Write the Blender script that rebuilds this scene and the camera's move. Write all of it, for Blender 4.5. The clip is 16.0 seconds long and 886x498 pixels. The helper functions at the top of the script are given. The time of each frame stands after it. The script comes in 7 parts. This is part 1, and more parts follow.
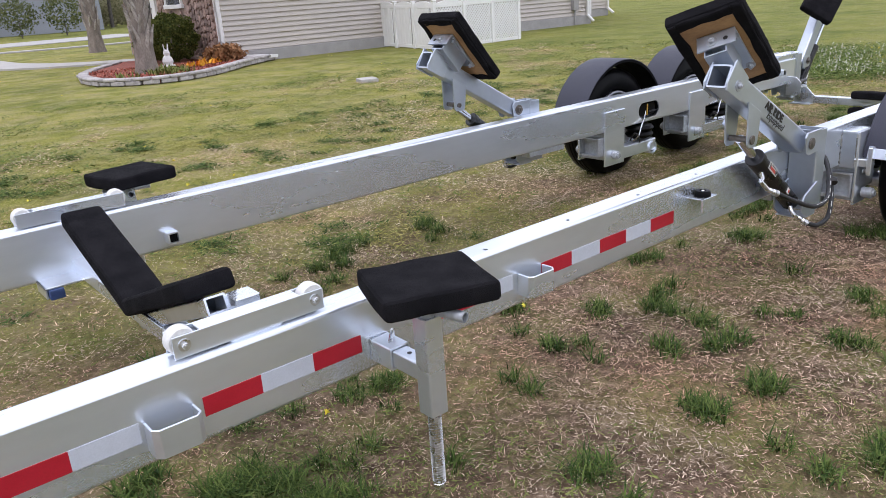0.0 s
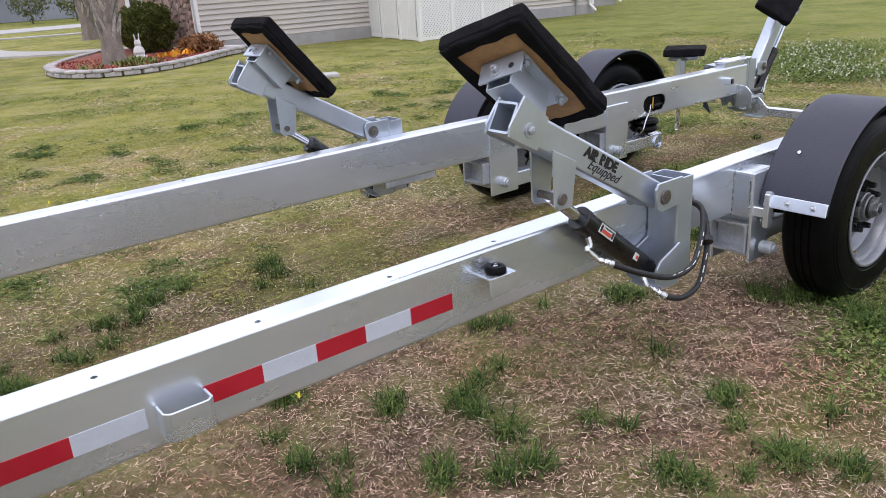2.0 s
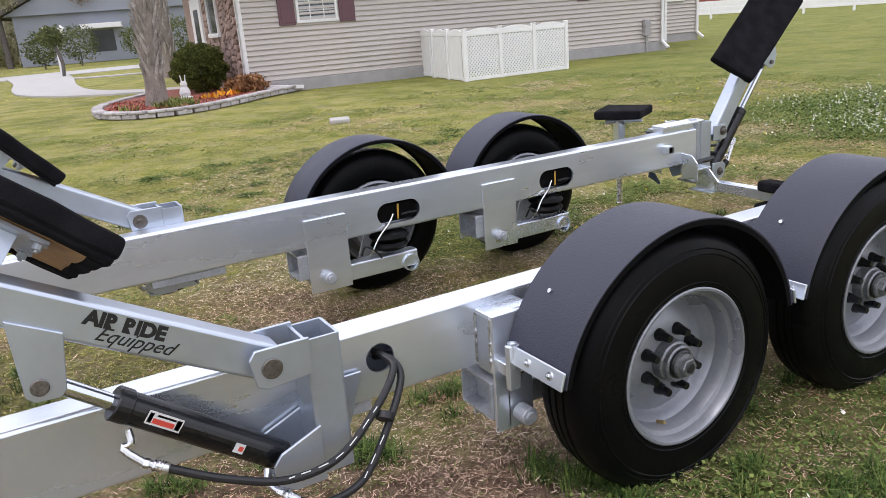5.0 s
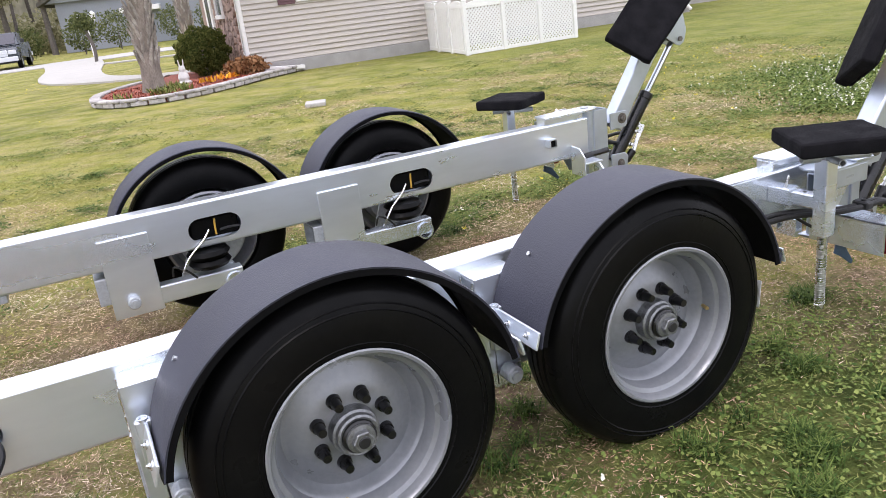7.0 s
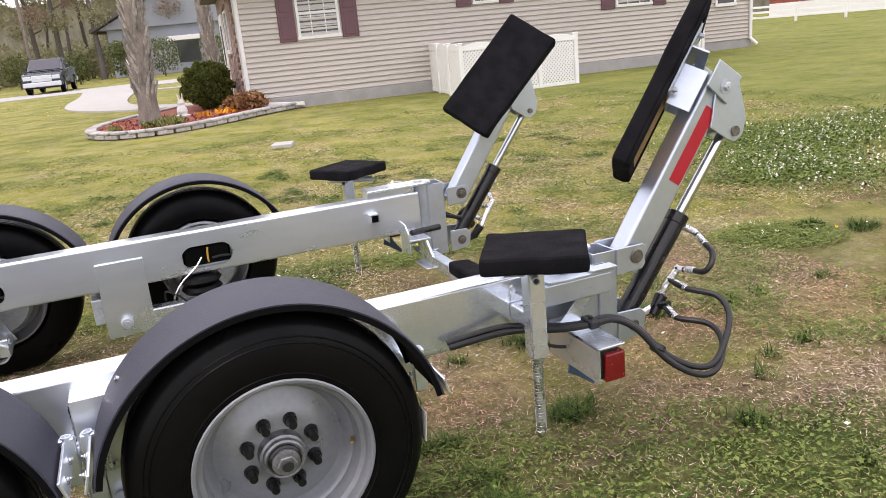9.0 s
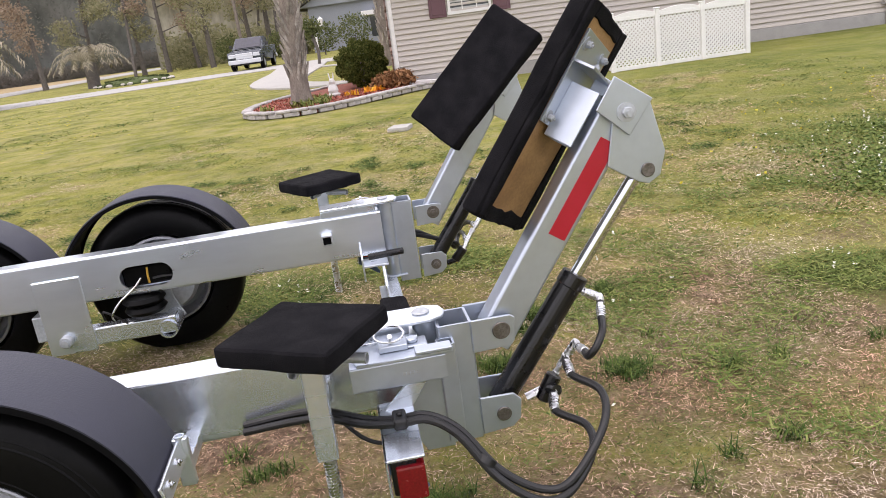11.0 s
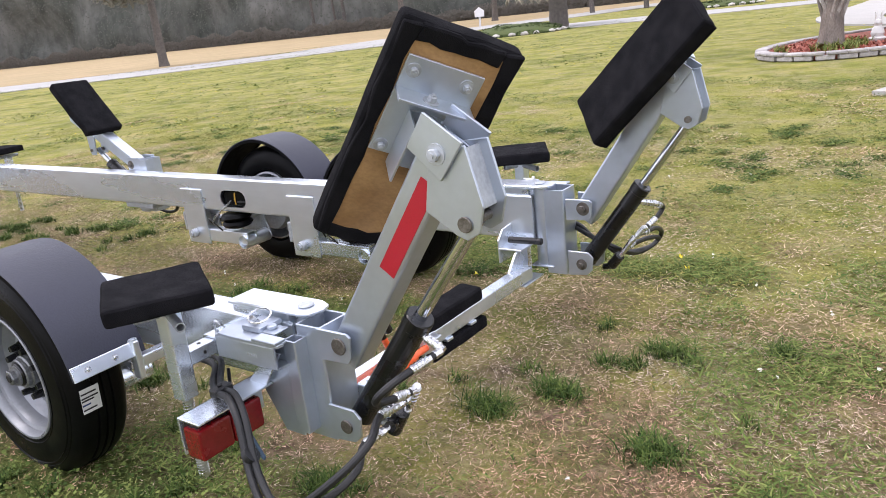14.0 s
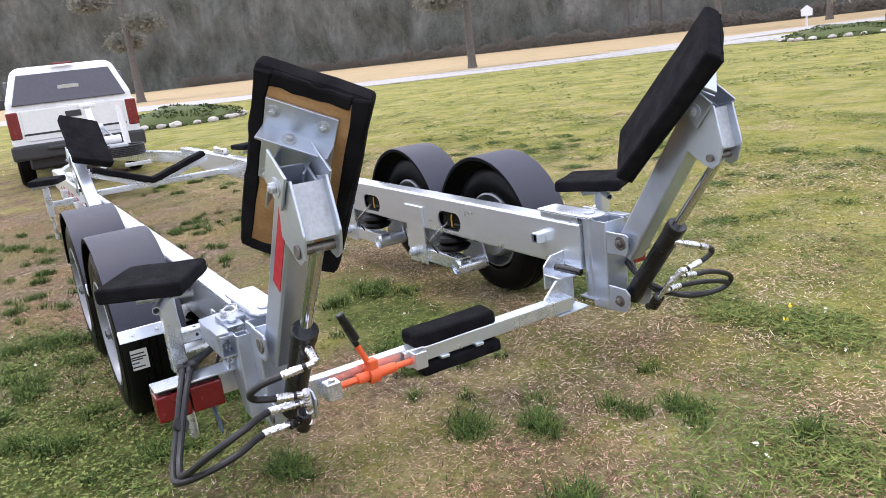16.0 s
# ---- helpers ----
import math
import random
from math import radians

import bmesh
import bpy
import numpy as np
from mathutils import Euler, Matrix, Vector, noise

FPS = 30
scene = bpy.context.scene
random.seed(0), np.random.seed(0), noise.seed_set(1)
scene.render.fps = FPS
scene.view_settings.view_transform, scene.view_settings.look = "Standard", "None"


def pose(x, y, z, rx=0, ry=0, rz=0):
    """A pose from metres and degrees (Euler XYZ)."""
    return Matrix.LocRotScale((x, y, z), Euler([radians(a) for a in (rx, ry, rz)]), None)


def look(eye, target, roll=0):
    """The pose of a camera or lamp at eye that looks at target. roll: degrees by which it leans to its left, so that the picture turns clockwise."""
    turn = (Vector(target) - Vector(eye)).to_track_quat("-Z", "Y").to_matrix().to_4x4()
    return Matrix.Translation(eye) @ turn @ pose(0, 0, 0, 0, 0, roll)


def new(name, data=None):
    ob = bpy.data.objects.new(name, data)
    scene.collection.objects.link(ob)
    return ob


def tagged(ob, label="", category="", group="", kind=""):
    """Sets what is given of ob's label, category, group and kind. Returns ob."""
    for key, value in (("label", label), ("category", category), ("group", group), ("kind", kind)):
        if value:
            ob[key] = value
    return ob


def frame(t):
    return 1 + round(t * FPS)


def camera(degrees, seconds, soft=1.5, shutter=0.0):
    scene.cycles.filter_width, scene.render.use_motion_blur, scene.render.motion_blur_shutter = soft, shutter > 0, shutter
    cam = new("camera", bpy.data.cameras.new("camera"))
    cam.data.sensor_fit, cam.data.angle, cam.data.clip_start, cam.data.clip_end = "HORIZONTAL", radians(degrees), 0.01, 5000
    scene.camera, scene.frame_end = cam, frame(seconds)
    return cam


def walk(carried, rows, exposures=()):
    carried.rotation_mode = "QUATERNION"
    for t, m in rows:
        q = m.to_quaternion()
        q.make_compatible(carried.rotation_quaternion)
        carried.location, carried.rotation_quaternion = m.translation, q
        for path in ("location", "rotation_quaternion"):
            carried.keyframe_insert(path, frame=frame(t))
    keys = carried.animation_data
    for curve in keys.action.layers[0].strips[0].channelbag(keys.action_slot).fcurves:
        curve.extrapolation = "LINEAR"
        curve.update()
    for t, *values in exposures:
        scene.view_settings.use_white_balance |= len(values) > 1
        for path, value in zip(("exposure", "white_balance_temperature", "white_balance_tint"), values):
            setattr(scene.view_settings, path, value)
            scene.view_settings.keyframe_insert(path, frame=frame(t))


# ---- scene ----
cam = camera(60.8, 16.0, soft=0.45)
# seconds, eye, target and roll
PATH = [
    (0, (-0.004, -0.015, 1.39), (1.195, 1.447, 0.737), -3.9),
    (0.5, (0.324, -0.003, 1.385), (1.552, 1.449, 0.764), -1.8),
    (1, (0.618, -0.037, 1.392), (1.8, 1.447, 0.761), -3.0),
    (1.5, (0.907, -0.076, 1.402), (1.993, 1.47, 0.747), -3.4),
    (2, (1.233, -0.024, 1.39), (2.376, 1.469, 0.709), -3.7),
    (2.5, (1.523, -0.037, 1.404), (2.698, 1.449, 0.765), -5.7),
    (3, (1.824, -0.102, 1.41), (2.899, 1.454, 0.76), -3.4),
    (3.5, (2.092, -0.075, 1.384), (3.188, 1.472, 0.748), -2.6),
    (4, (2.348, -0.036, 1.389), (3.415, 1.526, 0.739), -5.0),
    (4.5, (2.641, -0.117, 1.389), (3.61, 1.516, 0.762), -4.1),
    (5, (2.883, -0.186, 1.408), (3.821, 1.48, 0.821), -4.4),
    (5.2, (3.019, -0.167, 1.381), (4.006, 1.462, 0.77), -3.2),
    (7.3, (4.184, -0.414, 1.413), (4.953, 1.318, 0.773), -6.7),
    (7.5, (4.296, -0.456, 1.423), (5.042, 1.293, 0.804), -5.3),
    (8, (4.593, -0.559, 1.437), (5.266, 1.213, 0.799), -6.1),
    (8.5, (4.947, -0.561, 1.431), (5.679, 1.208, 0.851), -5.5),
    (9, (5.253, -0.607, 1.443), (5.963, 1.177, 0.886), -5.4),
    (9.5, (5.56, -0.654, 1.461), (6.053, 1.188, 0.858), -5.1),
    (10, (5.882, -0.568, 1.443), (6.357, 1.272, 0.821), -4.6),
    (10.2, (6.011, -0.54, 1.455), (6.474, 1.316, 0.869), -5.8),
    (12.3, (7.304, -0.173, 1.455), (6.851, 1.692, 0.891), -5.4),
    (12.5, (7.43, -0.149, 1.469), (6.882, 1.685, 0.89), -5.3),
    (13, (7.691, -0.017, 1.448), (7.025, 1.788, 0.903), -6.2),
    (13.5, (7.981, 0.093, 1.46), (7.076, 1.801, 0.948), -8.1),
    (14, (8.289, 0.163, 1.461), (7.146, 1.693, 0.867), -6.3),
    (14.5, (8.475, 0.321, 1.441), (7.238, 1.771, 0.836), -5.4),
    (15, (8.647, 0.481, 1.462), (7.247, 1.792, 0.895), -7.4),
    (15.5, (8.949, 0.672, 1.469), (7.347, 1.729, 0.907), -5.9),
    (16, (9.15, 0.926, 1.444), (7.478, 1.899, 0.939), -6.8),
]
EXPOSURES = [(0, 0.16, 6150, 18), (5, 0.28, 6300, 18), (7.5, 0.68, 6450, 18), (9.5, 0.48, 6800, 20), (12.5, 0.43, 6600, 19), (14, 0.57, 6350, 19), (16, 0.6, 6200, 19)]
walk(cam, [(row[0], look(*row[1:])) for row in PATH], exposures=EXPOSURES)

# ---- world, sun and sky ----
world = bpy.data.worlds.new("sky")
scene.world = world
world.use_nodes = True
SUN_EL, SUN_AZ = radians(66), radians(250)
wn = world.node_tree.nodes
wl = world.node_tree.links
sky = wn.new("ShaderNodeTexSky")
sky.sky_type = 'NISHITA'
sky.sun_disc = False
sky.sun_elevation = SUN_EL
sky.sun_rotation = SUN_AZ
sky.dust_density = 4.0
sky.air_density = 1.0
sky.ozone_density = 1.0
haze = wn.new("ShaderNodeMixRGB")
haze.inputs[0].default_value = 0.72
haze.inputs[2].default_value = (12.3, 12.7, 13.35, 1)
wl.new(sky.outputs[0], haze.inputs[1])
# a hazy sky that pales towards the horizon
way = wn.new("ShaderNodeTexCoord")
up = wn.new("ShaderNodeSeparateXYZ")
fall = wn.new("ShaderNodeMapRange")
fall.inputs["From Min"].default_value, fall.inputs["From Max"].default_value = 0.0, 1.0
fall.inputs["To Min"].default_value, fall.inputs["To Max"].default_value = 0.95, 1.16
pale = wn.new("ShaderNodeMixRGB")
pale.blend_type = 'MULTIPLY'
pale.inputs[0].default_value = 1.0
wl.new(way.outputs["Generated"], up.inputs[0])
wl.new(up.outputs[2], fall.inputs[0])
wl.new(haze.outputs[0], pale.inputs[1])
wl.new(fall.outputs[0], pale.inputs[2])
wl.new(pale.outputs[0], wn["Background"].inputs[0])
wn["Background"].inputs[1].default_value = 0.12
sun_data = bpy.data.lights.new("sun", 'SUN')
sun_data.energy = 0.7
sun_data.angle = radians(22)
sun_data.color = (1.0, 0.965, 0.92)
sun = new("sun", sun_data)
sun_dir = Vector((math.sin(SUN_AZ) * math.cos(SUN_EL), math.cos(SUN_AZ) * math.cos(SUN_EL), math.sin(SUN_EL)))
sun.matrix_world = look(sun_dir * 60, (0, 0, 0))


# ---- materials ----
def material(name, color, rough=0.6, metal=0.0, vary=0.15, scale=8.0, fine=60.0, bump=0.1, second=None, spec=0.5, stretch=(1, 1, 1), piece=0.0, island=0.0, rvary=0.1, bumpscale=None, coat=0.0):
    """A surface with two scales of colour change, fine relief and uneven gloss."""
    m = bpy.data.materials.new(name)
    m.use_nodes = True
    n, l = m.node_tree.nodes, m.node_tree.links
    b = n["Principled BSDF"]
    b.inputs["Metallic"].default_value = metal
    b.inputs["Specular IOR Level"].default_value = spec
    b.inputs["Coat Weight"].default_value = coat
    tc = n.new("ShaderNodeTexCoord")
    mp = n.new("ShaderNodeMapping")
    mp.inputs["Scale"].default_value = stretch
    l.new(tc.outputs["Object"], mp.inputs[0])
    big, small = n.new("ShaderNodeTexNoise"), n.new("ShaderNodeTexNoise")
    big.inputs["Scale"].default_value, big.inputs["Detail"].default_value = scale, 5
    small.inputs["Scale"].default_value, small.inputs["Detail"].default_value = fine, 3
    l.new(mp.outputs[0], big.inputs["Vector"])
    l.new(mp.outputs[0], small.inputs["Vector"])
    c2 = second or tuple(c * (1 - vary) for c in color)
    ramp = n.new("ShaderNodeValToRGB")
    ramp.color_ramp.elements[0].position, ramp.color_ramp.elements[1].position = 0.35, 0.65
    ramp.color_ramp.elements[0].color, ramp.color_ramp.elements[1].color = (*c2, 1), (*color, 1)
    l.new(big.outputs["Fac"], ramp.inputs[0])
    mul = n.new("ShaderNodeMixRGB")
    mul.blend_type = 'MULTIPLY'
    mul.inputs[0].default_value = 1.0
    l.new(ramp.outputs[0], mul.inputs[1])
    mr = n.new("ShaderNodeMapRange")
    mr.inputs["From Min"].default_value, mr.inputs["From Max"].default_value = 0.3, 0.7
    mr.inputs["To Min"].default_value, mr.inputs["To Max"].default_value = 1 - vary, 1 + vary * 0.6
    l.new(small.outputs["Fac"], mr.inputs[0])
    last = mr.outputs[0]
    if piece or island:
        src = n.new("ShaderNodeObjectInfo").outputs["Random"] if piece else n.new("ShaderNodeNewGeometry").outputs["Random Per Island"]
        amount = piece or island
        pr = n.new("ShaderNodeMapRange")
        pr.inputs["To Min"].default_value, pr.inputs["To Max"].default_value = 1 - amount, 1 + amount
        l.new(src, pr.inputs[0])
        pm = n.new("ShaderNodeMath")
        pm.operation = 'MULTIPLY'
        l.new(last, pm.inputs[0])
        l.new(pr.outputs[0], pm.inputs[1])
        last = pm.outputs[0]
    l.new(last, mul.inputs[2])
    l.new(mul.outputs[0], b.inputs["Base Color"])
    rr = n.new("ShaderNodeMapRange")
    rr.inputs["From Min"].default_value, rr.inputs["From Max"].default_value = 0.3, 0.7
    rr.inputs["To Min"].default_value, rr.inputs["To Max"].default_value = max(0.03, rough - rvary), min(1, rough + rvary)
    l.new(big.outputs["Fac"], rr.inputs[0])
    l.new(rr.outputs[0], b.inputs["Roughness"])
    if bump:
        bp = n.new("ShaderNodeBump")
        bp.inputs["Strength"].default_value = bump
        bp.inputs["Distance"].default_value = 0.004
        if bumpscale:
            bt = n.new("ShaderNodeTexNoise")
            bt.inputs["Scale"].default_value, bt.inputs["Detail"].default_value = bumpscale, 2
            l.new(mp.outputs[0], bt.inputs["Vector"])
            l.new(bt.outputs["Fac"], bp.inputs["Height"])
        else:
            l.new(small.outputs["Fac"], bp.inputs["Height"])
        l.new(bp.outputs[0], b.inputs["Normal"])
    return m


GALV = material("galvanised_steel", (0.79, 0.84, 0.91), rough=0.28, metal=0.82, vary=0.025, scale=3, fine=26, bump=0.008, second=(0.71, 0.76, 0.83), stretch=(0.3, 1, 1.2), rvary=0.04)
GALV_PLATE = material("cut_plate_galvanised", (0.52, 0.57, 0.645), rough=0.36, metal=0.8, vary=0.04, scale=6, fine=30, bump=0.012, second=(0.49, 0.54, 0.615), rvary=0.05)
GALV_DULL = material("dull_galvanised_steel", (0.5, 0.53, 0.56), rough=0.55, metal=0.6, vary=0.14, scale=9, fine=70, bump=0.08, second=(0.4, 0.42, 0.45))
PIN = material("weathered_pin_steel", (0.2, 0.185, 0.165), rough=0.45, metal=0.7, vary=0.25, scale=40, fine=160, bump=0.1, second=(0.13, 0.115, 0.1))
ZINC = material("bright_zinc", (0.72, 0.73, 0.75), rough=0.28, metal=1.0, vary=0.1, scale=30, fine=120, bump=0.05)
CHROME = material("chrome", (0.62, 0.65, 0.71), rough=0.08, metal=1.0, vary=0.03, scale=20, fine=90, bump=0.0, rvary=0.03)
CARPET = material("black_carpet", (0.008, 0.008, 0.0095), rough=0.95, vary=0.4, scale=14, fine=420, bump=0.9, second=(0.013, 0.0125, 0.0145), spec=0.08)
WOOD = material("plywood", (0.4, 0.235, 0.1), rough=0.62, vary=0.14, scale=5, fine=60, bump=0.1, second=(0.25, 0.135, 0.052), stretch=(2, 0.6, 2))
FENDER = material("grey_plastic", (0.043, 0.045, 0.064), rough=0.5, vary=0.08, scale=3, fine=180, bump=0.35, second=(0.038, 0.04, 0.054), spec=0.3)
RUBBER = material("tyre_rubber", (0.0026, 0.0026, 0.003), spec=0.09, rough=0.36, vary=0.25, scale=7, fine=90, bump=0.1, second=(0.005, 0.005, 0.005))
HOSE = material("hose_rubber", (0.01, 0.01, 0.011), rough=0.5, vary=0.2, scale=20, fine=200, bump=0.2)
RIM = material("rim_paint", (0.26, 0.27, 0.29), rough=0.33, metal=0.35, vary=0.07, scale=6, fine=70, bump=0.05, second=(0.21, 0.22, 0.24))
HUB = material("hub_steel", (0.26, 0.27, 0.28), rough=0.42, metal=0.7, vary=0.2, scale=40, fine=160, bump=0.1, second=(0.17, 0.175, 0.18))
BLACK = material("black_enamel", (0.006, 0.006, 0.007), rough=0.3, vary=0.2, scale=12, fine=120, bump=0.05)
EDGE = material("black_rubber_edge", (0.004, 0.004, 0.0045), rough=0.8, vary=0.2, scale=20, fine=120, bump=0.05, spec=0.08)
INK = material("black_vinyl", (0.01, 0.01, 0.011), rough=0.5, vary=0.1, bump=0)
RED_TAPE = material("red_reflective_tape", (0.4, 0.008, 0.022), rough=0.4, vary=0.08, scale=30, fine=300, bump=0.08)
WHITE_TAPE = material("white_reflective_tape", (0.5, 0.53, 0.58), rough=0.4, vary=0.05, scale=30, fine=300, bump=0.08)
ORANGE = material("orange_paint", (0.85, 0.13, 0.035), rough=0.4, vary=0.1, scale=20, fine=90, bump=0.05)
RED_LENS = material("red_lens", (0.17, 0.006, 0.009), rough=0.2, vary=0.15, scale=25, fine=200, bump=0.1, coat=0.4)
WHITE_PLASTIC = material("white_plastic", (0.74, 0.74, 0.74), rough=0.45, vary=0.05, scale=8, fine=80, bump=0.04)
NYLON = material("nylon_roller", (0.7, 0.7, 0.68), rough=0.45, vary=0.1, scale=14, fine=90, bump=0.06)
BLUE = material("blue_rubber", (0.03, 0.06, 0.17), rough=0.5, vary=0.15, scale=14, fine=90, bump=0.1)
BLUE_STEEL = material("blue_painted_steel", (0.05, 0.09, 0.15), rough=0.5, vary=0.15, scale=14, fine=90, bump=0.1)
LABEL_RED = material("label_red", (0.55, 0.06, 0.04), rough=0.45, vary=0.05, bump=0)
PAPER = material("paper_label", (0.62, 0.62, 0.6), rough=0.6, vary=0.06, scale=30, fine=200, bump=0)
WIRE_Y = material("yellow_wire", (0.6, 0.35, 0.05), rough=0.5, vary=0.1, bump=0)
BRASS = material("brass", (0.6, 0.45, 0.2), rough=0.35, metal=1.0, vary=0.1, bump=0)


# ---- helpers for meshes ----
def finish(name, bm, mat, smooth=30):
    me = bpy.data.meshes.new(name)
    bm.to_mesh(me)
    bm.free()
    me.materials.append(mat)
    if smooth:
        me.shade_smooth()
        me.set_sharp_from_angle(angle=radians(smooth))
        crisp(me)
    return me


def crisp(me):
    """Keeps wide flat faces flat where they meet a narrow rounded edge."""
    bm = bmesh.new()
    bm.from_mesh(me)
    size = [f.calc_area() for f in bm.faces]
    flat = np.ones(len(size), bool)
    for f in bm.faces:
        for e in f.edges:
            if len(e.link_faces) == 2 and e.calc_face_angle(0) < 0.8:
                g = e.link_faces[0] if e.link_faces[1] is f else e.link_faces[1]
                if size[g.index] * 4 < size[f.index] and e.calc_face_angle(0) > 0.15:
                    break
        else:
            continue
        flat[f.index] = False
    bm.free()
    me.polygons.foreach_set("use_smooth", flat)


def part(name, bm, mat, parent, label="", smooth=30):
    ob = new(name, finish(name, bm, mat, smooth))
    ob.parent = parent
    return tagged(ob, label)


def thing(name, label, category, group="", kind="", at=(0, 0, 0), turn=0.0):
    ob = new(name)
    ob.location = at
    ob.rotation_euler = (0, 0, radians(turn))
    return tagged(ob, label, category, group, kind)


def add(bm, other):
    """Adds the geometry of one bmesh to another."""
    vs = [bm.verts.new(v.co) for v in other.verts]
    other.verts.index_update()
    for f in other.faces:
        try:
            bm.faces.new([vs[v.index] for v in f.verts])
        except ValueError:
            pass
    other.free()
    return bm


def soften(bm, r, seg=1):
    if r > 0:
        bmesh.ops.bevel(bm, geom=[e for e in bm.edges if e.calc_face_angle(0) > 0.5], offset=r, segments=seg, profile=0.6, affect='EDGES', clamp_overlap=True)
    return bm


def box(x0, x1, y0, y1, z0, z1, r=0.003, seg=1):
    bm = bmesh.new()
    bmesh.ops.create_cube(bm, size=1)
    for v in bm.verts:
        v.co = (x0 if v.co.x < 0 else x1, y0 if v.co.y < 0 else y1, z0 if v.co.z < 0 else z1)
    return soften(bm, r, seg)


def moved(bm, m):
    bmesh.ops.transform(bm, matrix=m, verts=bm.verts)
    return bm


def frame_of(p0, p1, up=(0, 0, 1)):
    """A turn whose x axis runs from p0 to p1, at p0."""
    p0, p1 = Vector(p0), Vector(p1)
    x = (p1 - p0).normalized()
    u = Vector(up)
    if abs(x.dot(u.normalized())) > 0.99:
        u = Vector((0, 1, 0))
    y = u.cross(x).normalized()
    z = x.cross(y)
    return Matrix((( x.x, y.x, z.x, p0.x), (x.y, y.y, z.y, p0.y), (x.z, y.z, z.z, p0.z), (0, 0, 0, 1)))


def tube(p0, p1, w, h, wall=0.006, r=0.008, up=(0, 0, 1), closed=False):
    """A hollow rectangular steel tube from p0 to p1 with rounded corners: w across, h along up."""
    n = (Vector(p1) - Vector(p0)).length
    bm = bmesh.new()

    def ring(x, a, b, rad):
        out = []
        for sx, sz, a0 in ((1, 1, 0), (-1, 1, 90), (-1, -1, 180), (1, -1, 270)):
            for k in range(4):
                t = radians(a0 + 30 * k)
                out.append(bm.verts.new((x, sx * (a / 2 - rad) + rad * math.cos(t), sz * (b / 2 - rad) + rad * math.sin(t))))
        return out
    o0, o1 = ring(0, w, h, r), ring(n, w, h, r)
    k = len(o0)
    for i in range(k):
        bm.faces.new((o0[i], o0[(i + 1) % k], o1[(i + 1) % k], o1[i]))
    if closed:
        bm.faces.new(o0[::-1])
        bm.faces.new(o1)
    else:
        ri = max(0.001, r - wall)
        i0, i1 = ring(0, w - 2 * wall, h - 2 * wall, ri), ring(n, w - 2 * wall, h - 2 * wall, ri)
        for i in range(k):
            j = (i + 1) % k
            bm.faces.new((i0[j], i0[i], i1[i], i1[j]))
            bm.faces.new((o0[j], o0[i], i0[i], i0[j]))
            bm.faces.new((o1[i], o1[j], i1[j], i1[i]))
    bmesh.ops.recalc_face_normals(bm, faces=bm.faces)
    return moved(bm, frame_of(p0, p1, up))


def rod(p0, p1, r, seg=16, r2=None, bevel=0.0):
    n = (Vector(p1) - Vector(p0)).length
    bm = bmesh.new()
    bmesh.ops.create_cone(bm, cap_ends=True, segments=seg, radius1=r, radius2=r if r2 is None else r2, depth=n)
    moved(bm, Matrix.Translation((0, 0, n / 2)))
    if bevel:
        bmesh.ops.bevel(bm, geom=[e for e in bm.edges if e.calc_face_angle(0) > 1.0], offset=bevel, segments=1, affect='EDGES')
    m = frame_of(p0, p1) @ Matrix(((0, 0, 1, 0), (0, 1, 0, 0), (-1, 0, 0, 0), (0, 0, 0, 1)))
    return moved(bm, m)


def pipe(p0, p1, r, wall=0.005, seg=20):
    """A round tube, open at both ends."""
    n = (Vector(p1) - Vector(p0)).length
    prof = [(r, 0), (r, n), (r - wall, n), (r - wall, 0)]
    return moved(lathe(prof, seg, True), frame_of(p0, p1))


def lathe(prof, seg=32, ring=False):
    """Turns a profile of (radius, along x) round the x axis."""
    bm = bmesh.new()
    rows = []
    for i in range(seg):
        a = 2 * math.pi * i / seg
        rows.append([bm.verts.new((x, rr * math.cos(a), rr * math.sin(a))) for rr, x in prof])
    k = len(prof)
    for i in range(seg):
        a, b = rows[i], rows[(i + 1) % seg]
        for j in range(k if ring else k - 1):
            j2 = (j + 1) % k
            bm.faces.new((a[j], a[j2], b[j2], b[j]))
    bmesh.ops.remove_doubles(bm, verts=bm.verts, dist=1e-6)
    bmesh.ops.recalc_face_normals(bm, faces=bm.faces)
    return bm


def plate(points, y0, y1, r=0.002):
    """A plate cut to an outline in x and z, from y0 to y1."""
    bm = bmesh.new()
    a = [bm.verts.new((x, y0, z)) for x, z in points]
    b = [bm.verts.new((x, y1, z)) for x, z in points]
    k = len(points)
    bm.faces.new(a)
    bm.faces.new(b[::-1])
    for i in range(k):
        bm.faces.new((a[i], b[i], b[(i + 1) % k], a[(i + 1) % k]))
    bmesh.ops.recalc_face_normals(bm, faces=bm.faces)
    return soften(bm, r)


def slab(points, z0, z1, r=0.002):
    """A plate cut to an outline in x and y."""
    bm = plate(points, 0, 1, 0)
    for v in bm.verts:
        v.co = (v.co.x, v.co.z, z0 if v.co.y < 0.5 else z1)
    bmesh.ops.recalc_face_normals(bm, faces=bm.faces)
    return soften(bm, r)


def spline(points, n):
    pts = [Vector(p) for p in points]
    out = []
    for i in range(len(pts) - 1):
        a, b, c, d = pts[max(i - 1, 0)], pts[i], pts[i + 1], pts[min(i + 2, len(pts) - 1)]
        for k in range(n):
            t = k / n
            out.append(0.5 * (2 * b + (c - a) * t + (2 * a - 5 * b + 4 * c - d) * t * t + (3 * b - a - 3 * c + d) * t ** 3))
    out.append(pts[-1])
    return out


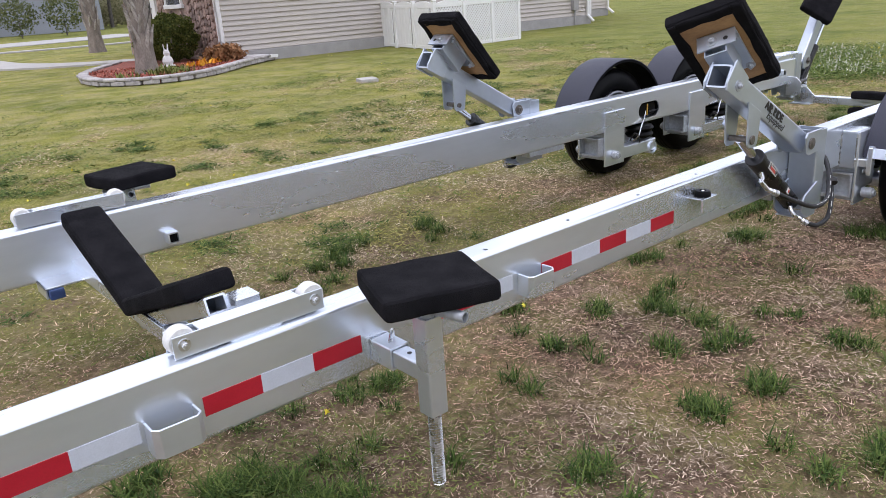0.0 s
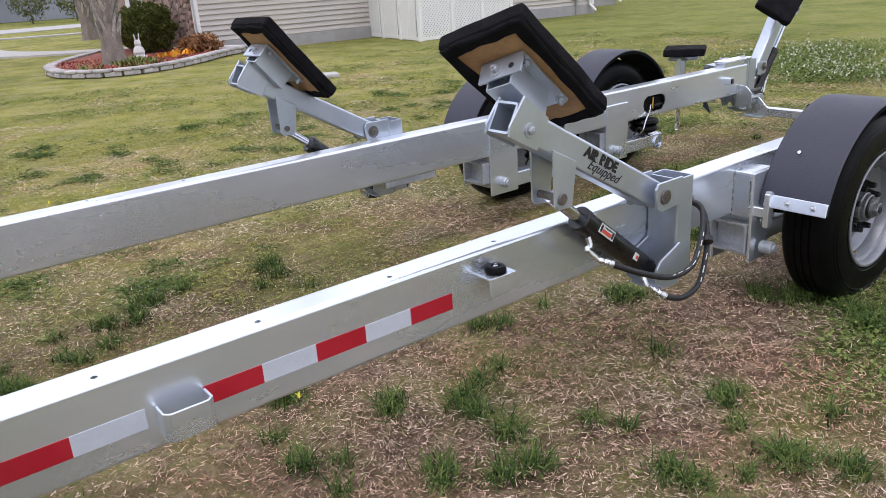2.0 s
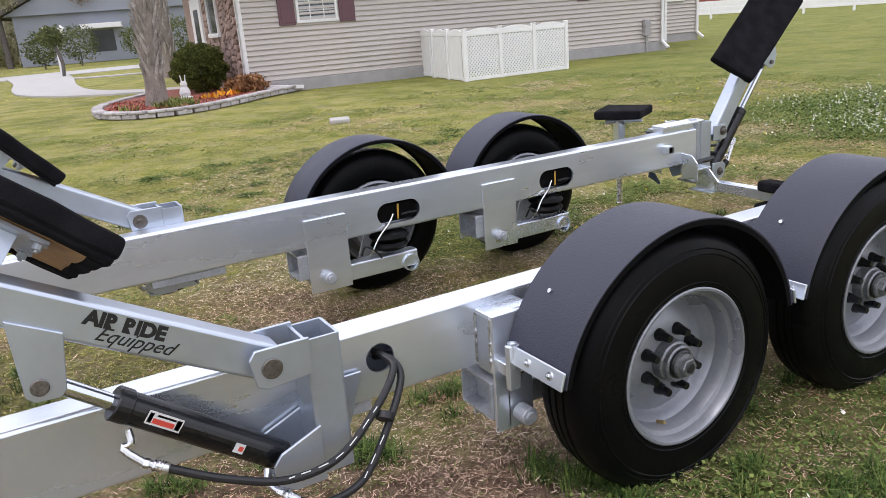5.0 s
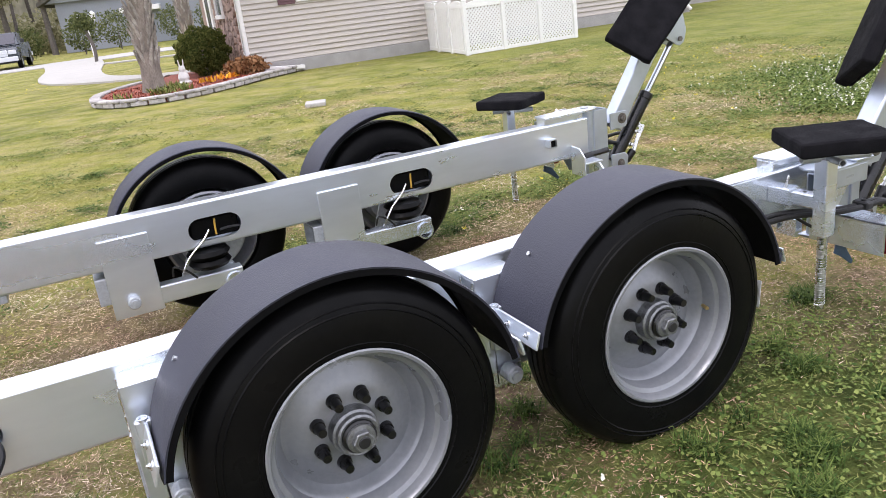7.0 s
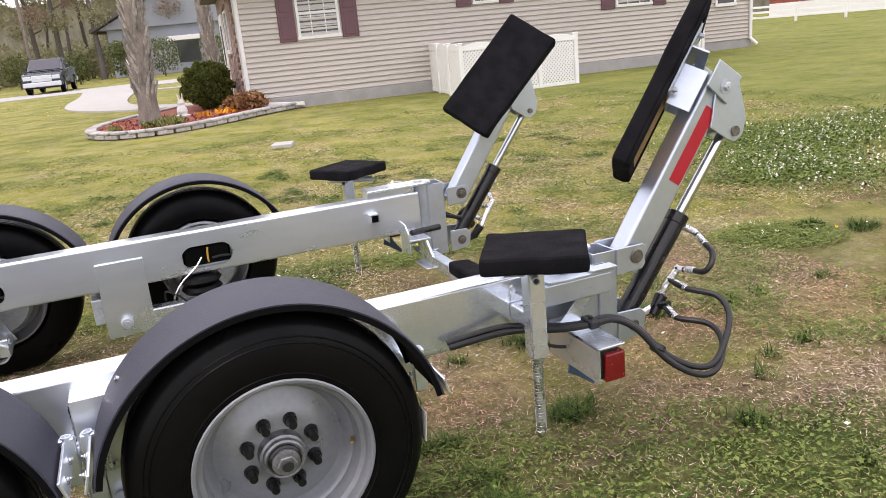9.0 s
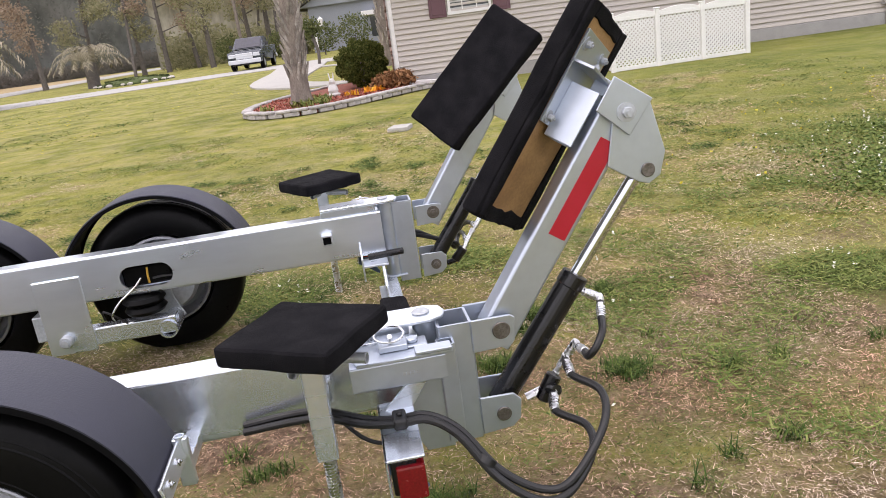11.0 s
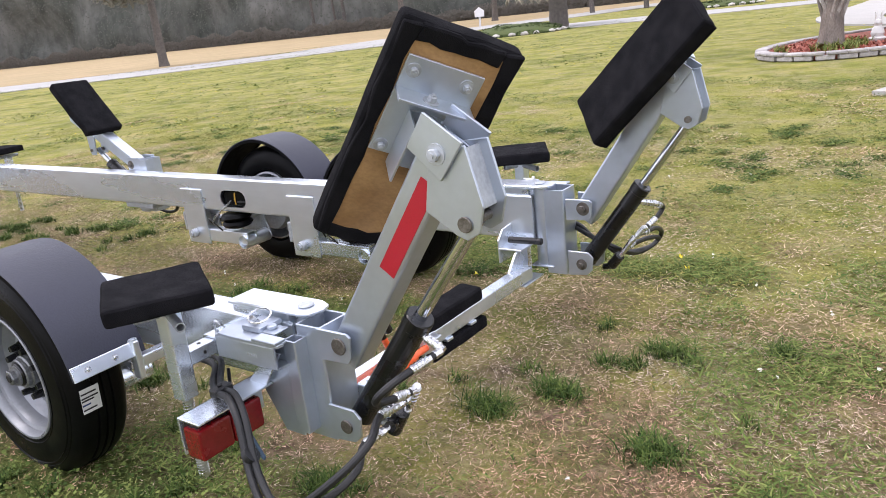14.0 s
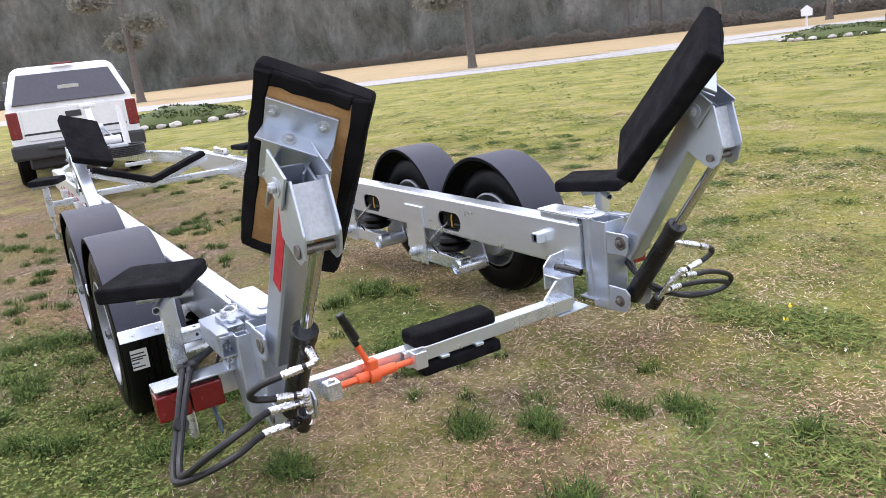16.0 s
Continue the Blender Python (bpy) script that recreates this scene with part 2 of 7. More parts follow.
def hose(points, r, seg=10, n=8, radii=None):
    """A bent round hose through the points."""
    pts = spline(points, n)
    bm = bmesh.new()
    rings = []
    normal = None
    for i, p in enumerate(pts):
        t = (pts[min(i + 1, len(pts) - 1)] - pts[max(i - 1, 0)]).normalized()
        if normal is None:
            normal = t.orthogonal().normalized()
        else:
            normal = (normal - t * normal.dot(t)).normalized()
        b = t.cross(normal)
        rr = radii[i] if radii else r
        rings.append([bm.verts.new(p + (normal * math.cos(2 * math.pi * k / seg) + b * math.sin(2 * math.pi * k / seg)) * rr) for k in range(seg)])
    for i in range(len(rings) - 1):
        for k in range(seg):
            bm.faces.new((rings[i][k], rings[i][(k + 1) % seg], rings[i + 1][(k + 1) % seg], rings[i + 1][k]))
    bm.faces.new(rings[0][::-1])
    bm.faces.new(rings[-1])
    bmesh.ops.recalc_face_normals(bm, faces=bm.faces)
    return bm


def cushion(m, sx, sy, sz, r=0.018, lump=0.003, seed=0):
    """A padded board wrapped in carpet: rounded edges, slightly uneven."""
    bm = box(-sx / 2, sx / 2, -sy / 2, sy / 2, -sz / 2, sz / 2, r, 3)
    bmesh.ops.subdivide_edges(bm, edges=[e for e in bm.edges if e.calc_length() > 0.08], cuts=5, use_grid_fill=True)
    for v in bm.verts:
        v.co += Vector((noise.noise(v.co * 9 + Vector((seed, 0, 0))), noise.noise(v.co * 9 + Vector((0, seed, 7))), noise.noise(v.co * 11 + Vector((3, 0, seed))))) * lump
    return moved(bm, m)


def bolt(p, direction, r=0.012, h=0.012):
    """A hexagon head with a washer, out of p along direction."""
    p, d = Vector(p), Vector(direction).normalized()
    bm = rod(p, p + d * 0.003, r * 1.7, 14)
    add(bm, rod(p + d * 0.003, p + d * (0.003 + h), r, 6, bevel=0.0015))
    return add(bm, rod(p + d * 0.01, p + d * (h + 0.008), r * 0.45, 8))

# ---- ground ----
# greener patches in the dry lawn: centre and half width in x and y
GREEN_ZONES = ((5.9, 0.8, 1.8, 0.85), (7.1, 0.95, 0.75, 0.4), (5.25, 2.75, 0.95, 0.42), (4.4, 0.85, 1.2, 0.5), (5.4, 4.0, 1.3, 0.45), (6.3, 4.1, 0.4, 0.25), (7.0, 4.0, 0.45, 0.26), (7.85, 3.15, 0.42, 0.3), (8.9, 2.85, 0.5, 0.3), (10.5, 4.4, 1.1, 0.6), (12.3, 5.6, 1.9, 1.2))


def ground_material():
    m = bpy.data.materials.new("lawn_soil")
    m.use_nodes = True
    n, l = m.node_tree.nodes, m.node_tree.links
    b = n["Principled BSDF"]
    b.inputs["Roughness"].default_value = 0.95
    b.inputs["Specular IOR Level"].default_value = 0.1
    tc = n.new("ShaderNodeTexCoord")

    def nz(scale, detail=6, rough=0.6):
        t = n.new("ShaderNodeTexNoise")
        t.inputs["Scale"].default_value, t.inputs["Detail"].default_value, t.inputs["Roughness"].default_value = scale, detail, rough
        l.new(tc.outputs["Object"], t.inputs["Vector"])
        return t.outputs["Fac"]

    def ramp(src, stops):
        r = n.new("ShaderNodeValToRGB")
        e = r.color_ramp.elements
        while len(e) < len(stops):
            e.new(0.5)
        for q, (p, c) in zip(e, stops):
            q.position, q.color = p, (*c, 1)
        l.new(src, r.inputs[0])
        return r.outputs[0]

    def mix(f, a, c, mode='MIX'):
        x = n.new("ShaderNodeMixRGB")
        x.blend_type = mode
        if isinstance(f, float):
            x.inputs[0].default_value = f
        else:
            l.new(f, x.inputs[0])
        l.new(a, x.inputs[1])
        l.new(c, x.inputs[2])
        return x.outputs[0]
    green = ramp(nz(1.1, 8, 0.7), [(0.32, (0.125, 0.155, 0.03)), (0.5, (0.26, 0.265, 0.062)), (0.68, (0.4, 0.355, 0.135))])
    lush = ramp(nz(5, 7, 0.7), [(0.3, (0.03, 0.05, 0.013)), (0.5, (0.085, 0.115, 0.028)), (0.72, (0.2, 0.195, 0.075))])
    straw = ramp(nz(14, 8, 0.8), [(0.28, (0.045, 0.03, 0.021)), (0.5, (0.17, 0.115, 0.08)), (0.72, (0.39, 0.29, 0.21))])
    # the bare, dry stretch round the trailer, and the greener patches in it
    sep = n.new("ShaderNodeSeparateXYZ")
    l.new(tc.outputs["Object"], sep.inputs[0])

    def math_(op, a, c=0):
        x = n.new("ShaderNodeMath")
        x.operation = op
        for i, v in enumerate((a, c)):
            if isinstance(v, (int, float)):
                x.inputs[i].default_value = v
            else:
                l.new(v, x.inputs[i])
        return x.outputs[0]
    dy = math_('ABSOLUTE', math_('SUBTRACT', sep.outputs[1], 1.6))
    dx = math_('MAXIMUM', math_('SUBTRACT', math_('ABSOLUTE', math_('SUBTRACT', sep.outputs[0], 1.2)), 2.3), 0)
    d = math_('ADD', math_('MULTIPLY', dy, 0.1), math_('MULTIPLY', dx, 0.022))
    dry = math_('SUBTRACT', math_('ADD', math_('MULTIPLY', nz(1.4, 7, 0.7), 1.7), -0.3), d)
    zone = None
    for cx, cy, rx, ry in GREEN_ZONES:
        ex = math_('DIVIDE', math_('SUBTRACT', sep.outputs[0], cx), rx)
        ey = math_('DIVIDE', math_('SUBTRACT', sep.outputs[1], cy), ry)
        z = math_('MAXIMUM', math_('SUBTRACT', 1.15, math_('SQRT', math_('ADD', math_('MULTIPLY', ex, ex), math_('MULTIPLY', ey, ey)))), 0)
        zone = z if zone is None else math_('MAXIMUM', zone, z)
    zone = ramp(math_('ADD', zone, math_('MULTIPLY', math_('SUBTRACT', nz(3.4, 7, 0.65), 0.5), 1.7)), [(0.12, (0, 0, 0)), (0.6, (0.95, 0.95, 0.95))])
    dry = ramp(dry, [(0.12, (0, 0, 0)), (0.62, (1, 1, 1))])
    thin = ramp(nz(1.9, 9, 0.78), [(0.45, (0, 0, 0)), (0.66, (0.8, 0.8, 0.8))])
    pale = ramp(nz(16, 6, 0.75), [(0.3, (0.2, 0.165, 0.09)), (0.5, (0.36, 0.31, 0.18)), (0.7, (0.55, 0.48, 0.32))])
    col = mix(thin, green, pale)
    east = ramp(math_('MULTIPLY', math_('SUBTRACT', sep.outputs[0], 8.0), 0.2), [(0.0, (0, 0, 0)), (1.0, (0.6, 0.6, 0.6))])
    col = mix(east, col, ramp(nz(2.5, 7, 0.7), [(0.3, (0.1, 0.14, 0.027)), (0.7, (0.2, 0.22, 0.06))]))
    col = mix(0.8, col, ramp(nz(0.45, 7, 0.72), [(0.36, (0.62, 0.68, 0.6)), (0.5, (1, 1, 1)), (0.66, (1.12, 1.05, 1.0))]), 'MULTIPLY')
    col = mix(dry, col, straw)
    col = mix(zone, col, lush)
    col = mix(0.5, col, ramp(nz(70, 4, 0.7), [(0.3, (0.4, 0.4, 0.38)), (0.7, (1.25, 1.22, 1.15))]), 'MULTIPLY')
    l.new(col, b.inputs["Base Color"])
    bp = n.new("ShaderNodeBump")
    bp.inputs["Strength"].default_value, bp.inputs["Distance"].default_value = 0.9, 0.03
    l.new(nz(45, 6, 0.7), bp.inputs["Height"])
    l.new(bp.outputs[0], b.inputs["Normal"])
    return m


def ground_sheet():
    xs = sorted(set([-500, -300, -180, -110, -70] + [x * 2.0 for x in range(-25, 26)] + [x * 0.5 for x in range(-6, 25)] + [70, 110, 180, 300, 500]))
    bm = bmesh.new()
    grid = []
    for y in xs:
        row = []
        for x in xs:
            near = max(0.0, 1 - math.hypot(x - 4, y - 2) / 40)
            z = -0.012 + 0.022 * near * noise.noise(Vector((x * 0.4, y * 0.4, 0)))
            row.append(bm.verts.new((x, y, z)))
        grid.append(row)
    for j in range(len(xs) - 1):
        for i in range(len(xs) - 1):
            bm.faces.new((grid[j][i], grid[j][i + 1], grid[j + 1][i + 1], grid[j + 1][i]))
    ob = new("ground", finish("ground", bm, ground_material()))
    tagged(ob, "patchy lawn soil with dry straw and green grass", "ground", kind="structure")


ground_sheet()


def blade_material(name, a, b_, c, tint=None, tint_scale=1.3):
    """Blades of random shade; tint, if given, colours them in broad uneven patches."""
    m = bpy.data.materials.new(name)
    m.use_nodes = True
    n, l = m.node_tree.nodes, m.node_tree.links
    p = n["Principled BSDF"]
    p.inputs["Roughness"].default_value = 0.75
    p.inputs["Specular IOR Level"].default_value = 0.15
    g = n.new("ShaderNodeNewGeometry")
    r = n.new("ShaderNodeValToRGB")
    e = r.color_ramp.elements
    e.new(0.5)
    for q, pos, col in zip(e, (0.0, 0.5, 1.0), (a, b_, c)):
        q.position, q.color = pos, (*col, 1)
    l.new(g.outputs["Random Per Island"], r.inputs[0])
    out = r.outputs[0]
    if tint:
        tc = n.new("ShaderNodeTexCoord")
        t = n.new("ShaderNodeTexNoise")
        t.inputs["Scale"].default_value, t.inputs["Detail"].default_value = tint_scale, 6
        l.new(tc.outputs["Object"], t.inputs["Vector"])
        tr = n.new("ShaderNodeValToRGB")
        tr.color_ramp.elements[0].position, tr.color_ramp.elements[1].position = 0.38, 0.62
        tr.color_ramp.elements[0].color, tr.color_ramp.elements[1].color = (*tint, 1), (1, 1, 1, 1)
        l.new(t.outputs["Fac"], tr.inputs[0])
        mx = n.new("ShaderNodeMixRGB")
        mx.blend_type = 'MULTIPLY'
        mx.inputs[0].default_value = 1
        l.new(out, mx.inputs[1])
        l.new(tr.outputs[0], mx.inputs[2])
        out = mx.outputs[0]
    l.new(out, p.inputs["Base Color"])
    return m


STRAW = blade_material("dry_grass", (0.06, 0.04, 0.027), (0.345, 0.258, 0.18), (0.84, 0.7, 0.55), tint=(0.98, 0.76, 0.68))
STRAW_PALE = blade_material("pale_dry_grass", (0.15, 0.11, 0.065), (0.42, 0.34, 0.22), (0.78, 0.67, 0.49), tint=(0.98, 0.84, 0.76))
OLIVE = blade_material("olive_grass", (0.05, 0.075, 0.016), (0.14, 0.165, 0.042), (0.31, 0.3, 0.11))
GREEN = blade_material("green_grass", (0.06, 0.09, 0.02), (0.14, 0.17, 0.042), (0.26, 0.27, 0.09))
FAR_GREEN = blade_material("lawn_grass", (0.16, 0.165, 0.034), (0.29, 0.274, 0.07), (0.43, 0.375, 0.14))
FRESH = blade_material("fresh_grass", (0.055, 0.095, 0.02), (0.13, 0.172, 0.04), (0.25, 0.275, 0.085))
LUSH = blade_material("lush_grass", (0.02, 0.045, 0.01), (0.058, 0.1, 0.02), (0.15, 0.195, 0.05))
CLOVER = blade_material("clover_leaf", (0.04, 0.08, 0.017), (0.115, 0.158, 0.037), (0.22, 0.26, 0.075))
PETAL = blade_material("white_petal", (0.5, 0.5, 0.4), (0.66, 0.66, 0.56), (0.78, 0.78, 0.7))
YELLOW = blade_material("yellow_petal", (0.6, 0.45, 0.03), (0.7, 0.58, 0.05), (0.75, 0.66, 0.1))


def raw_mesh(name, label, mat, v, sides, category, kind="stuff"):
    """One mesh out of separate flat faces of 3 or 4 corners each."""
    k = len(v)
    me = bpy.data.meshes.new(name)
    me.vertices.add(k * sides)
    me.vertices.foreach_set("co", v.astype(np.float32).ravel())
    me.loops.add(k * sides)
    me.loops.foreach_set("vertex_index", np.arange(k * sides, dtype=np.int32))
    me.polygons.add(k)
    me.polygons.foreach_set("loop_start", np.arange(0, k * sides, sides, dtype=np.int32))
    me.update(calc_edges=True)
    me.materials.append(mat)
    return tagged(new(name, me), label, category, kind=kind)


def thatch(name, label, mat, x, y, length, width, rise, seed, z0=-0.014, category="grass"):
    """Dead or short blades lying nearly flat over one another: a thin triangle each."""
    rng = np.random.default_rng(seed)
    k = len(x)
    a = rng.uniform(0, 2 * np.pi, k)
    h = length * rng.uniform(0.35, 1.3, k)
    w = width * rng.uniform(0.5, 1.4, k) * 0.5
    z = z0 + rng.uniform(0, rise, k)
    up = rng.uniform(-0.12, 0.45, k) * h
    v = np.zeros((k, 3, 3))
    v[:, 0] = np.stack([x - np.sin(a) * w, y + np.cos(a) * w, z + rng.uniform(-1, 1, k) * w], 1)
    v[:, 1] = np.stack([x + np.sin(a) * w, y - np.cos(a) * w, z + rng.uniform(-1, 1, k) * w], 1)
    v[:, 2] = np.stack([x + np.cos(a) * h, y + np.sin(a) * h, z + up], 1)
    return raw_mesh(name, label, mat, v, 3, category)


def leaflets(name, label, mat, x, y, size, z0, rise, tilt, seed, category):
    """Small rounded leaves lying about level at uneven heights."""
    rng = np.random.default_rng(seed)
    k = len(x)
    n = rng.normal(0, tilt, (k, 3)) + np.array([0, 0, 1.0])
    n /= np.linalg.norm(n, axis=1)[:, None]
    a = np.cross(n, rng.normal(size=(k, 3)))
    a /= np.linalg.norm(a, axis=1)[:, None]
    b = np.cross(n, a)
    s = (size * rng.uniform(0.6, 1.3, k) * 0.5)[:, None]
    p = np.stack([x, y, z0 + rng.uniform(0, rise, k)], 1)
    v = np.stack([p - a * s, p + b * s * 0.8, p + a * s, p - b * s * 0.8], 1)
    return raw_mesh(name, label, mat, v, 4, category)


def blades(name, label, mat, x, y, height, width, lean, seed, category="grass", z0=-0.012):
    """Many bent blades in one mesh: two quads and a tip each, at the places x, y."""
    rng = np.random.default_rng(seed)
    k = len(x)
    a = rng.uniform(0, 2 * np.pi, k)
    h = height * rng.uniform(0.5, 1.25, k)
    w = width * rng.uniform(0.6, 1.3, k)
    le = lean * rng.uniform(0.2, 1.2, k)
    dx, dy = np.cos(a), np.sin(a)
    px, py = -dy, dx
    v = np.zeros((k, 5, 3), np.float32)
    for i, (t, ww) in enumerate(((0.0, 1.0), (0.0, -1.0), (0.55, 0.75), (0.55, -0.75), (1.0, 0.0))):
        off = le * h * t * t * 1.6
        v[:, i, 0] = x + dx * off + px * w * ww * 0.5
        v[:, i, 1] = y + dy * off + py * w * ww * 0.5
        v[:, i, 2] = z0 + h * t * np.sqrt(np.clip(1 - (le * t * 0.75) ** 2, 0.03, 1))
    base = np.arange(k)[:, None] * 5
    loops = np.concatenate([base + np.array([[0, 1, 3, 2]]), base + np.array([[2, 3, 4]])], axis=1).ravel()
    starts = np.stack([np.arange(k) * 7, np.arange(k) * 7 + 4], 1).ravel()
    me = bpy.data.meshes.new(name)
    me.vertices.add(k * 5)
    me.vertices.foreach_set("co", v.ravel())
    me.loops.add(k * 7)
    me.loops.foreach_set("vertex_index", loops.astype(np.int32))
    me.polygons.add(k * 2)
    me.polygons.foreach_set("loop_start", starts.astype(np.int32))
    me.update(calc_edges=True)
    me.validate()
    me.materials.append(mat)
    ob = new(name, me)
    return tagged(ob, label, category, kind="stuff")


def scatter(n, x0, x1, y0, y1, seed, keep=None):
    rng = np.random.default_rng(seed)
    x, y = rng.uniform(x0, x1, n), rng.uniform(y0, y1, n)
    if keep is not None:
        m = keep(x, y, rng)
        x, y = x[m], y[m]
    return x, y


def lumps(x, y, s, seed):
    """A cheap smooth random field, about -1 to 1."""
    rng = np.random.default_rng(seed)
    out = np.zeros_like(x)
    for _ in range(7):
        k = rng.normal(0, s, 2)
        out += np.sin(k[0] * x + k[1] * y + rng.uniform(0, 6.28))
    return out / 3.0


def zone_at(x, y):
    out = np.zeros_like(x)
    for cx, cy, rx, ry in GREEN_ZONES:
        out = np.maximum(out, 1.15 - np.hypot((x - cx) / rx, (y - cy) / ry))
    return np.clip(out + (0.25 * lumps(x, y, 3.0, 55) + np.where(y > 2.7, 0.3, 0.15) * lumps(x, y, 8.0, 57)) * (out > 0), 0, 1)


def dryness(x, y):
    return 0.6 + np.where(x > 6.2, 0.12, 0) - 0.12 * np.abs(y - 1.0) - 0.02 * np.maximum(np.abs(x - 1.5) - 2.3, 0) + 0.34 * lumps(x, y, 1.8, 5) + 0.34 * lumps(x, y, 5.5, 15) + 0.2 * lumps(x, y, 14.0, 16) - 0.9 * zone_at(x, y)


def chance(r, x, p):
    return r.uniform(0, 1, len(x)) < p


# dead straw lying flat round the trailer, thinner further off
x, y = scatter(950000, -2.0, 8.7, -0.5, 3.4, 1, lambda x, y, r: chance(r, x, np.clip(dryness(x, y) + 0.35, 0.04, 0.9) * np.clip(0.75 + 0.6 * lumps(x, y, 60, 81), 0.25, 1)))
thatch("dry_grass", "dry straw-coloured grass lying flat", STRAW, x, y, 0.023, 0.0026, 0.02, 2)
x, y = scatter(330000, -2.5, 11.5, 3.2, 7.4, 3, lambda x, y, r: chance(r, x, np.clip(1.7 * dryness(x, y) + 0.45, 0.03, 1)))
thatch("dry_grass", "dry straw-coloured grass lying flat", STRAW_PALE, x, y, 0.033, 0.0042, 0.018, 4)
# muted short grass growing through the straw
x, y = scatter(420000, -2.2, 8.8, -0.6, 3.3, 5, lambda x, y, r: chance(r, x, np.clip(0.85 - 1.2 * dryness(x, y) + 0.25 * lumps(x, y, 4, 91), 0.06, 0.9) * (1 - 0.75 * zone_at(x, y)) * np.clip(0.7 + 0.6 * lumps(x, y, 45, 83), 0.2, 1)))
thatch("short_grass", "short olive lawn grass", OLIVE, x, y, 0.026, 0.0036, 0.024, 6)
x, y = scatter(300000, -3, 13, 3.0, 8, 7, lambda x, y, r: chance(r, x, np.clip(0.62 - 1.5 * dryness(x, y), 0.03, 1)))
thatch("short_grass", "short olive lawn grass", FAR_GREEN, x, y, 0.034, 0.005, 0.014, 8)
x, y = scatter(560000, -2.5, 11.5, -0.5, 7, 9, lambda x, y, r: chance(r, x, np.clip(0.06 + 0.8 * zone_at(x, y) + np.where(x > 6.2, 0.5, 0.55) * (lumps(x, y, 2.0, 19) + 0.6 * lumps(x, y, 6.0, 29) - np.where(x > 6.2, 0.42, 0.35)), 0.03, 0.8)))
thatch("green_grass", "green grass patches", GREEN, x, y, 0.036, 0.0048, 0.03, 10)
# lusher patches of longer grass behind the tail
x, y = scatter(230000, 5.6, 11.5, 1.4, 6.4, 27, lambda x, y, r: chance(r, x, np.clip(np.maximum(1.7 * zone_at(x, y) - 0.1, 0.8 * (lumps(x, y, 2.4, 92) + 0.6 * lumps(x, y, 7, 93) - 0.62)), 0.0, 0.9)))
thatch("green_patch", "patches of longer fresh green grass", FRESH, x, y, 0.052, 0.0058, 0.042, 28)
x, y = scatter(220000, -7, 15, 7.5, 13.5, 16, lambda x, y, r: chance(r, x, np.clip(0.9 - (y - 7.5) / 7, 0.02, 1)))
thatch("far_lawn", "yellowish green lawn grass", FAR_GREEN, x, y, 0.034, 0.0055, 0.01, 17)
# compact dark green tufts
rng = np.random.default_rng(11)
cx, cy = rng.uniform(-2.5, 10.5, 1700), rng.uniform(-0.4, 8.5, 1700) ** 1.0
big = rng.uniform(0.1, 1.0, 1700) ** 2.4
sel = (lumps(cx, cy, 1.1, 77) + rng.normal(0, 0.6, 1700)) > np.where(cx > 6.1, 0.75, 0.15)
cx, cy, big = cx[sel], cy[sel], big[sel]
tx, ty = [], []
for c, d, b in zip(cx, cy, big):
    # a tuft is a few close crowns of blades
    for _ in range(1 + int(3 * b)):
        ox, oy = rng.normal(0, 0.055 * b + 0.01, 2)
        q = int(40 + 120 * b)
        tx.append(c + ox + rng.normal(0, 0.02 + 0.012 * b, q))
        ty.append(d + oy + rng.normal(0, 0.02 + 0.012 * b, q))
tx, ty = np.concatenate(tx), np.concatenate(ty)
for c, d, b in ((6.82, 2.3, 0.07), (7.015, 2.52, 0.065), (7.49, 2.27, 0.07), (6.6, 1.62, 0.06), (7.3, 3.0, 0.05)):
    q = int(7000 * b)
    tx, ty = np.append(tx, c + rng.normal(0, b * 0.75, q)), np.append(ty, d + rng.normal(0, b * 0.55, q))
near = ty < 3.6
blades("grass_tuft", "compact dark green grass tufts in the dry lawn", LUSH, tx[near], ty[near], 0.058, 0.0052, 0.95, 12)
tx, ty = tx[~near] + rng.normal(0, 0.05, (~near).sum()), ty[~near] + rng.normal(0, 0.05, (~near).sum())
thatch("lawn_tuft", "green clumps in the lawn", LUSH, tx, ty, 0.04, 0.008, 0.03, 13)
# clover with white blossom beside the wheels and further along the lawn
x, y = scatter(250000, 3.4, 14.5, 0.0, 7.4, 21, lambda x, y, r: chance(r, x, np.clip((1.5 * zone_at(x, y) - 0.15) * np.where(y > 1.5, np.where(x < 9.5, 0.2, 0.45), 1.0), 0, 0.95)))
leaflets("clover", "low green clover", CLOVER, x, y, 0.0165, 0.0, 0.03, 0.38, 22, "clover")
x, y = scatter(9000, 3, 15, 0.2, 8, 23, lambda x, y, r: chance(r, x, np.clip(zone_at(x, y) * np.where(x > 9.5, 0.4, np.where(y > 2.7, 0.25, 0.03)), 0.006, 1)))
leaflets("clover_blossom", "small white clover blossoms", PETAL, np.repeat(x, 3) + rng.normal(0, 0.004, 3 * len(x)), np.repeat(y, 3) + rng.normal(0, 0.004, 3 * len(x)), 0.017, 0.03, 0.02, 0.5, 24, "flower")
x, y = scatter(5200, -26, 14, 1, 30, 25, lambda x, y, r: chance(r, x, np.clip(0.02 + 0.6 * lumps(x, y, 0.7, 31), 0.01, 1)))
blades("yellow_flower", "small yellow lawn flowers", YELLOW, np.repeat(x, 4) + rng.normal(0, 0.007, 4 * len(x)), np.repeat(y, 4) + rng.normal(0, 0.007, 4 * len(x)), 0.018, 0.012, 0.6, 26, "flower", 0.02)
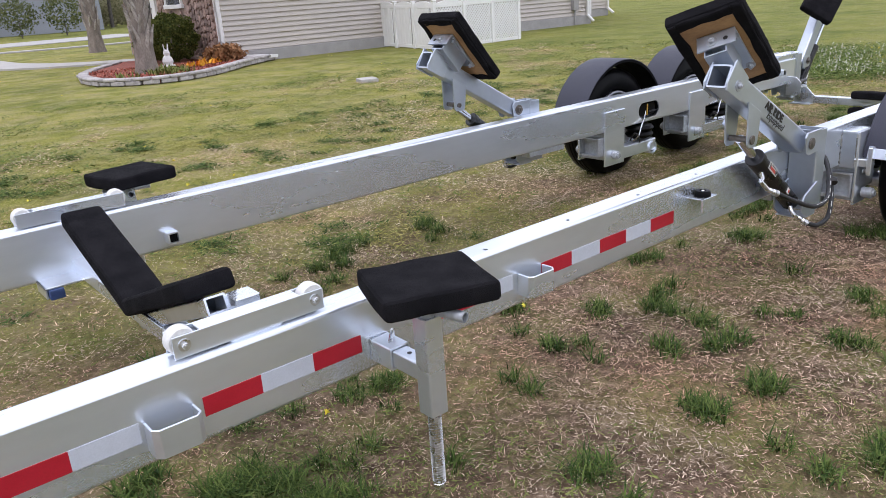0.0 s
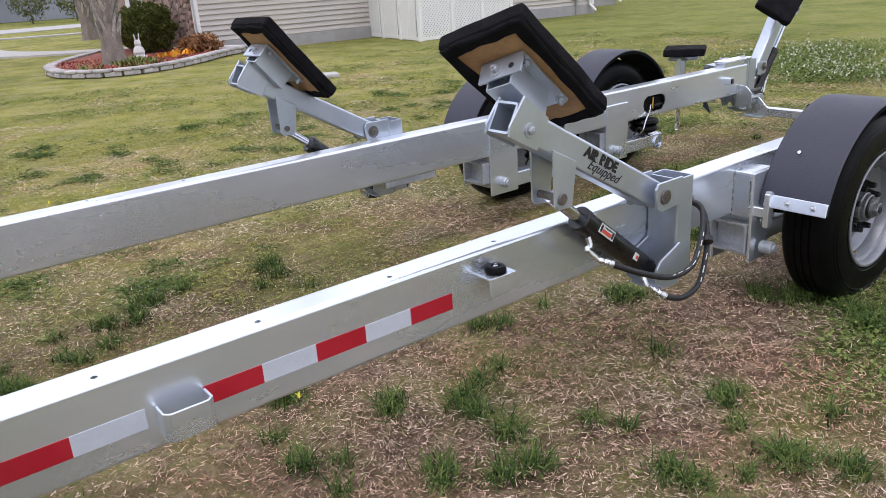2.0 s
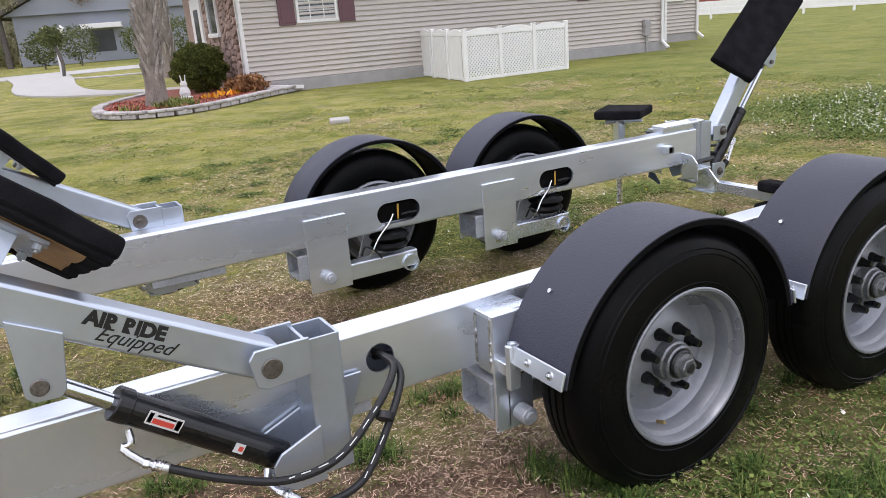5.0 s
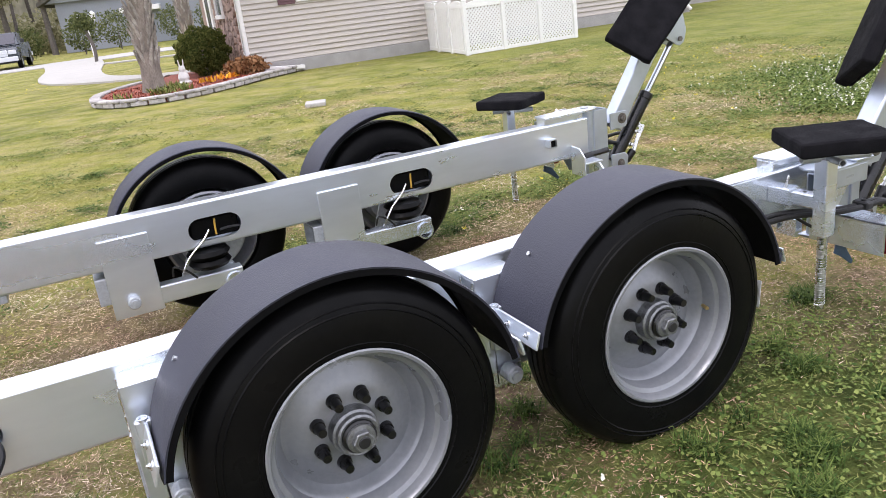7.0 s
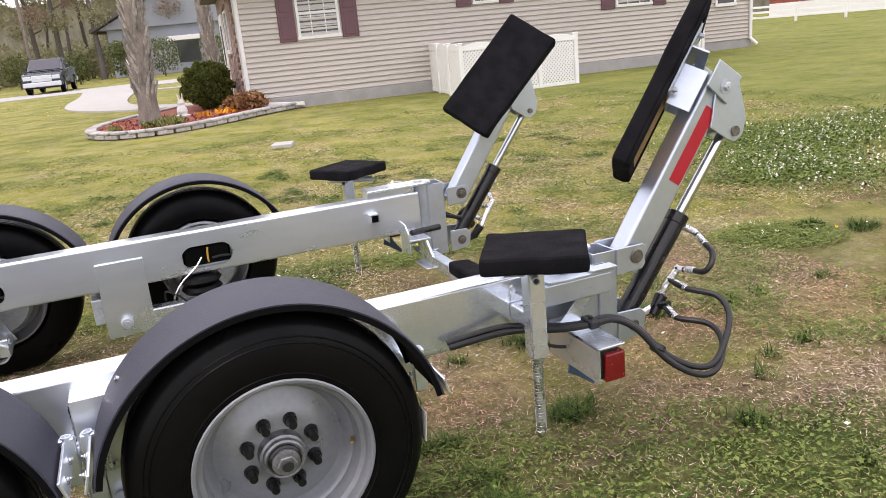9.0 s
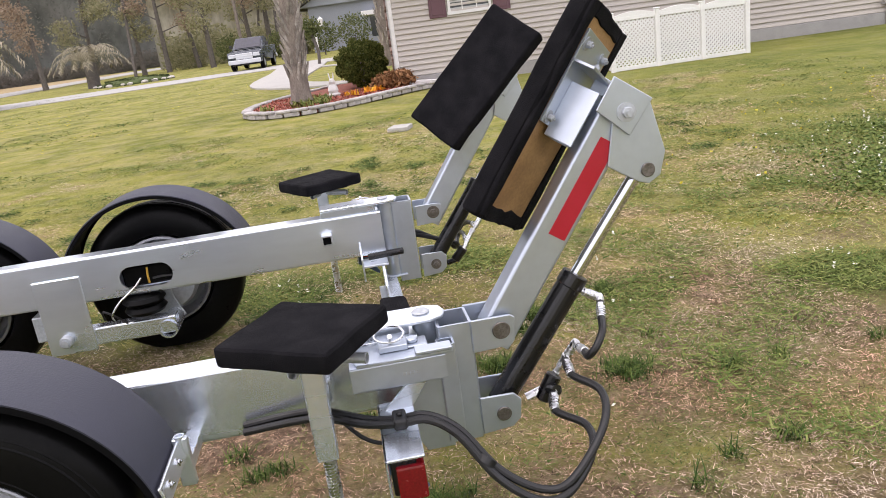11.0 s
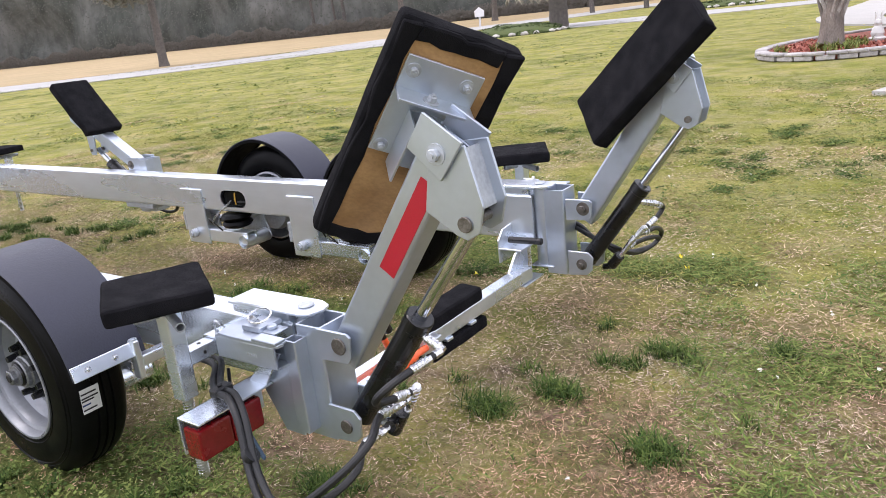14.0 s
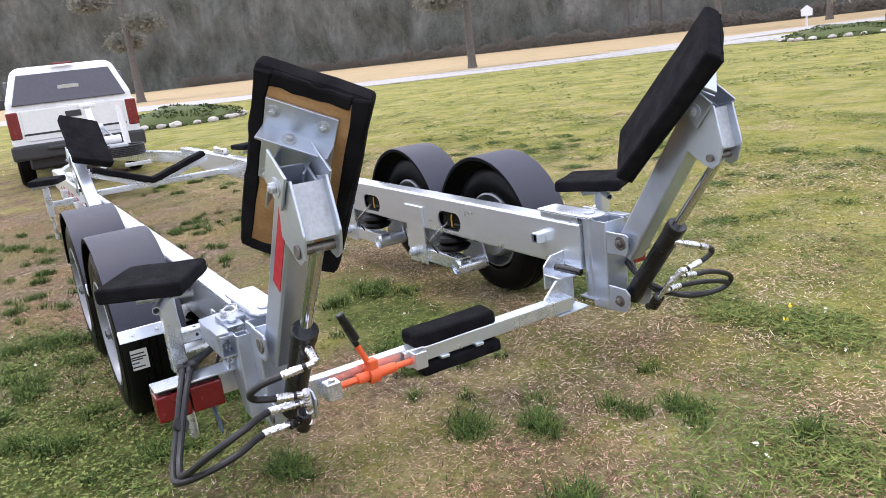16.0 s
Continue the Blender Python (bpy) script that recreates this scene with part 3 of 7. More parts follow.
# small uneven clumps over the wider lawn
rng = np.random.default_rng(61)
cx, cy = rng.uniform(-9, 15, 8000), rng.uniform(3.4, 13, 8000)
sel = lumps(cx, cy, 1.4, 63) + rng.normal(0, 0.35, 8000) > 0.25
cx, cy = cx[sel], cy[sel]
size = rng.uniform(0.02, 0.075, len(cx))
n_each = 26
x = np.repeat(cx, n_each) + np.repeat(size, n_each) * 1.5 * rng.normal(0, 1, n_each * len(cx))
y = np.repeat(cy, n_each) + np.repeat(size, n_each) * rng.normal(0, 1, n_each * len(cx))
thatch("lawn_clump", "small green clumps over the lawn", FRESH, x, y, 0.045, 0.009, 0.04, 64)
# bare patches of pale straw in the wider lawn
x, y = scatter(420000, -6, 14, 3.6, 12.5, 82, lambda x, y, r: chance(r, x, np.clip(1.5 * (lumps(x, y, 1.5, 84) + 0.8 * lumps(x, y, 4.5, 85) + 0.5 * lumps(x, y, 13, 88) + 0.04 * (x - 6) - 0.55), 0, 0.85) * (1 - zone_at(x, y))))
thatch("dry_patch", "pale dry patches showing through the lawn", STRAW_PALE, x, y, 0.04, 0.0065, 0.022, 86)
# darker clumps out towards the road
rng = np.random.default_rng(71)
cx, cy = rng.uniform(-34, 2, 5200), rng.uniform(5, 42, 5200)
sel = lumps(cx, cy, 0.5, 73) + rng.normal(0, 0.35, 5200) > 0.3
cx, cy = cx[sel], cy[sel]
size = rng.uniform(0.05, 0.2, len(cx))
n_each = 22
x = np.repeat(cx, n_each) + np.repeat(size, n_each) * rng.normal(0, 1, n_each * len(cx))
y = np.repeat(cy, n_each) + np.repeat(size, n_each) * rng.normal(0, 1, n_each * len(cx))
thatch("lawn_clump", "scattered green clumps in the wide lawn", FRESH, x, y, 0.07, 0.022, 0.05, 74)
# a mound of clover thick with white blossom
x, y = np.append(rng.normal(10.5, 0.4, 9000), rng.normal(11.8, 0.75, 12000)), np.append(rng.normal(4.1, 0.45, 9000), rng.normal(5.2, 0.5, 12000))
leaflets("clover", "raised mound of green clover", CLOVER, x, y, 0.024, 0.0, 0.09, 0.4, 75, "clover")
x, y = np.append(rng.normal(10.5, 0.4, 140), rng.normal(11.8, 0.8, 170)), np.append(rng.normal(4.1, 0.45, 140), rng.normal(5.2, 0.55, 170))
leaflets("clover_blossom", "white clover blossoms on the mound", PETAL, np.repeat(x, 4) + rng.normal(0, 0.006, 4 * len(x)), np.repeat(y, 4) + rng.normal(0, 0.006, 4 * len(x)), 0.019, 0.07, 0.05, 0.6, 76, "flower")

# ---- the boat trailer: x runs to its tail, mirrored about the plane y = YC ----
YC = 2.40
FAR_RISE = 0.016  # the far beam stands a little higher than the near one
trailer = thing("boat_trailer", "galvanised steel hydraulic boat trailer with black carpeted pads on grass", "trailer")


def mirrored(bm):
    for v in bm.verts:
        v.co.y = 2 * YC - v.co.y
        v.co.z += FAR_RISE
    bmesh.ops.reverse_faces(bm, faces=bm.faces)
    return bm


def cut(ob, cutters):
    """Cuts holes through a part, and leaves plain geometry behind."""
    for c in cutters:
        mod = ob.modifiers.new("cut", 'BOOLEAN')
        mod.operation, mod.object, mod.solver = 'DIFFERENCE', c, 'EXACT'
    old = ob.data
    me = bpy.data.meshes.new_from_object(ob.evaluated_get(bpy.context.evaluated_depsgraph_get()))
    ob.modifiers.clear()
    ob.data = me
    bpy.data.meshes.remove(old)
    for c in cutters:
        bpy.data.objects.remove(c)


def stadium(x0, x1, z0, z1, y0, y1):
    r = (z1 - z0) / 2
    pts = [(x1 - r + r * math.sin(radians(a)), (z0 + z1) / 2 - r * math.cos(radians(a))) for a in range(0, 181, 15)]
    pts += [(x0 + r - r * math.sin(radians(a)), (z0 + z1) / 2 + r * math.cos(radians(a))) for a in range(0, 181, 15)]
    return plate(pts, y0, y1, 0)


def basis(origin, xa, ya):
    x = Vector(xa).normalized()
    y = Vector(ya)
    y = (y - x * y.dot(x)).normalized()
    z = x.cross(y)
    o = Vector(origin)
    return Matrix(((x.x, y.x, z.x, o.x), (x.y, y.y, z.y, o.y), (x.z, y.z, z.z, o.z), (0, 0, 0, 1)))


def spring_coil(p0, p1, r, wire, turns):
    m = frame_of(p0, p1)
    n = (Vector(p1) - Vector(p0)).length
    pts = [m @ Vector((n * i / (turns * 8), r * math.cos(i * math.pi / 4), r * math.sin(i * math.pi / 4))) for i in range(turns * 8 + 1)]
    return hose(pts, wire, seg=5, n=1)


def crimped(a, b):
    """A bright swaged fitting from a to b: nut, collar and ribbed sleeve."""
    bm = rod(a, a.lerp(b, 0.25), 0.0125, 6, bevel=0.0015)
    add(bm, rod(a.lerp(b, 0.22), a.lerp(b, 0.42), 0.0085, 10))
    add(bm, rod(a.lerp(b, 0.36), a.lerp(b, 0.48), 0.0135, 6, bevel=0.0015))
    add(bm, rod(a.lerp(b, 0.46), b, 0.0125, 12, bevel=0.002))
    for k in range(4):
        add(bm, rod(a.lerp(b, 0.56 + 0.11 * k), a.lerp(b, 0.61 + 0.11 * k), 0.0142, 12))
    return bm


def weld(a, b, seed=0, r=0.0042):
    """An uneven bead of weld from a to b."""
    a, b = Vector(a), Vector(b)
    n = max(4, int((b - a).length / 0.009))
    rr = random.Random(seed)
    jig = 0.0012
    pts = [a.lerp(b, k / n) + Vector((rr.uniform(-jig, jig), rr.uniform(-jig, jig), rr.uniform(-jig, jig))) for k in range(n + 1)]
    return hose(pts, r, 6, 1, [r * (0.75 if k % 2 else 1.15) for k in range(n + 1)])


def build_jack(P, x, y, sq0, sq1, foot, pad_c, pad_turn, pad_w, pad_d, pad_z, grip):
    jack = P("jack_post", tube((x, y, sq0), (x, y, sq1), 0.056, 0.056, 0.005, 0.006, up=(0, 1, 0)), GALV, trailer)
    P("screw", add(rod((x, y, foot), (x, y, sq0 + 0.1), 0.0165, 16), spring_coil((x, y, foot + 0.01), (x, y, sq0 + 0.01), 0.0165, 0.0028, 30)), ZINC, jack, "zinc screw thread")
    P("collar", rod((x, y, sq1 - 0.005), (x, y, pad_z - 0.05), 0.021, 16), GALV_DULL, jack)
    P("jack_arm", tube((x, y + 0.028, sq1 - 0.16), (x, 1.585, sq1 - 0.16), 0.05, 0.05, 0.005, 0.005), GALV, jack)
    P("sleeve", tube((x, 1.495, sq1 - 0.16), (x, 1.588, sq1 - 0.16), 0.066, 0.066, 0.006, 0.006), GALV, jack)
    P("clip_pin", add(hose([(x - .01, 1.53, sq1 - .13), (x + .0, 1.525, sq1 - .09), (x + .015, 1.535, sq1 - .1), (x + .02, 1.55, sq1 - .125)], 0.0035, 6), rod((x, 1.53, sq1 - .2), (x, 1.53, sq1 - .118), .004, 8)), ZINC, jack)
    P("hole", add(rod((x, 1.452, sq1 - 0.134), (x, 1.452, sq1 - 0.1345), 0.007, 10), rod((x + .0252, 1.452, sq1 - 0.16), (x + .0256, 1.452, sq1 - 0.16), 0.006, 10)), INK, jack)
    m = pose(pad_c[0], pad_c[1], pad_z - 0.06, 0, 0, pad_turn)
    g = Vector(grip)
    top = Vector((x, y, g.z + 0.004))
    P("handle", pipe(top - (g - top).normalized() * 0.09, g, 0.0145, 0.003), GALV_DULL, jack)
    if pad_c[1] < 1.35 or x < 1.05:
        side = (g - top).normalized().cross(Vector((0, 0, 1)))
        P("handle", pipe(top - side * 0.1, top + side * 0.1, 0.0125, 0.003), GALV_DULL, jack)
    P("pad_plate", moved(box(-0.07, 0.07, -0.06, 0.06, 0.022, 0.028), m), GALV_DULL, jack)
    P("pad", cushion(pose(pad_c[0], pad_c[1], pad_z, 0, 0, pad_turn), pad_w, pad_d, 0.055, 0.016, 0.004, x), CARPET, trailer, "black carpeted square pad")


def build_wheel(P, x, far, shift):
    """shift: how far the wheel and fender sit behind the middle of the suspension."""
    hub = 0.362 if far else 0.365
    mid, x = x, x + shift
    prof_t = [(0.236, 0.03), (0.2405, 0.01), (0.25, 0.0), (0.28, -0.004), (0.335, 0.0), (0.372, 0.012), (0.391, 0.03), (0.398, 0.05), (0.4, 0.075), (0.394, 0.078), (0.394, 0.083), (0.401, 0.086), (0.402, 0.105), (0.395, 0.108), (0.395, 0.113),
              (0.402, 0.116), (0.401, 0.135), (0.394, 0.138), (0.394, 0.143), (0.4, 0.146), (0.398, 0.17), (0.391, 0.19), (0.372, 0.208), (0.335, 0.22), (0.29, 0.224), (0.244, 0.214), (0.236, 0.2)]
    face = 1.186 if far else 1.23
    m = Matrix.Translation((x, face, hub)) @ pose(0, 0, 0, 0, 0, 90)
    prof_r = [(0.246, 0.003), (0.247, -0.002), (0.243, -0.005), (0.236, -0.004), (0.231, 0.004), (0.228, 0.028), (0.215, 0.034), (0.209, 0.05), (0.207, 0.078), (0.198, 0.086), (0.192, 0.1), (0.18, 0.114), (0.165, 0.112), (0.13, 0.088), (0.1, 0.082), (0.0, 0.082)]
    wheel = P("wheel", moved(lathe(prof_r, 56), m), RIM, trailer, "silver grey steel wheel")
    inner = [(0.222, 0.11), (0.226, 0.21), (0.215, 0.215), (0.19, 0.13), (0.02, 0.12)]
    P("rim_back", moved(lathe(inner, 40), m), RIM, wheel)
    tyre = moved(lathe([(0.236 + (r_ - 0.236) * (0.92 if far else 1.05), a_) for r_, a_ in prof_t], 64, True), m)
    for v in tyre.verts:
        v.co.z = max(v.co.z, -0.004)
    P("tyre", tyre, RUBBER, wheel, "black rubber tyre")
    ribs = bmesh.new()
    for r0, off in ((0.36, 0.0065), (0.345, 0.0012), (0.262, -0.0008)):
        add(ribs, lathe([(r0 - 0.003, off), (r0, off - 0.003), (r0 + 0.003, off + 0.001)], 56))
    P("sidewall_rib", moved(ribs, m), RUBBER, wheel)
    hub_cap = P("hub", moved(lathe([(0.066, 0.084), (0.064, 0.05), (0.058, 0.046), (0.057, 0.032), (0.052, 0.028), (0.046, 0.03), (0.045, 0.04), (0.0, 0.04)], 32), m), HUB, wheel, "bare metal hub")
    P("grease_ring", moved(lathe([(0.046, 0.04), (0.045, 0.024), (0.04, 0.02), (0.0, 0.02)], 28), m), BLACK, hub_cap)
    P("spindle_nut", moved(add(lathe([(0.039, 0.022), (0.038, 0.012), (0.03, 0.01), (0.0, 0.01)], 24), rod((0.012, 0, 0), (-0.008, 0, 0), 0.03, 6, bevel=0.003)), m), HUB, hub_cap)
    P("grease_plug", moved(rod((0.0, 0, 0), (-0.012, 0, 0), 0.016, 16, bevel=0.002), m), INK, hub_cap)
    for k in range(8):
        a = 2 * math.pi * (k + 0.5) / 8
        c = Vector((0.0, math.cos(a) * 0.096, math.sin(a) * 0.096))
        P("lug_nut", moved(add(rod(c + Vector((0.083, 0, 0)), c + Vector((0.068, 0, 0)), 0.0205, 14, r2=0.018), rod(c + Vector((0.0685, 0, 0)), c + Vector((0.036, 0, 0)), 0.0155, 12, r2=0.0115)), m), BLACK, wheel)
    va = radians(184 if mid > 5 else 285)
    P("valve", moved(rod((0.07, 0.2 * math.cos(va), 0.2 * math.sin(va)), (0.042, 0.192 * math.cos(va), 0.192 * math.sin(va)), 0.006, 8), m), BRASS, wheel)
    # fender: a half-round shell with rolled lips
    f = bmesh.new()
    rows = []
    y0, y1 = (1.2, 1.47) if far else (1.225, 1.495)
    for i in range(41):
        a = radians(9 + 162 * i / 40)
        ca, sa = math.cos(a), math.sin(a)
        sq = 0.447 + 0.025 * abs(math.cos(a)) ** 3
        rows.append([f.verts.new((x - ca * (sq + o) , yy, hub + 0.005 + sa * (sq + o))) for yy, o in ((y0, -0.0045), (y0 - 0.001, 0.0), (y0 + 0.03, 0.003), (y1 - 0.03, 0.003), (y1, 0.0), (y1, -0.0045), (y1 - 0.004, -0.0045), (y1 - 0.004, -0.003), (y0 + 0.004, -0.003), (y0 + 0.006, -0.0045))])
    for i in range(40):
        for j in range(10):
            f.faces.new((rows[i][j], rows[i][(j + 1) % 10], rows[i + 1][(j + 1) % 10], rows[i + 1][j]))
    f.faces.new(rows[0])
    f.faces.new(rows[-1][::-1])
    bmesh.ops.recalc_face_normals(f, faces=f.faces)
    fender = P("fender", f, FENDER, trailer, "textured dark grey plastic fender")
    # black lining and the rolled black lips along both edges
    for name, ya, yb, lo, hi in (("lining", y0 + 0.007, y1 - 0.005, -0.009, -0.004), ("lip", y0 + 0.0005, y0 + 0.0065, -0.021, -0.005), ("lip", y1 - 0.0065, y1 - 0.0005, -0.021, -0.005)):
        band, rings = bmesh.new(), []
        for i in range(41):
            a = radians(9.2 + 161.6 * i / 40)
            ca, sa = math.cos(a), math.sin(a)
            sq = 0.447 + 0.025 * abs(ca) ** 3
            rings.append([band.verts.new((x - ca * (sq + o), yy, hub + 0.005 + sa * (sq + o))) for yy, o in ((ya, lo), (ya, hi), (yb, hi), (yb, lo))])
        for p, q in zip(rings[:-1], rings[1:]):
            for j in range(4):
                band.faces.new((p[j], p[(j + 1) % 4], q[(j + 1) % 4], q[j]))
        band.faces.new(rings[0])
        band.faces.new(rings[-1][::-1])
        bmesh.ops.recalc_face_normals(band, faces=band.faces)
        P(name, band, EDGE, fender, "black inner lining" if name == "lining" else "black rolled edge")
    for sx in (-1, 1):
        bx = x + sx * 0.474
        tip = Matrix.Translation((bx, 0, 0.47)) @ pose(0, 0, 0, 0, -16 * sx, 0)
        br = P("fender_bracket", moved(box(-0.004, 0.004, 1.222, 1.47, -0.026, 0.026, 0.002), tip), GALV, trailer)
        P("bracket_tube", pipe((bx, 1.452, 0.43), (bx, 1.452, 0.505), 0.014, 0.004, 14), GALV, br)
        P("bracket_leg", add(box(bx - 0.02, bx + 0.02, 1.44, 1.462, 0.36, 0.5, 0.003), box(bx - 0.02, bx + 0.02, 1.462, 1.59, 0.40, 0.44, 0.003)), GALV, br)
        for yy in (1.275, 1.375):
            P("bolt", moved(bolt((sx * 0.004, yy, 0), (sx, 0, 0), 0.007, 0.006), tip), ZINC, br)
        P("bolt", bolt((bx - sx * 0.03, 1.46, 0.41), (0, -1, 0), 0.009, 0.01), ZINC, br)
    for sx in () if far else (-1,):
        P("screw_head", rod((x + sx * 0.352, 1.4, hub + 0.275), (x + sx * 0.374, 1.4, hub + 0.29), 0.007, 10), ZINC, trailer)
    # suspension: hanger plates, trailing arm, air bag
    x = mid
    hx = x - 0.475
    P("hanger_plate", box(hx, hx + 0.212, 1.69, 1.702, 0.165, 0.53, 0.003), GALV, trailer)
    P("hanger_plate", box(hx - 0.04, hx + 0.098, 1.5, 1.512, 0.2, 0.578, 0.003), GALV, trailer)
    P("hanger_box", tube((hx - 0.046, 1.6, 0.3), (hx + 0.004, 1.6, 0.3), 0.168, 0.124, 0.008, 0.006), GALV_DULL, trailer)
    P("hanger_flange", box(hx - 0.04, hx + 0.112, 1.513, 1.589, 0.566, 0.579, 0.003), GALV, trailer)
    P("weld_bead", weld((hx - 0.041, 1.588, 0.4), (hx - 0.041, 1.588, 0.565), 3), ZINC, trailer, "silvery weld bead")
    P("weld_bead", weld((hx - 0.041, 1.513, 0.4), (hx - 0.041, 1.513, 0.565), 4), ZINC, trailer, "silvery weld bead")
    P("hanger_side", box(hx - 0.038, hx - 0.03, 1.513, 1.588, 0.39, 0.566, 0.001), GALV_PLATE, trailer)
    # black block behind the slot, for the mount and the beam's unlit inside
    P("spring_mount", box(x - 0.085, x + 0.14, 1.625, 1.668, 0.43, 0.528, 0.01), RUBBER, trailer)
    P("hanger_gusset", box(hx + 0.005, hx + 0.013, 1.50, 1.69, 0.21, 0.40, 0.002), GALV_DULL, trailer)
    P("pivot_pin", add(rod((hx + 0.09, 1.702, 0.235), (hx + 0.09, 1.74, 0.235), 0.028, 18, bevel=0.003), rod((hx + 0.09, 1.73, 0.235), (hx + 0.09, 1.752, 0.235), 0.017, 8)), GALV_DULL, trailer)
    P("pivot_pin", add(rod((hx + 0.04, 1.493, 0.256), (hx + 0.04, 1.44, 0.256), 0.028, 18, bevel=0.003), rod((hx + 0.04, 1.44, 0.256), (hx + 0.04, 1.43, 0.256), 0.017, 14)), GALV_DULL, trailer)
    P("bolt", bolt((hx + 0.03, 1.492, 0.37), (0, -1, 0), 0.011, 0.016), ZINC, trailer)
    arm = P("trailing_arm", tube((hx + 0.13, 1.655, 0.225), (x + 0.11, 1.655, 0.225), 0.075, 0.085, 0.007, 0.008), GALV, trailer)
    P("cross_pipe", pipe((x + 0.068, 1.705, 0.205), (x + 0.068, 1.50, 0.205), 0.044, 0.008), GALV, arm)
    P("bushing", rod((x + 0.068, 1.55, 0.205), (x + 0.068, 1.668, 0.205), 0.0345, 20), EDGE, arm, "black rubber bushing")
    bag = [(0.0, 0.0), (0.055, 0.0), (0.085, 0.012), (0.098, 0.03), (0.085, 0.048), (0.07, 0.052), (0.085, 0.056), (0.1, 0.074), (0.088, 0.092), (0.06, 0.1), (0.0, 0.1)]
    P("air_bag", moved(lathe(bag, 28), Matrix.Translation((x - 0.02, 1.645, 0.285)) @ pose(0, 0, 0, 0, -90, 0)), RUBBER, trailer, "black rubber air spring")
    P("air_line", hose([(x - 0.16, 1.70, 0.29), (x - 0.15, 1.735, 0.33), (x - 0.11, 1.725, 0.38), (x - 0.04, 1.70, 0.43), (x + 0.0, 1.68, 0.47)], 0.0045, 6), ZINC, trailer)
    P("air_line", hose([(x - 0.2, 1.70, 0.3), (x - 0.19, 1.73, 0.35), (x - 0.14, 1.73, 0.32), (x - 0.1, 1.71, 0.27)], 0.005, 6), HOSE, trailer)
    P("wire", hose([(x + 0.03, 1.672, 0.44), (x + 0.03, 1.674, 0.48), (x + 0.034, 1.672, 0.515)], 0.005, 6), WIRE_Y, trailer)
    P("wire", hose([(x + 0.05, 1.671, 0.458), (x + 0.09, 1.673, 0.462), (x + 0.14, 1.671, 0.458)], 0.006, 6), HOSE, trailer)
    P("axle_stub", rod((x, 1.45, hub), (x, 1.6, hub), 0.045, 18), GALV_DULL, trailer)
    P("brake_drum", moved(lathe([(0.0, 0.14), (0.16, 0.14), (0.165, 0.2), (0.15, 0.235), (0.06, 0.24), (0.0, 0.24)], 30), m), GALV_DULL, trailer)
    P("spindle_plate", plate([(x - 0.15, 0.2), (x + 0.12, 0.2), (x + 0.08, 0.3), (x + 0.06, 0.46), (x - 0.06, 0.46)], 1.5, 1.512, 0.003), GALV_DULL, trailer)


def channel_bm(x0, x1, y0, y1, z0, z1, t=0.006):
    """A U-shaped channel along x, open towards +z."""
    bm = plate([(y0, z0), (y1, z0), (y1, z1), (y1 - t, z1), (y1 - t, z0 + t), (y0 + t, z0 + t), (y0 + t, z1), (y0, z1)], x0, x1, 0.001)
    for v in bm.verts:
        v.co = (v.co.y, v.co.x, v.co.z)
    bmesh.ops.recalc_face_normals(bm, faces=bm.faces)
    return bm


def build_swing_pad(P, corner, along, across, length, width, thick, seed, n_sign):
    """A carpet-wrapped plywood board with its steel bracket; corner is an outer corner of the underside."""
    u, w = Vector(along).normalized(), Vector(across)
    w = (w - u * w.dot(u)).normalized()
    n = u.cross(w) * n_sign
    c = Vector(corner) + u * length / 2 + w * width / 2
    m = Matrix(((u.x, w.x, n.x, c.x), (u.y, w.y, n.y, c.y), (u.z, w.z, n.z, c.z), (0, 0, 0, 1)))
    flip = n_sign < 0

    def put(bm):
        moved(bm, m)
        if flip:
            bmesh.ops.reverse_faces(bm, faces=bm.faces)
        return bm
    pad = P("pad", put(cushion(Matrix.Translation((0, 0, thick / 2 + 0.004)), length, width, thick, 0.018, 0.004, seed)), CARPET, trailer, "black carpeted bunk pad")
    rim = bmesh.new()
    b = 0.045
    L, W = length / 2, width / 2
    for x0, x1, y0, y1 in ((-L + .008, L - .008, -W + .006, -W + b), (-L + .008, L - .008, W - b, W - .006), (-L + .006, -L + b, -W + b, W - b), (L - b, L - .006, -W + b, W - b)):
        e = box(x0, x1, y0, y1, -0.006, 0.01, 0.004)
        bmesh.ops.subdivide_edges(e, edges=[q for q in e.edges if q.calc_length() > 0.06], cuts=6, use_grid_fill=True)
        for v in e.verts:
            v.co += Vector((noise.noise(v.co * 22 + Vector((seed, 1, 0))), noise.noise(v.co * 22 + Vector((seed, 4, 0))), 0)) * 0.014
        add(rim, e)
    P("carpet_hem", put(rim), CARPET, pad, "ragged folded carpet edge")
    P("board", put(box(-L + .03, L - .03, -W + .03, W - .03, -0.001, 0.02, 0.002)), WOOD, pad, "bare plywood board")
    return pad, put, m


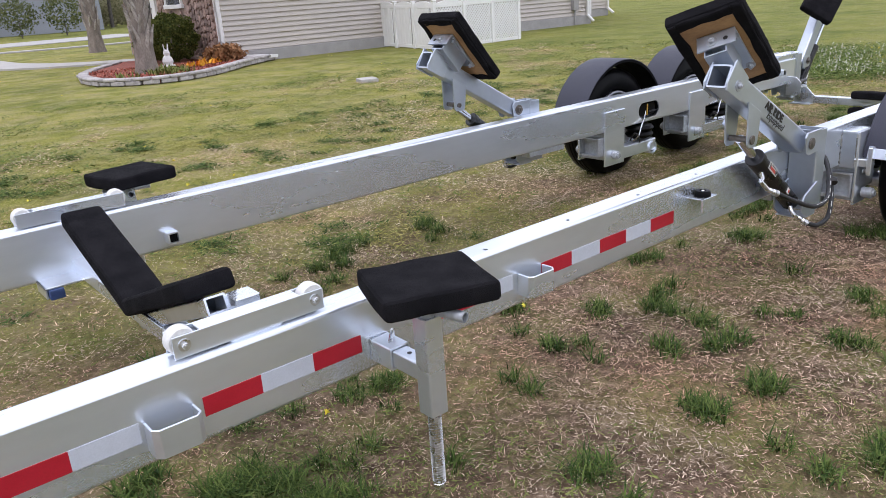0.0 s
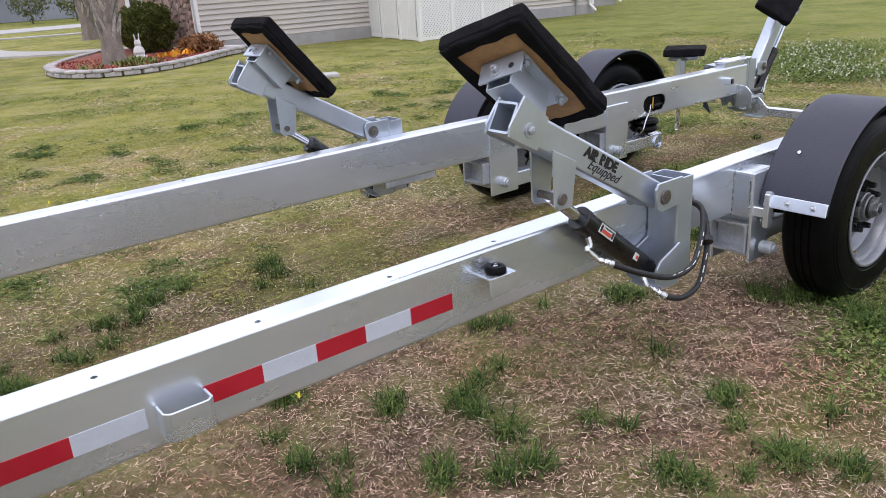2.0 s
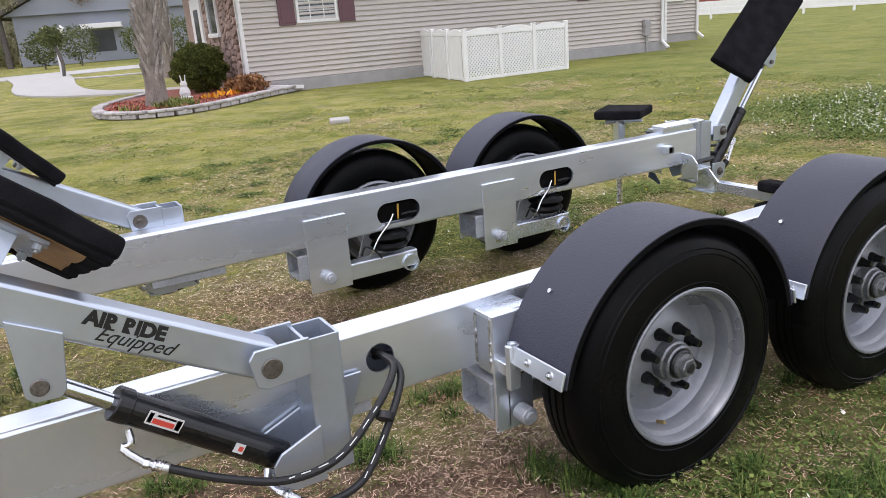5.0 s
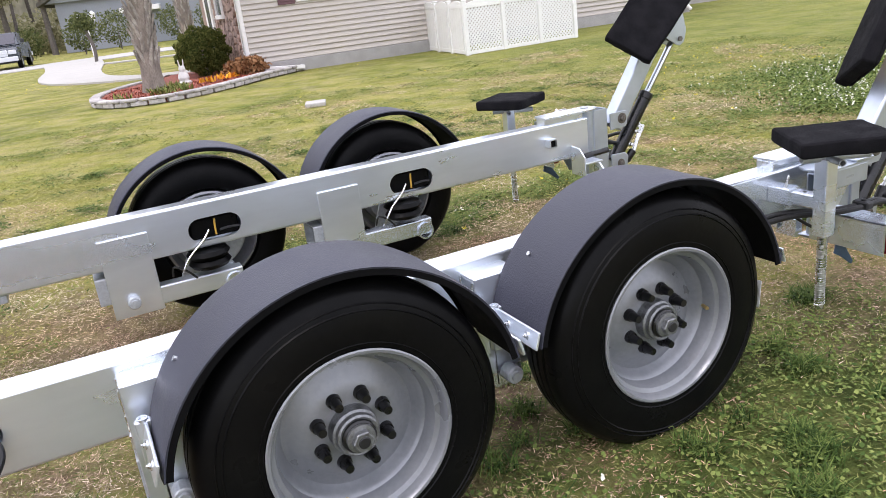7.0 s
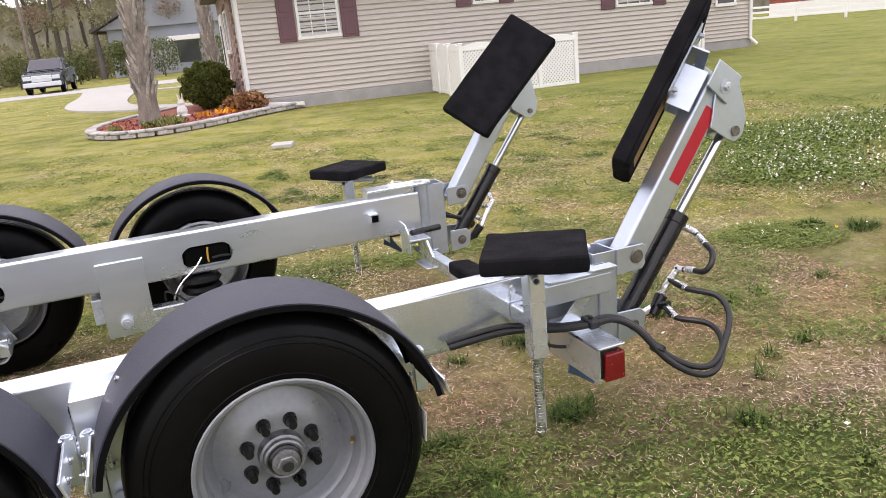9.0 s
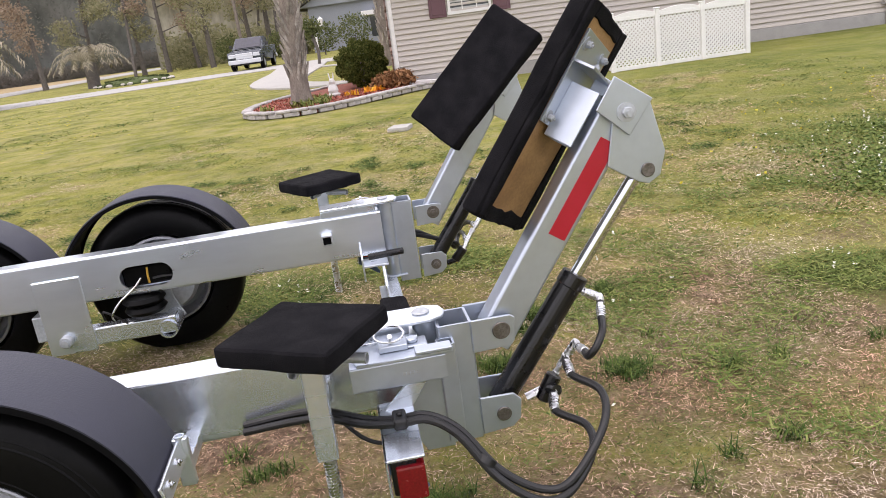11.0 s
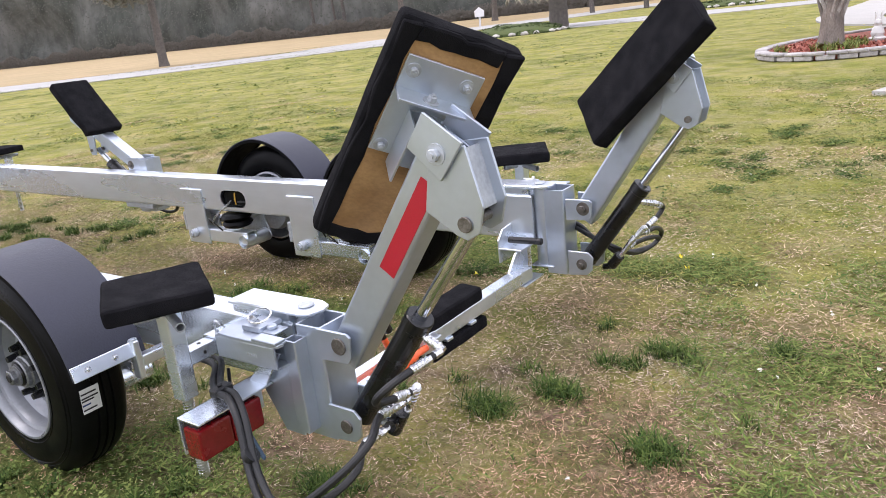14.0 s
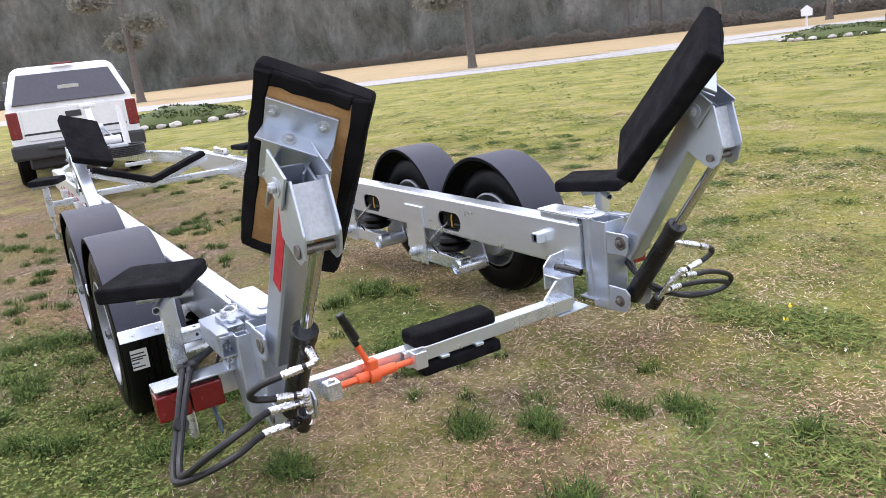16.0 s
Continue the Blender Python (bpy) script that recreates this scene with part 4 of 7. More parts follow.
def build_side(far):
    def P(name, bm, mat, parent, label="", smooth=30):
        return part(name, mirrored(bm) if far else bm, mat, parent, label, smooth)

    # main beam, with the round hole, the slots and the bolt holes cut through its walls
    beam = P("main_beam", tube((-1.0, 1.64, 0.5025), (6.62, 1.64, 0.5025), 0.10, 0.215, 0.008, 0.011), GALV, trailer, "long galvanised box beam")
    cutters = []

    def cutter(bm):
        cutters.append(new("cutter", finish("cutter", mirrored(bm) if far else bm, GALV, 0)))
    for wx in (4.487, 5.487):
        cutter(stadium(wx - 0.092 - 0.012 * far, wx + 0.148 - 0.012 * far, 0.425, 0.533, 1.67, 1.71))
    cutter(rod((3.656, 1.56, 0.514), (3.656, 1.62, 0.514), 0.043, 24))
    for hx in (0.72, 1.11, 1.51, 1.9, 2.3, 2.69):
        cutter(rod((hx, 1.622, 0.59), (hx, 1.622, 0.63), 0.008, 12))
    bpy.context.view_layer.update()
    cut(beam, cutters)
    beam.data.shade_smooth()
    beam.data.set_sharp_from_angle(angle=radians(35))
    crisp(beam.data)
    P("end_plate", slab([(6.34, 1.582), (6.66, 1.582), (6.70, 1.6), (6.712, 1.64), (6.70, 1.68), (6.66, 1.698), (6.34, 1.698)], 0.64, 0.654, 0.004), GALV, trailer)
    P("end_spacer", box(6.34, 6.6, 1.6, 1.68, 0.6095, 0.641, 0.002), GALV, trailer)
    P("hinge_cap", rod((6.642, 1.64, 0.654), (6.642, 1.64, 0.661), 0.026, 20, bevel=0.003), GALV_DULL, trailer)
    # reflective tape and stake pockets on the outer face
    strips = [(0.09, 0.242, 1), (0.242, 0.393, 0), (0.545, 0.698, 1), (0.698, 0.848, 0), (0.848, 1.0, 1), (1.273, 1.428, 1), (1.428, 1.59, 0)]
    strips += [(1.727 + 0.1526 * k, 1.727 + 0.1526 * (k + 1), 1 - k % 2) for k in range(5)]
    for x0, x1, red in strips:
        P("tape", box(x0, x1, 1.5885, 1.5915, 0.459, 0.51, 0), RED_TAPE if red else WHITE_TAPE, trailer, "red reflective tape" if red else "white reflective tape")
    for px in (0.462, 1.672):
        pocket = bmesh.new()
        w, d, t = 0.06, 0.062, 0.006
        pts = [(-w, 0), (-w, -d + .015), (-w + .015, -d), (w - .015, -d), (w, -d + .015), (w, 0), (w - t, 0), (w - t, -d + .017), (w - .017, -d + t), (-w + .017, -d + t), (-w + t, -d + .017), (-w + t, 0)]
        add(pocket, slab([(px + a, 1.588 + b) for a, b in pts], 0.433, 0.507, 0.0015))
        P("stake_pocket", pocket, GALV, trailer)
    # rubber bumper on its shelf
    shelf = P("bumper_shelf", add(box(2.585, 2.69, 1.525, 1.59, 0.535, 0.541, 0.001), box(2.585, 2.69, 1.522, 1.528, 0.49, 0.541, 0.001)), GALV, trailer)
    P("rubber_bumper", moved(lathe([(0.0, 0.0), (0.032, 0.0), (0.033, 0.005), (0.032, 0.015), (0.027, 0.023), (0.014, 0.024), (0.011, 0.016), (0, 0.016)], 24), Matrix.Translation((2.637, 1.556, 0.541)) @ pose(0, 0, 0, 0, -90, 0)), RUBBER, shelf, "black rubber bumper")
    P("bolt", bolt((2.637, 1.556, 0.556), (0, 0, 1), 0.008, 0.006), ZINC, shelf)
    for sx, sz in ((6.353, 0.514), (1.06, 0.45)):
        stub = P("stub", tube((sx, 1.688, sz), (sx, 1.74, sz), 0.05, 0.05, 0.006, 0.005), GALV, trailer)
        # near-black block set into the open end to give its shaded inside
        P("plug", box(sx - 0.0195, sx + 0.0195, 1.71, 1.728, sz - 0.0195, sz + 0.0195, 0.003), EDGE, stub, "black block for the dark inside of the stub")
    # front swing arm
    fa, fc = 150.9, (3.30, 0.652)
    cA, sA = math.cos(radians(fa)), math.sin(radians(fa))

    def on(c, s, y):
        return (c[0] + cA * s, y, c[1] + sA * s)
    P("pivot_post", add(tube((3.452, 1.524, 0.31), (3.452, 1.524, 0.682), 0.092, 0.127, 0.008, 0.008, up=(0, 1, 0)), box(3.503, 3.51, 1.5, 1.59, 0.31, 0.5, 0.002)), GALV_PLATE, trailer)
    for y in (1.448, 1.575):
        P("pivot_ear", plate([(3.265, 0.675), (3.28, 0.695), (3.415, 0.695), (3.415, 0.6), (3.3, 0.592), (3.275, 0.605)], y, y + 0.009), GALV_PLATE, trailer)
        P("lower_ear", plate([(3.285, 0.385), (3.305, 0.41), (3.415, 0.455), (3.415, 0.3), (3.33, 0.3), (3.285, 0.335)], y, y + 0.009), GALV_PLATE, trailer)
    P("weld_bead", weld((3.515, 1.588, 0.41), (3.515, 1.588, 0.6), 5), ZINC, trailer, "silvery weld bead")
    P("web_plate", box(3.3, 3.41, 1.457, 1.575, 0.3, 0.306, 0.001), GALV_DULL, trailer)
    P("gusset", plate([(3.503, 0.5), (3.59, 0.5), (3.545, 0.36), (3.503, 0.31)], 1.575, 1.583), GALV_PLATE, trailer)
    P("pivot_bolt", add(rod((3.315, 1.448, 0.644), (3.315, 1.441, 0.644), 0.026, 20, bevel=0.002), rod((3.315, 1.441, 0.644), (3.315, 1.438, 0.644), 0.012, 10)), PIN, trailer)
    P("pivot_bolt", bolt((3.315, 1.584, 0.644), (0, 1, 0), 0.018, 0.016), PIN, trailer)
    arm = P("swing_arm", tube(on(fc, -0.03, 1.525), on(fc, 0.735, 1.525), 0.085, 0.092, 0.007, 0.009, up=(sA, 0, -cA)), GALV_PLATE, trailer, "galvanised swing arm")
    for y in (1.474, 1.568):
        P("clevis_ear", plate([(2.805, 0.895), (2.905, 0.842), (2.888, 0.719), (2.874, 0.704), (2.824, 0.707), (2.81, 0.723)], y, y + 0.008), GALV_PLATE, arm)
    P("clevis_pin", add(rod((2.84, 1.474, 0.739), (2.84, 1.468, 0.739), 0.019, 18, bevel=0.002), rod((2.84, 1.484, 0.739), (2.84, 1.585, 0.739), 0.013, 12)), PIN, arm)
    for y in (1.474, 1.568):
        P("saddle_plate", plate([(2.697, 1.068), (2.79, 0.99), (2.74, 0.903), (2.63, 0.962), (2.634, 0.99)], y, y + 0.008), GALV_PLATE, arm)
    P("bolt", bolt((2.713, 1.474, 0.968), (0, -1, 0), 0.013, 0.01), GALV_DULL, arm)
    ram = P("ram_barrel", rod((3.33, 1.525, 0.36), (2.98, 1.525, 0.63), 0.038, 24, bevel=0.004), BLACK, trailer, "black hydraulic ram")
    P("ram_gland", rod((3.0, 1.525, 0.615), (2.97, 1.525, 0.638), 0.041, 24, bevel=0.003), BLACK, ram)
    P("ram_rod", rod((2.98, 1.525, 0.63), (2.84, 1.525, 0.739), 0.019, 18), CHROME, ram)
    m = basis((3.138, 1.4855, 0.511), (3.33 - 2.98, 0, 0.36 - 0.63), (0.6, 0, 0.8))
    for bx, by, bw, bh, mt in ((-0.055, 0.004, 0.085, 0.016, PAPER), (-0.067, -0.001, 0.052, 0.006, LABEL_RED), (-0.058, 0.004, 0.012, 0.012, INK), (-0.127, 0.004, 0.01, 0.012, INK), (-0.072, 0.013, 0.046, 0.0025, INK), (0.115, -0.004, 0.026, 0.012, PAPER), (0.118, -0.004, 0.012, 0.006, LABEL_RED)):
        P("sticker", moved(box(bx - bw - (mt is LABEL_RED) * 0.006, bx - (mt is LABEL_RED) * 0.006, by - bh, by + bh, -0.0012 - (mt is LABEL_RED) * .0008, 0.0012 + (mt is LABEL_RED) * .0008, 0), m), mt, ram, "printed maker's sticker")
    # front pad
    pad, put, pm = build_swing_pad(P, *(((2.692, 1.43, 1.216), (0.327, -0.02, -0.373), (0.025, 0.295, 0.0)) if far else ((2.675, 1.461, 1.276), (0.356, 0.007, -0.306), (-0.075, 0.263, -0.092))), 0.475, 0.295, 0.055, 3 + far, 1)
    P("angle_bracket", put(add(box(-0.13, 0.115, -0.085, 0.06, -0.012, -0.004, 0.001), box(-0.13, -0.122, -0.085, 0.06, -0.075, -0.004, 0.001))), GALV_PLATE, pad)
    P("channel", put(channel_bm(-0.12, 0.06, -0.05, 0.036, -0.1, -0.012)), GALV_PLATE, pad)
    for bx, by in ((-0.09, -0.07), (-0.09, 0.045), (0.1, -0.07), (0.1, 0.045)):
        P("bolt", put(bolt((bx, by, -0.012), (0, 0, -1), 0.011, 0.014)), GALV_DULL, pad)
    P("bolt", put(bolt((-0.13, 0.0, -0.045), (-1, 0, 0), 0.012, 0.014)), GALV_DULL, pad)
    P("hole", put(rod((-0.1302, -0.05, -0.045), (-0.1312, -0.05, -0.045), 0.009, 12)), INK, pad)
    # hydraulic hoses of the front ram
    for pts in ([(2.985, 1.5, 0.575), (2.985, 1.49, 0.545), (2.965, 1.485, 0.54), (3.0, 1.47, 0.5), (3.05, 1.45, 0.475), (3.16, 1.42, 0.42), (3.3, 1.40, 0.37), (3.44, 1.41, 0.375), (3.58, 1.47, 0.44), (3.665, 1.53, 0.5), (3.66, 1.575, 0.525), (3.656, 1.63, 0.52)],
                [(3.28, 1.5, 0.355), (3.27, 1.48, 0.33), (3.285, 1.465, 0.31), (3.33, 1.44, 0.275), (3.4, 1.42, 0.255), (3.5, 1.42, 0.28), (3.6, 1.46, 0.38), (3.685, 1.53, 0.47), (3.675, 1.575, 0.515), (3.656, 1.63, 0.505)]):
        h = P("hydraulic_hose", hose(pts[4 if len(pts) > 11 else 3:], 0.0105, 10), HOSE, trailer, "black hydraulic hose")
        k = 5 if len(pts) > 11 else 4
        P("fitting", add(hose(pts[:k - 1], 0.0095, 10, 3), crimped(Vector(pts[k - 2]), Vector(pts[k - 1]))), ZINC, h, "bright crimped hose fitting")
        line = spline(pts[k + 1:-3], 10)
        for q in range(0, len(line) - 2, 3):
            a, b = line[q], line[q].lerp(line[q + 2], 0.8)
            off = Vector((0, -0.0072, 0.0072))
            P("printed_bar", moved(box(0, (b - a).length, -0.0012, 0.0012, -0.0025, 0.0025, 0), frame_of(a + off, b + off, (0, -1, 1))), PAPER, h)
    P("cable_tie", rod((3.59, 1.455, 0.405), (3.6, 1.465, 0.418), 0.024, 14), INK, trailer)
    # rear swing arm, post and ears
    fx, dz = (0.018, -0.038) if far else (0.0, 0.0)
    ra, rc = 55.5, (6.858 + fx, 0.597 + dz)
    cR, sR = math.cos(radians(ra)), math.sin(radians(ra))

    def onr(s, y, o=0.0):
        return (rc[0] + cR * s + sR * o, y, rc[1] + sR * s - cR * o)
    def PA(name, bm, mat, parent, label=""):
        return P(name, moved(bm, Matrix.Translation((fx, 0, dz))), mat, parent, label)
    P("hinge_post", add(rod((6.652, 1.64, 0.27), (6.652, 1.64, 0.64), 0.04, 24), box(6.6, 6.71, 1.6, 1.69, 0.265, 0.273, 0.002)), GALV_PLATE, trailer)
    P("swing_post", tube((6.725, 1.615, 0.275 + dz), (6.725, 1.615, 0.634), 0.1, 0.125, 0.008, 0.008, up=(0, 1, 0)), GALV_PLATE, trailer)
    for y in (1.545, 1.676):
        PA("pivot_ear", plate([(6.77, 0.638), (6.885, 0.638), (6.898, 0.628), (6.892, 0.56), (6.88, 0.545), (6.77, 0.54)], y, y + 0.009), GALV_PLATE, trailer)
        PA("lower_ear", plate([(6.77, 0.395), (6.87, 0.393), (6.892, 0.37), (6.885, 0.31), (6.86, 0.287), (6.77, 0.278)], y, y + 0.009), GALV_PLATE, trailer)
    P("weld_bead", weld((6.672, 1.553, 0.29), (6.672, 1.553, 0.6), 6), ZINC, trailer, "silvery weld bead")
    for k in range(4):
        P("stamped_mark", box(6.56 + 0.011 * k, 6.567 + 0.011 * k, 1.4543, 1.4549, 0.556, 0.565, 0), GALV_DULL, trailer)
    P("bottom_plate", box(6.6, 6.77, 1.56, 1.67, 0.262, 0.275, 0.002), GALV_PLATE, trailer)
    PA("pivot_bolt", add(rod((6.855, 1.545, 0.597), (6.855, 1.538, 0.597), 0.026, 20, bevel=0.002), rod((6.855, 1.538, 0.597), (6.855, 1.536, 0.597), 0.008, 8)), PIN, trailer)
    PA("pivot_bolt", bolt((6.855, 1.685, 0.597), (0, 1, 0), 0.018, 0.016), PIN, trailer)
    PA("pivot_bolt", rod((6.836, 1.545, 0.335), (6.836, 1.538, 0.335), 0.022, 20, bevel=0.002), PIN, trailer)
    PA("pivot_bolt", bolt((6.836, 1.685, 0.335), (0, 1, 0), 0.015, 0.016), PIN, trailer)
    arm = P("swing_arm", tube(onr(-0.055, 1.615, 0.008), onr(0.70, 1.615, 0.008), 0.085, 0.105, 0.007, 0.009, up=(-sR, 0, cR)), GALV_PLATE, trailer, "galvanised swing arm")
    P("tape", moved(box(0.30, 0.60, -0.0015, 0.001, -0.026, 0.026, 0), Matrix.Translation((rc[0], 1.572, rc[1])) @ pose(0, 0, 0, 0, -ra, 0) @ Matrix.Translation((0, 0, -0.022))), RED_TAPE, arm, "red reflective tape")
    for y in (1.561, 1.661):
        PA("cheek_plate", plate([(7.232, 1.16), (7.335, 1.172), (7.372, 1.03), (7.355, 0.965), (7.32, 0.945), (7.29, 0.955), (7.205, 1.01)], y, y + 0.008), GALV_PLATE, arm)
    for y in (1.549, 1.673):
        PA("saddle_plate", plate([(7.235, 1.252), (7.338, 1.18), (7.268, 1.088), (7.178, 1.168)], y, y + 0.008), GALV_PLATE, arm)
    PA("cheek_back", moved(box(-0.004, 0.004, 1.568, 1.662, -0.075, 0.075, 0.001), Matrix.Translation((7.325, 0, 1.085)) @ pose(0, 0, 0, 0, -14, 0)), GALV_DULL, arm)
    PA("bolt", bolt((7.262, 1.549, 1.153), (0, -1, 0), 0.016, 0.014), GALV_DULL, arm)
    PA("bolt", bolt((7.262, 1.681, 1.153), (0, 1, 0), 0.016, 0.014), GALV_DULL, arm)
    PA("clevis_pin", add(rod((7.318, 1.561, 0.985), (7.318, 1.554, 0.985), 0.02, 18, bevel=0.002), rod((7.318, 1.57, 0.985), (7.318, 1.68, 0.985), 0.014, 14)), PIN, arm)
    foot_, head_ = Vector((6.836, 1.615, 0.335)), Vector((7.318, 1.615, 0.985))
    axis = (head_ - foot_).normalized()
    neck = foot_ + axis * 0.441
    ram = PA("ram_barrel", rod(foot_, neck, 0.038, 24, bevel=0.004), BLACK, trailer, "black hydraulic ram")
    PA("ram_gland", rod(neck - axis * 0.03, neck + axis * 0.012, 0.041, 24, bevel=0.003), BLACK, ram)
    PA("ram_rod", rod(neck, head_, 0.019, 18), CHROME, ram)
    pad, put, pm = build_swing_pad(P, *(((7.317, 1.566, 1.45), (-0.445, 0.0, -0.445), (0.17, 0.2, -0.154)) if far else ((7.207, 1.562, 1.468), (-0.38, -0.02, -0.531), (0.156, 0.232, -0.134))), 0.645 if far else 0.66, 0.295 if far else 0.322, 0.06, 7 + far, -1)
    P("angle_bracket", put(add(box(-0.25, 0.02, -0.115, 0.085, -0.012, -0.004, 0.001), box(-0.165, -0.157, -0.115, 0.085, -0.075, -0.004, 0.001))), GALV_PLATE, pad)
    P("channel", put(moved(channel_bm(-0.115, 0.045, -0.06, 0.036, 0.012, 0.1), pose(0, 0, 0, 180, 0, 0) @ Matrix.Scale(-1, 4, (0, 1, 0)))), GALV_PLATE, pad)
    for bx, by in ((-0.215, -0.09), (-0.215, 0.05), (0.0, -0.09), (0.0, 0.05)):
        P("bolt", put(bolt((bx, by, -0.012), (0, 0, -1), 0.011, 0.014)), GALV_DULL, pad)
    P("bolt", put(bolt((-0.165, -0.03, -0.045), (-1, 0, 0), 0.012, 0.014)), GALV_DULL, pad)
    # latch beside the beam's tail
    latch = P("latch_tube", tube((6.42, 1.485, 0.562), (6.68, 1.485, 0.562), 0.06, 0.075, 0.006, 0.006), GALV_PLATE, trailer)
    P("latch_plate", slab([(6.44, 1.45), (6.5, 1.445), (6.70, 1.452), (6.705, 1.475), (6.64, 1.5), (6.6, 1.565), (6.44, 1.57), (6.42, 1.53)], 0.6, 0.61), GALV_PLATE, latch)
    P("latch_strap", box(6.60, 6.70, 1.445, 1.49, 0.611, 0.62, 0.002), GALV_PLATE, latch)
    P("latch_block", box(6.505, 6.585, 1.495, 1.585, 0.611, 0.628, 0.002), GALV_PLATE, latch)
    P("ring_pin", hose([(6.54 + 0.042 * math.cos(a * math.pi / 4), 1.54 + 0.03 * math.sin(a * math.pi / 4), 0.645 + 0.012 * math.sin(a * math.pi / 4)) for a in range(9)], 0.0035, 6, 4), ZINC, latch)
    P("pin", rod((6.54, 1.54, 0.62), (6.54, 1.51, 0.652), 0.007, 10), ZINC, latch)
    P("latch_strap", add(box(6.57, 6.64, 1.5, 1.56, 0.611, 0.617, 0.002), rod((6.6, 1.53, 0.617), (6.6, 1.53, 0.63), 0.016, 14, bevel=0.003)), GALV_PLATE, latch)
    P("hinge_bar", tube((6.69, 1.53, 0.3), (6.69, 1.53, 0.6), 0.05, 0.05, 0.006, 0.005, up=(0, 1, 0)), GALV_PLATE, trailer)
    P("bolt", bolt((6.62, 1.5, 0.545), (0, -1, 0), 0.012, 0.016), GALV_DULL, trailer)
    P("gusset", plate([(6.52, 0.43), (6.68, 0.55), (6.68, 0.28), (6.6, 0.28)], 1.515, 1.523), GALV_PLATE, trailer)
    # tail lamp on its angle
    P("lamp_bracket", add(add(box(6.475, 6.575, 1.235, 1.54, 0.434, 0.442, 0.002), box(6.475, 6.482, 1.235, 1.54, 0.32, 0.442, 0.002)), plate([(6.49, 0.437), (6.57, 0.437), (6.66, 0.56), (6.61, 0.56)], 1.49, 1.498)), GALV, trailer)
    lamp = P("tail_lamp", box(6.486, 6.553, 1.245, 1.457, 0.332, 0.433, 0.006, 2), BLACK, trailer, "black tail lamp with red lenses")
    P("lens", box(6.498, 6.572, 1.232, 1.345, 0.322, 0.418, 0.007, 2), RED_LENS, lamp, "red plastic lens")
    P("lens", box(6.498, 6.572, 1.349, 1.461, 0.322, 0.418, 0.007, 2), RED_LENS, lamp, "red plastic lens")
    P("chain_hook", plate([(6.485, 0.36), (6.52, 0.36), (6.535, 0.3), (6.585, 0.228), (6.577, 0.215), (6.515, 0.262), (6.475, 0.285), (6.48, 0.3)], 1.424, 1.432, 0.002), BLUE_STEEL, trailer, "dark blue hook plate")
    # roller guide on the beam's top near the front
    guide = P("roller_channel", box(0.508, 0.913, 1.612, 1.617, 0.614, 0.67, 0.001), GALV, trailer)
    P("channel_side", box(0.508, 0.913, 1.663, 1.668, 0.614, 0.67, 0.001), GALV, guide)
    P("channel_web", box(0.578, 0.848, 1.6175, 1.6625, 0.664, 0.67, 0.001), GALV, guide)
    P("foot_block", box(0.648, 0.788, 1.615, 1.665, 0.608, 0.618, 0.002), GALV, guide)
    for rx in (0.535, 0.888):
        P("roller", moved(lathe([(0, 0.0), (0.012, 0), (0.032, 0.001), (0.036, 0.008), (0.036, 0.033), (0.032, 0.04), (0, 0.041)], 26), Matrix.Translation((rx, 1.6195, 0.65)) @ pose(0, 0, 0, 0, 0, 90)), NYLON, guide, "white nylon roller")
        P("axle_bolt", bolt((rx, 1.612, 0.645), (0, -1, 0), 0.009, 0.007), ZINC, guide)
    if far:
        build_jack(P, 1.02, 1.365, 0.34, 0.615, 0.105, (1.03, 1.42), -12, 0.29, 0.265, 0.68, (1.0, 1.48, 0.612))
        build_jack(P, 6.35, 1.29, 0.37, 0.66, 0.1, (6.35, 1.33), -31, 0.32, 0.30, 0.72, (6.48, 1.36, 0.655))
    else:
        build_jack(P, 1.06, 1.365, 0.34, 0.615, 0.105, (1.088, 1.392), -20, 0.3, 0.262, 0.683, (1.088, 1.25, 0.634))
        build_jack(P, 6.332, 1.372, 0.41, 0.69, 0.122, (6.332, 1.348), -31, 0.32, 0.30, 0.764, (6.475, 1.312, 0.69))
    for wx in (4.487, 5.487):
        build_wheel(P, wx - 0.012 if far else wx, far, (0.045 if wx < 5 else 0.028) if far else -0.007)
    # swivel foot below the far-forward beam
    P("beam_end", box(6.612, 6.617, 1.6, 1.68, 0.405, 0.6, 0), GALV_DULL, trailer)
    P("beam_saddle", box(3.3, 3.62, 1.6, 1.68, 0.36, 0.395, 0.003), GALV_DULL, trailer)


build_side(False)
build_side(True)

# lettering on the near swing arm
def lettering(text, size, m, parent, shear=0.0, bold=0.0):
    cu = bpy.data.curves.new("lettering", 'FONT')
    cu.body, cu.size, cu.shear, cu.offset, cu.extrude = text, size, shear, bold, 0.0006
    tmp = new("lettering", cu)
    me = bpy.data.meshes.new_from_object(tmp.evaluated_get(bpy.context.evaluated_depsgraph_get()))
    bpy.data.objects.remove(tmp)
    me.materials.append(INK)
    ob = new("lettering", me)
    ob.parent = parent
    ob.matrix_local = m
    return tagged(ob, "black vinyl lettering")


near_arm = [o for o in trailer.children if o.name.startswith("swing_arm")][0]
tm = basis((2.945, 1.4815, 0.852), (0.149, 0, -0.0845), (0.0845, 0, 0.149))
lettering("AIR RIDE", 0.044, tm, near_arm, 0, 0.0024)
lettering("Equipped", 0.045, tm @ Matrix.Translation((0.03, -0.03, 0.0004)), near_arm, 0.5)


def centre(name, bm, mat, label="", parent=None):
    return part(name, bm, mat, parent or trailer, label)


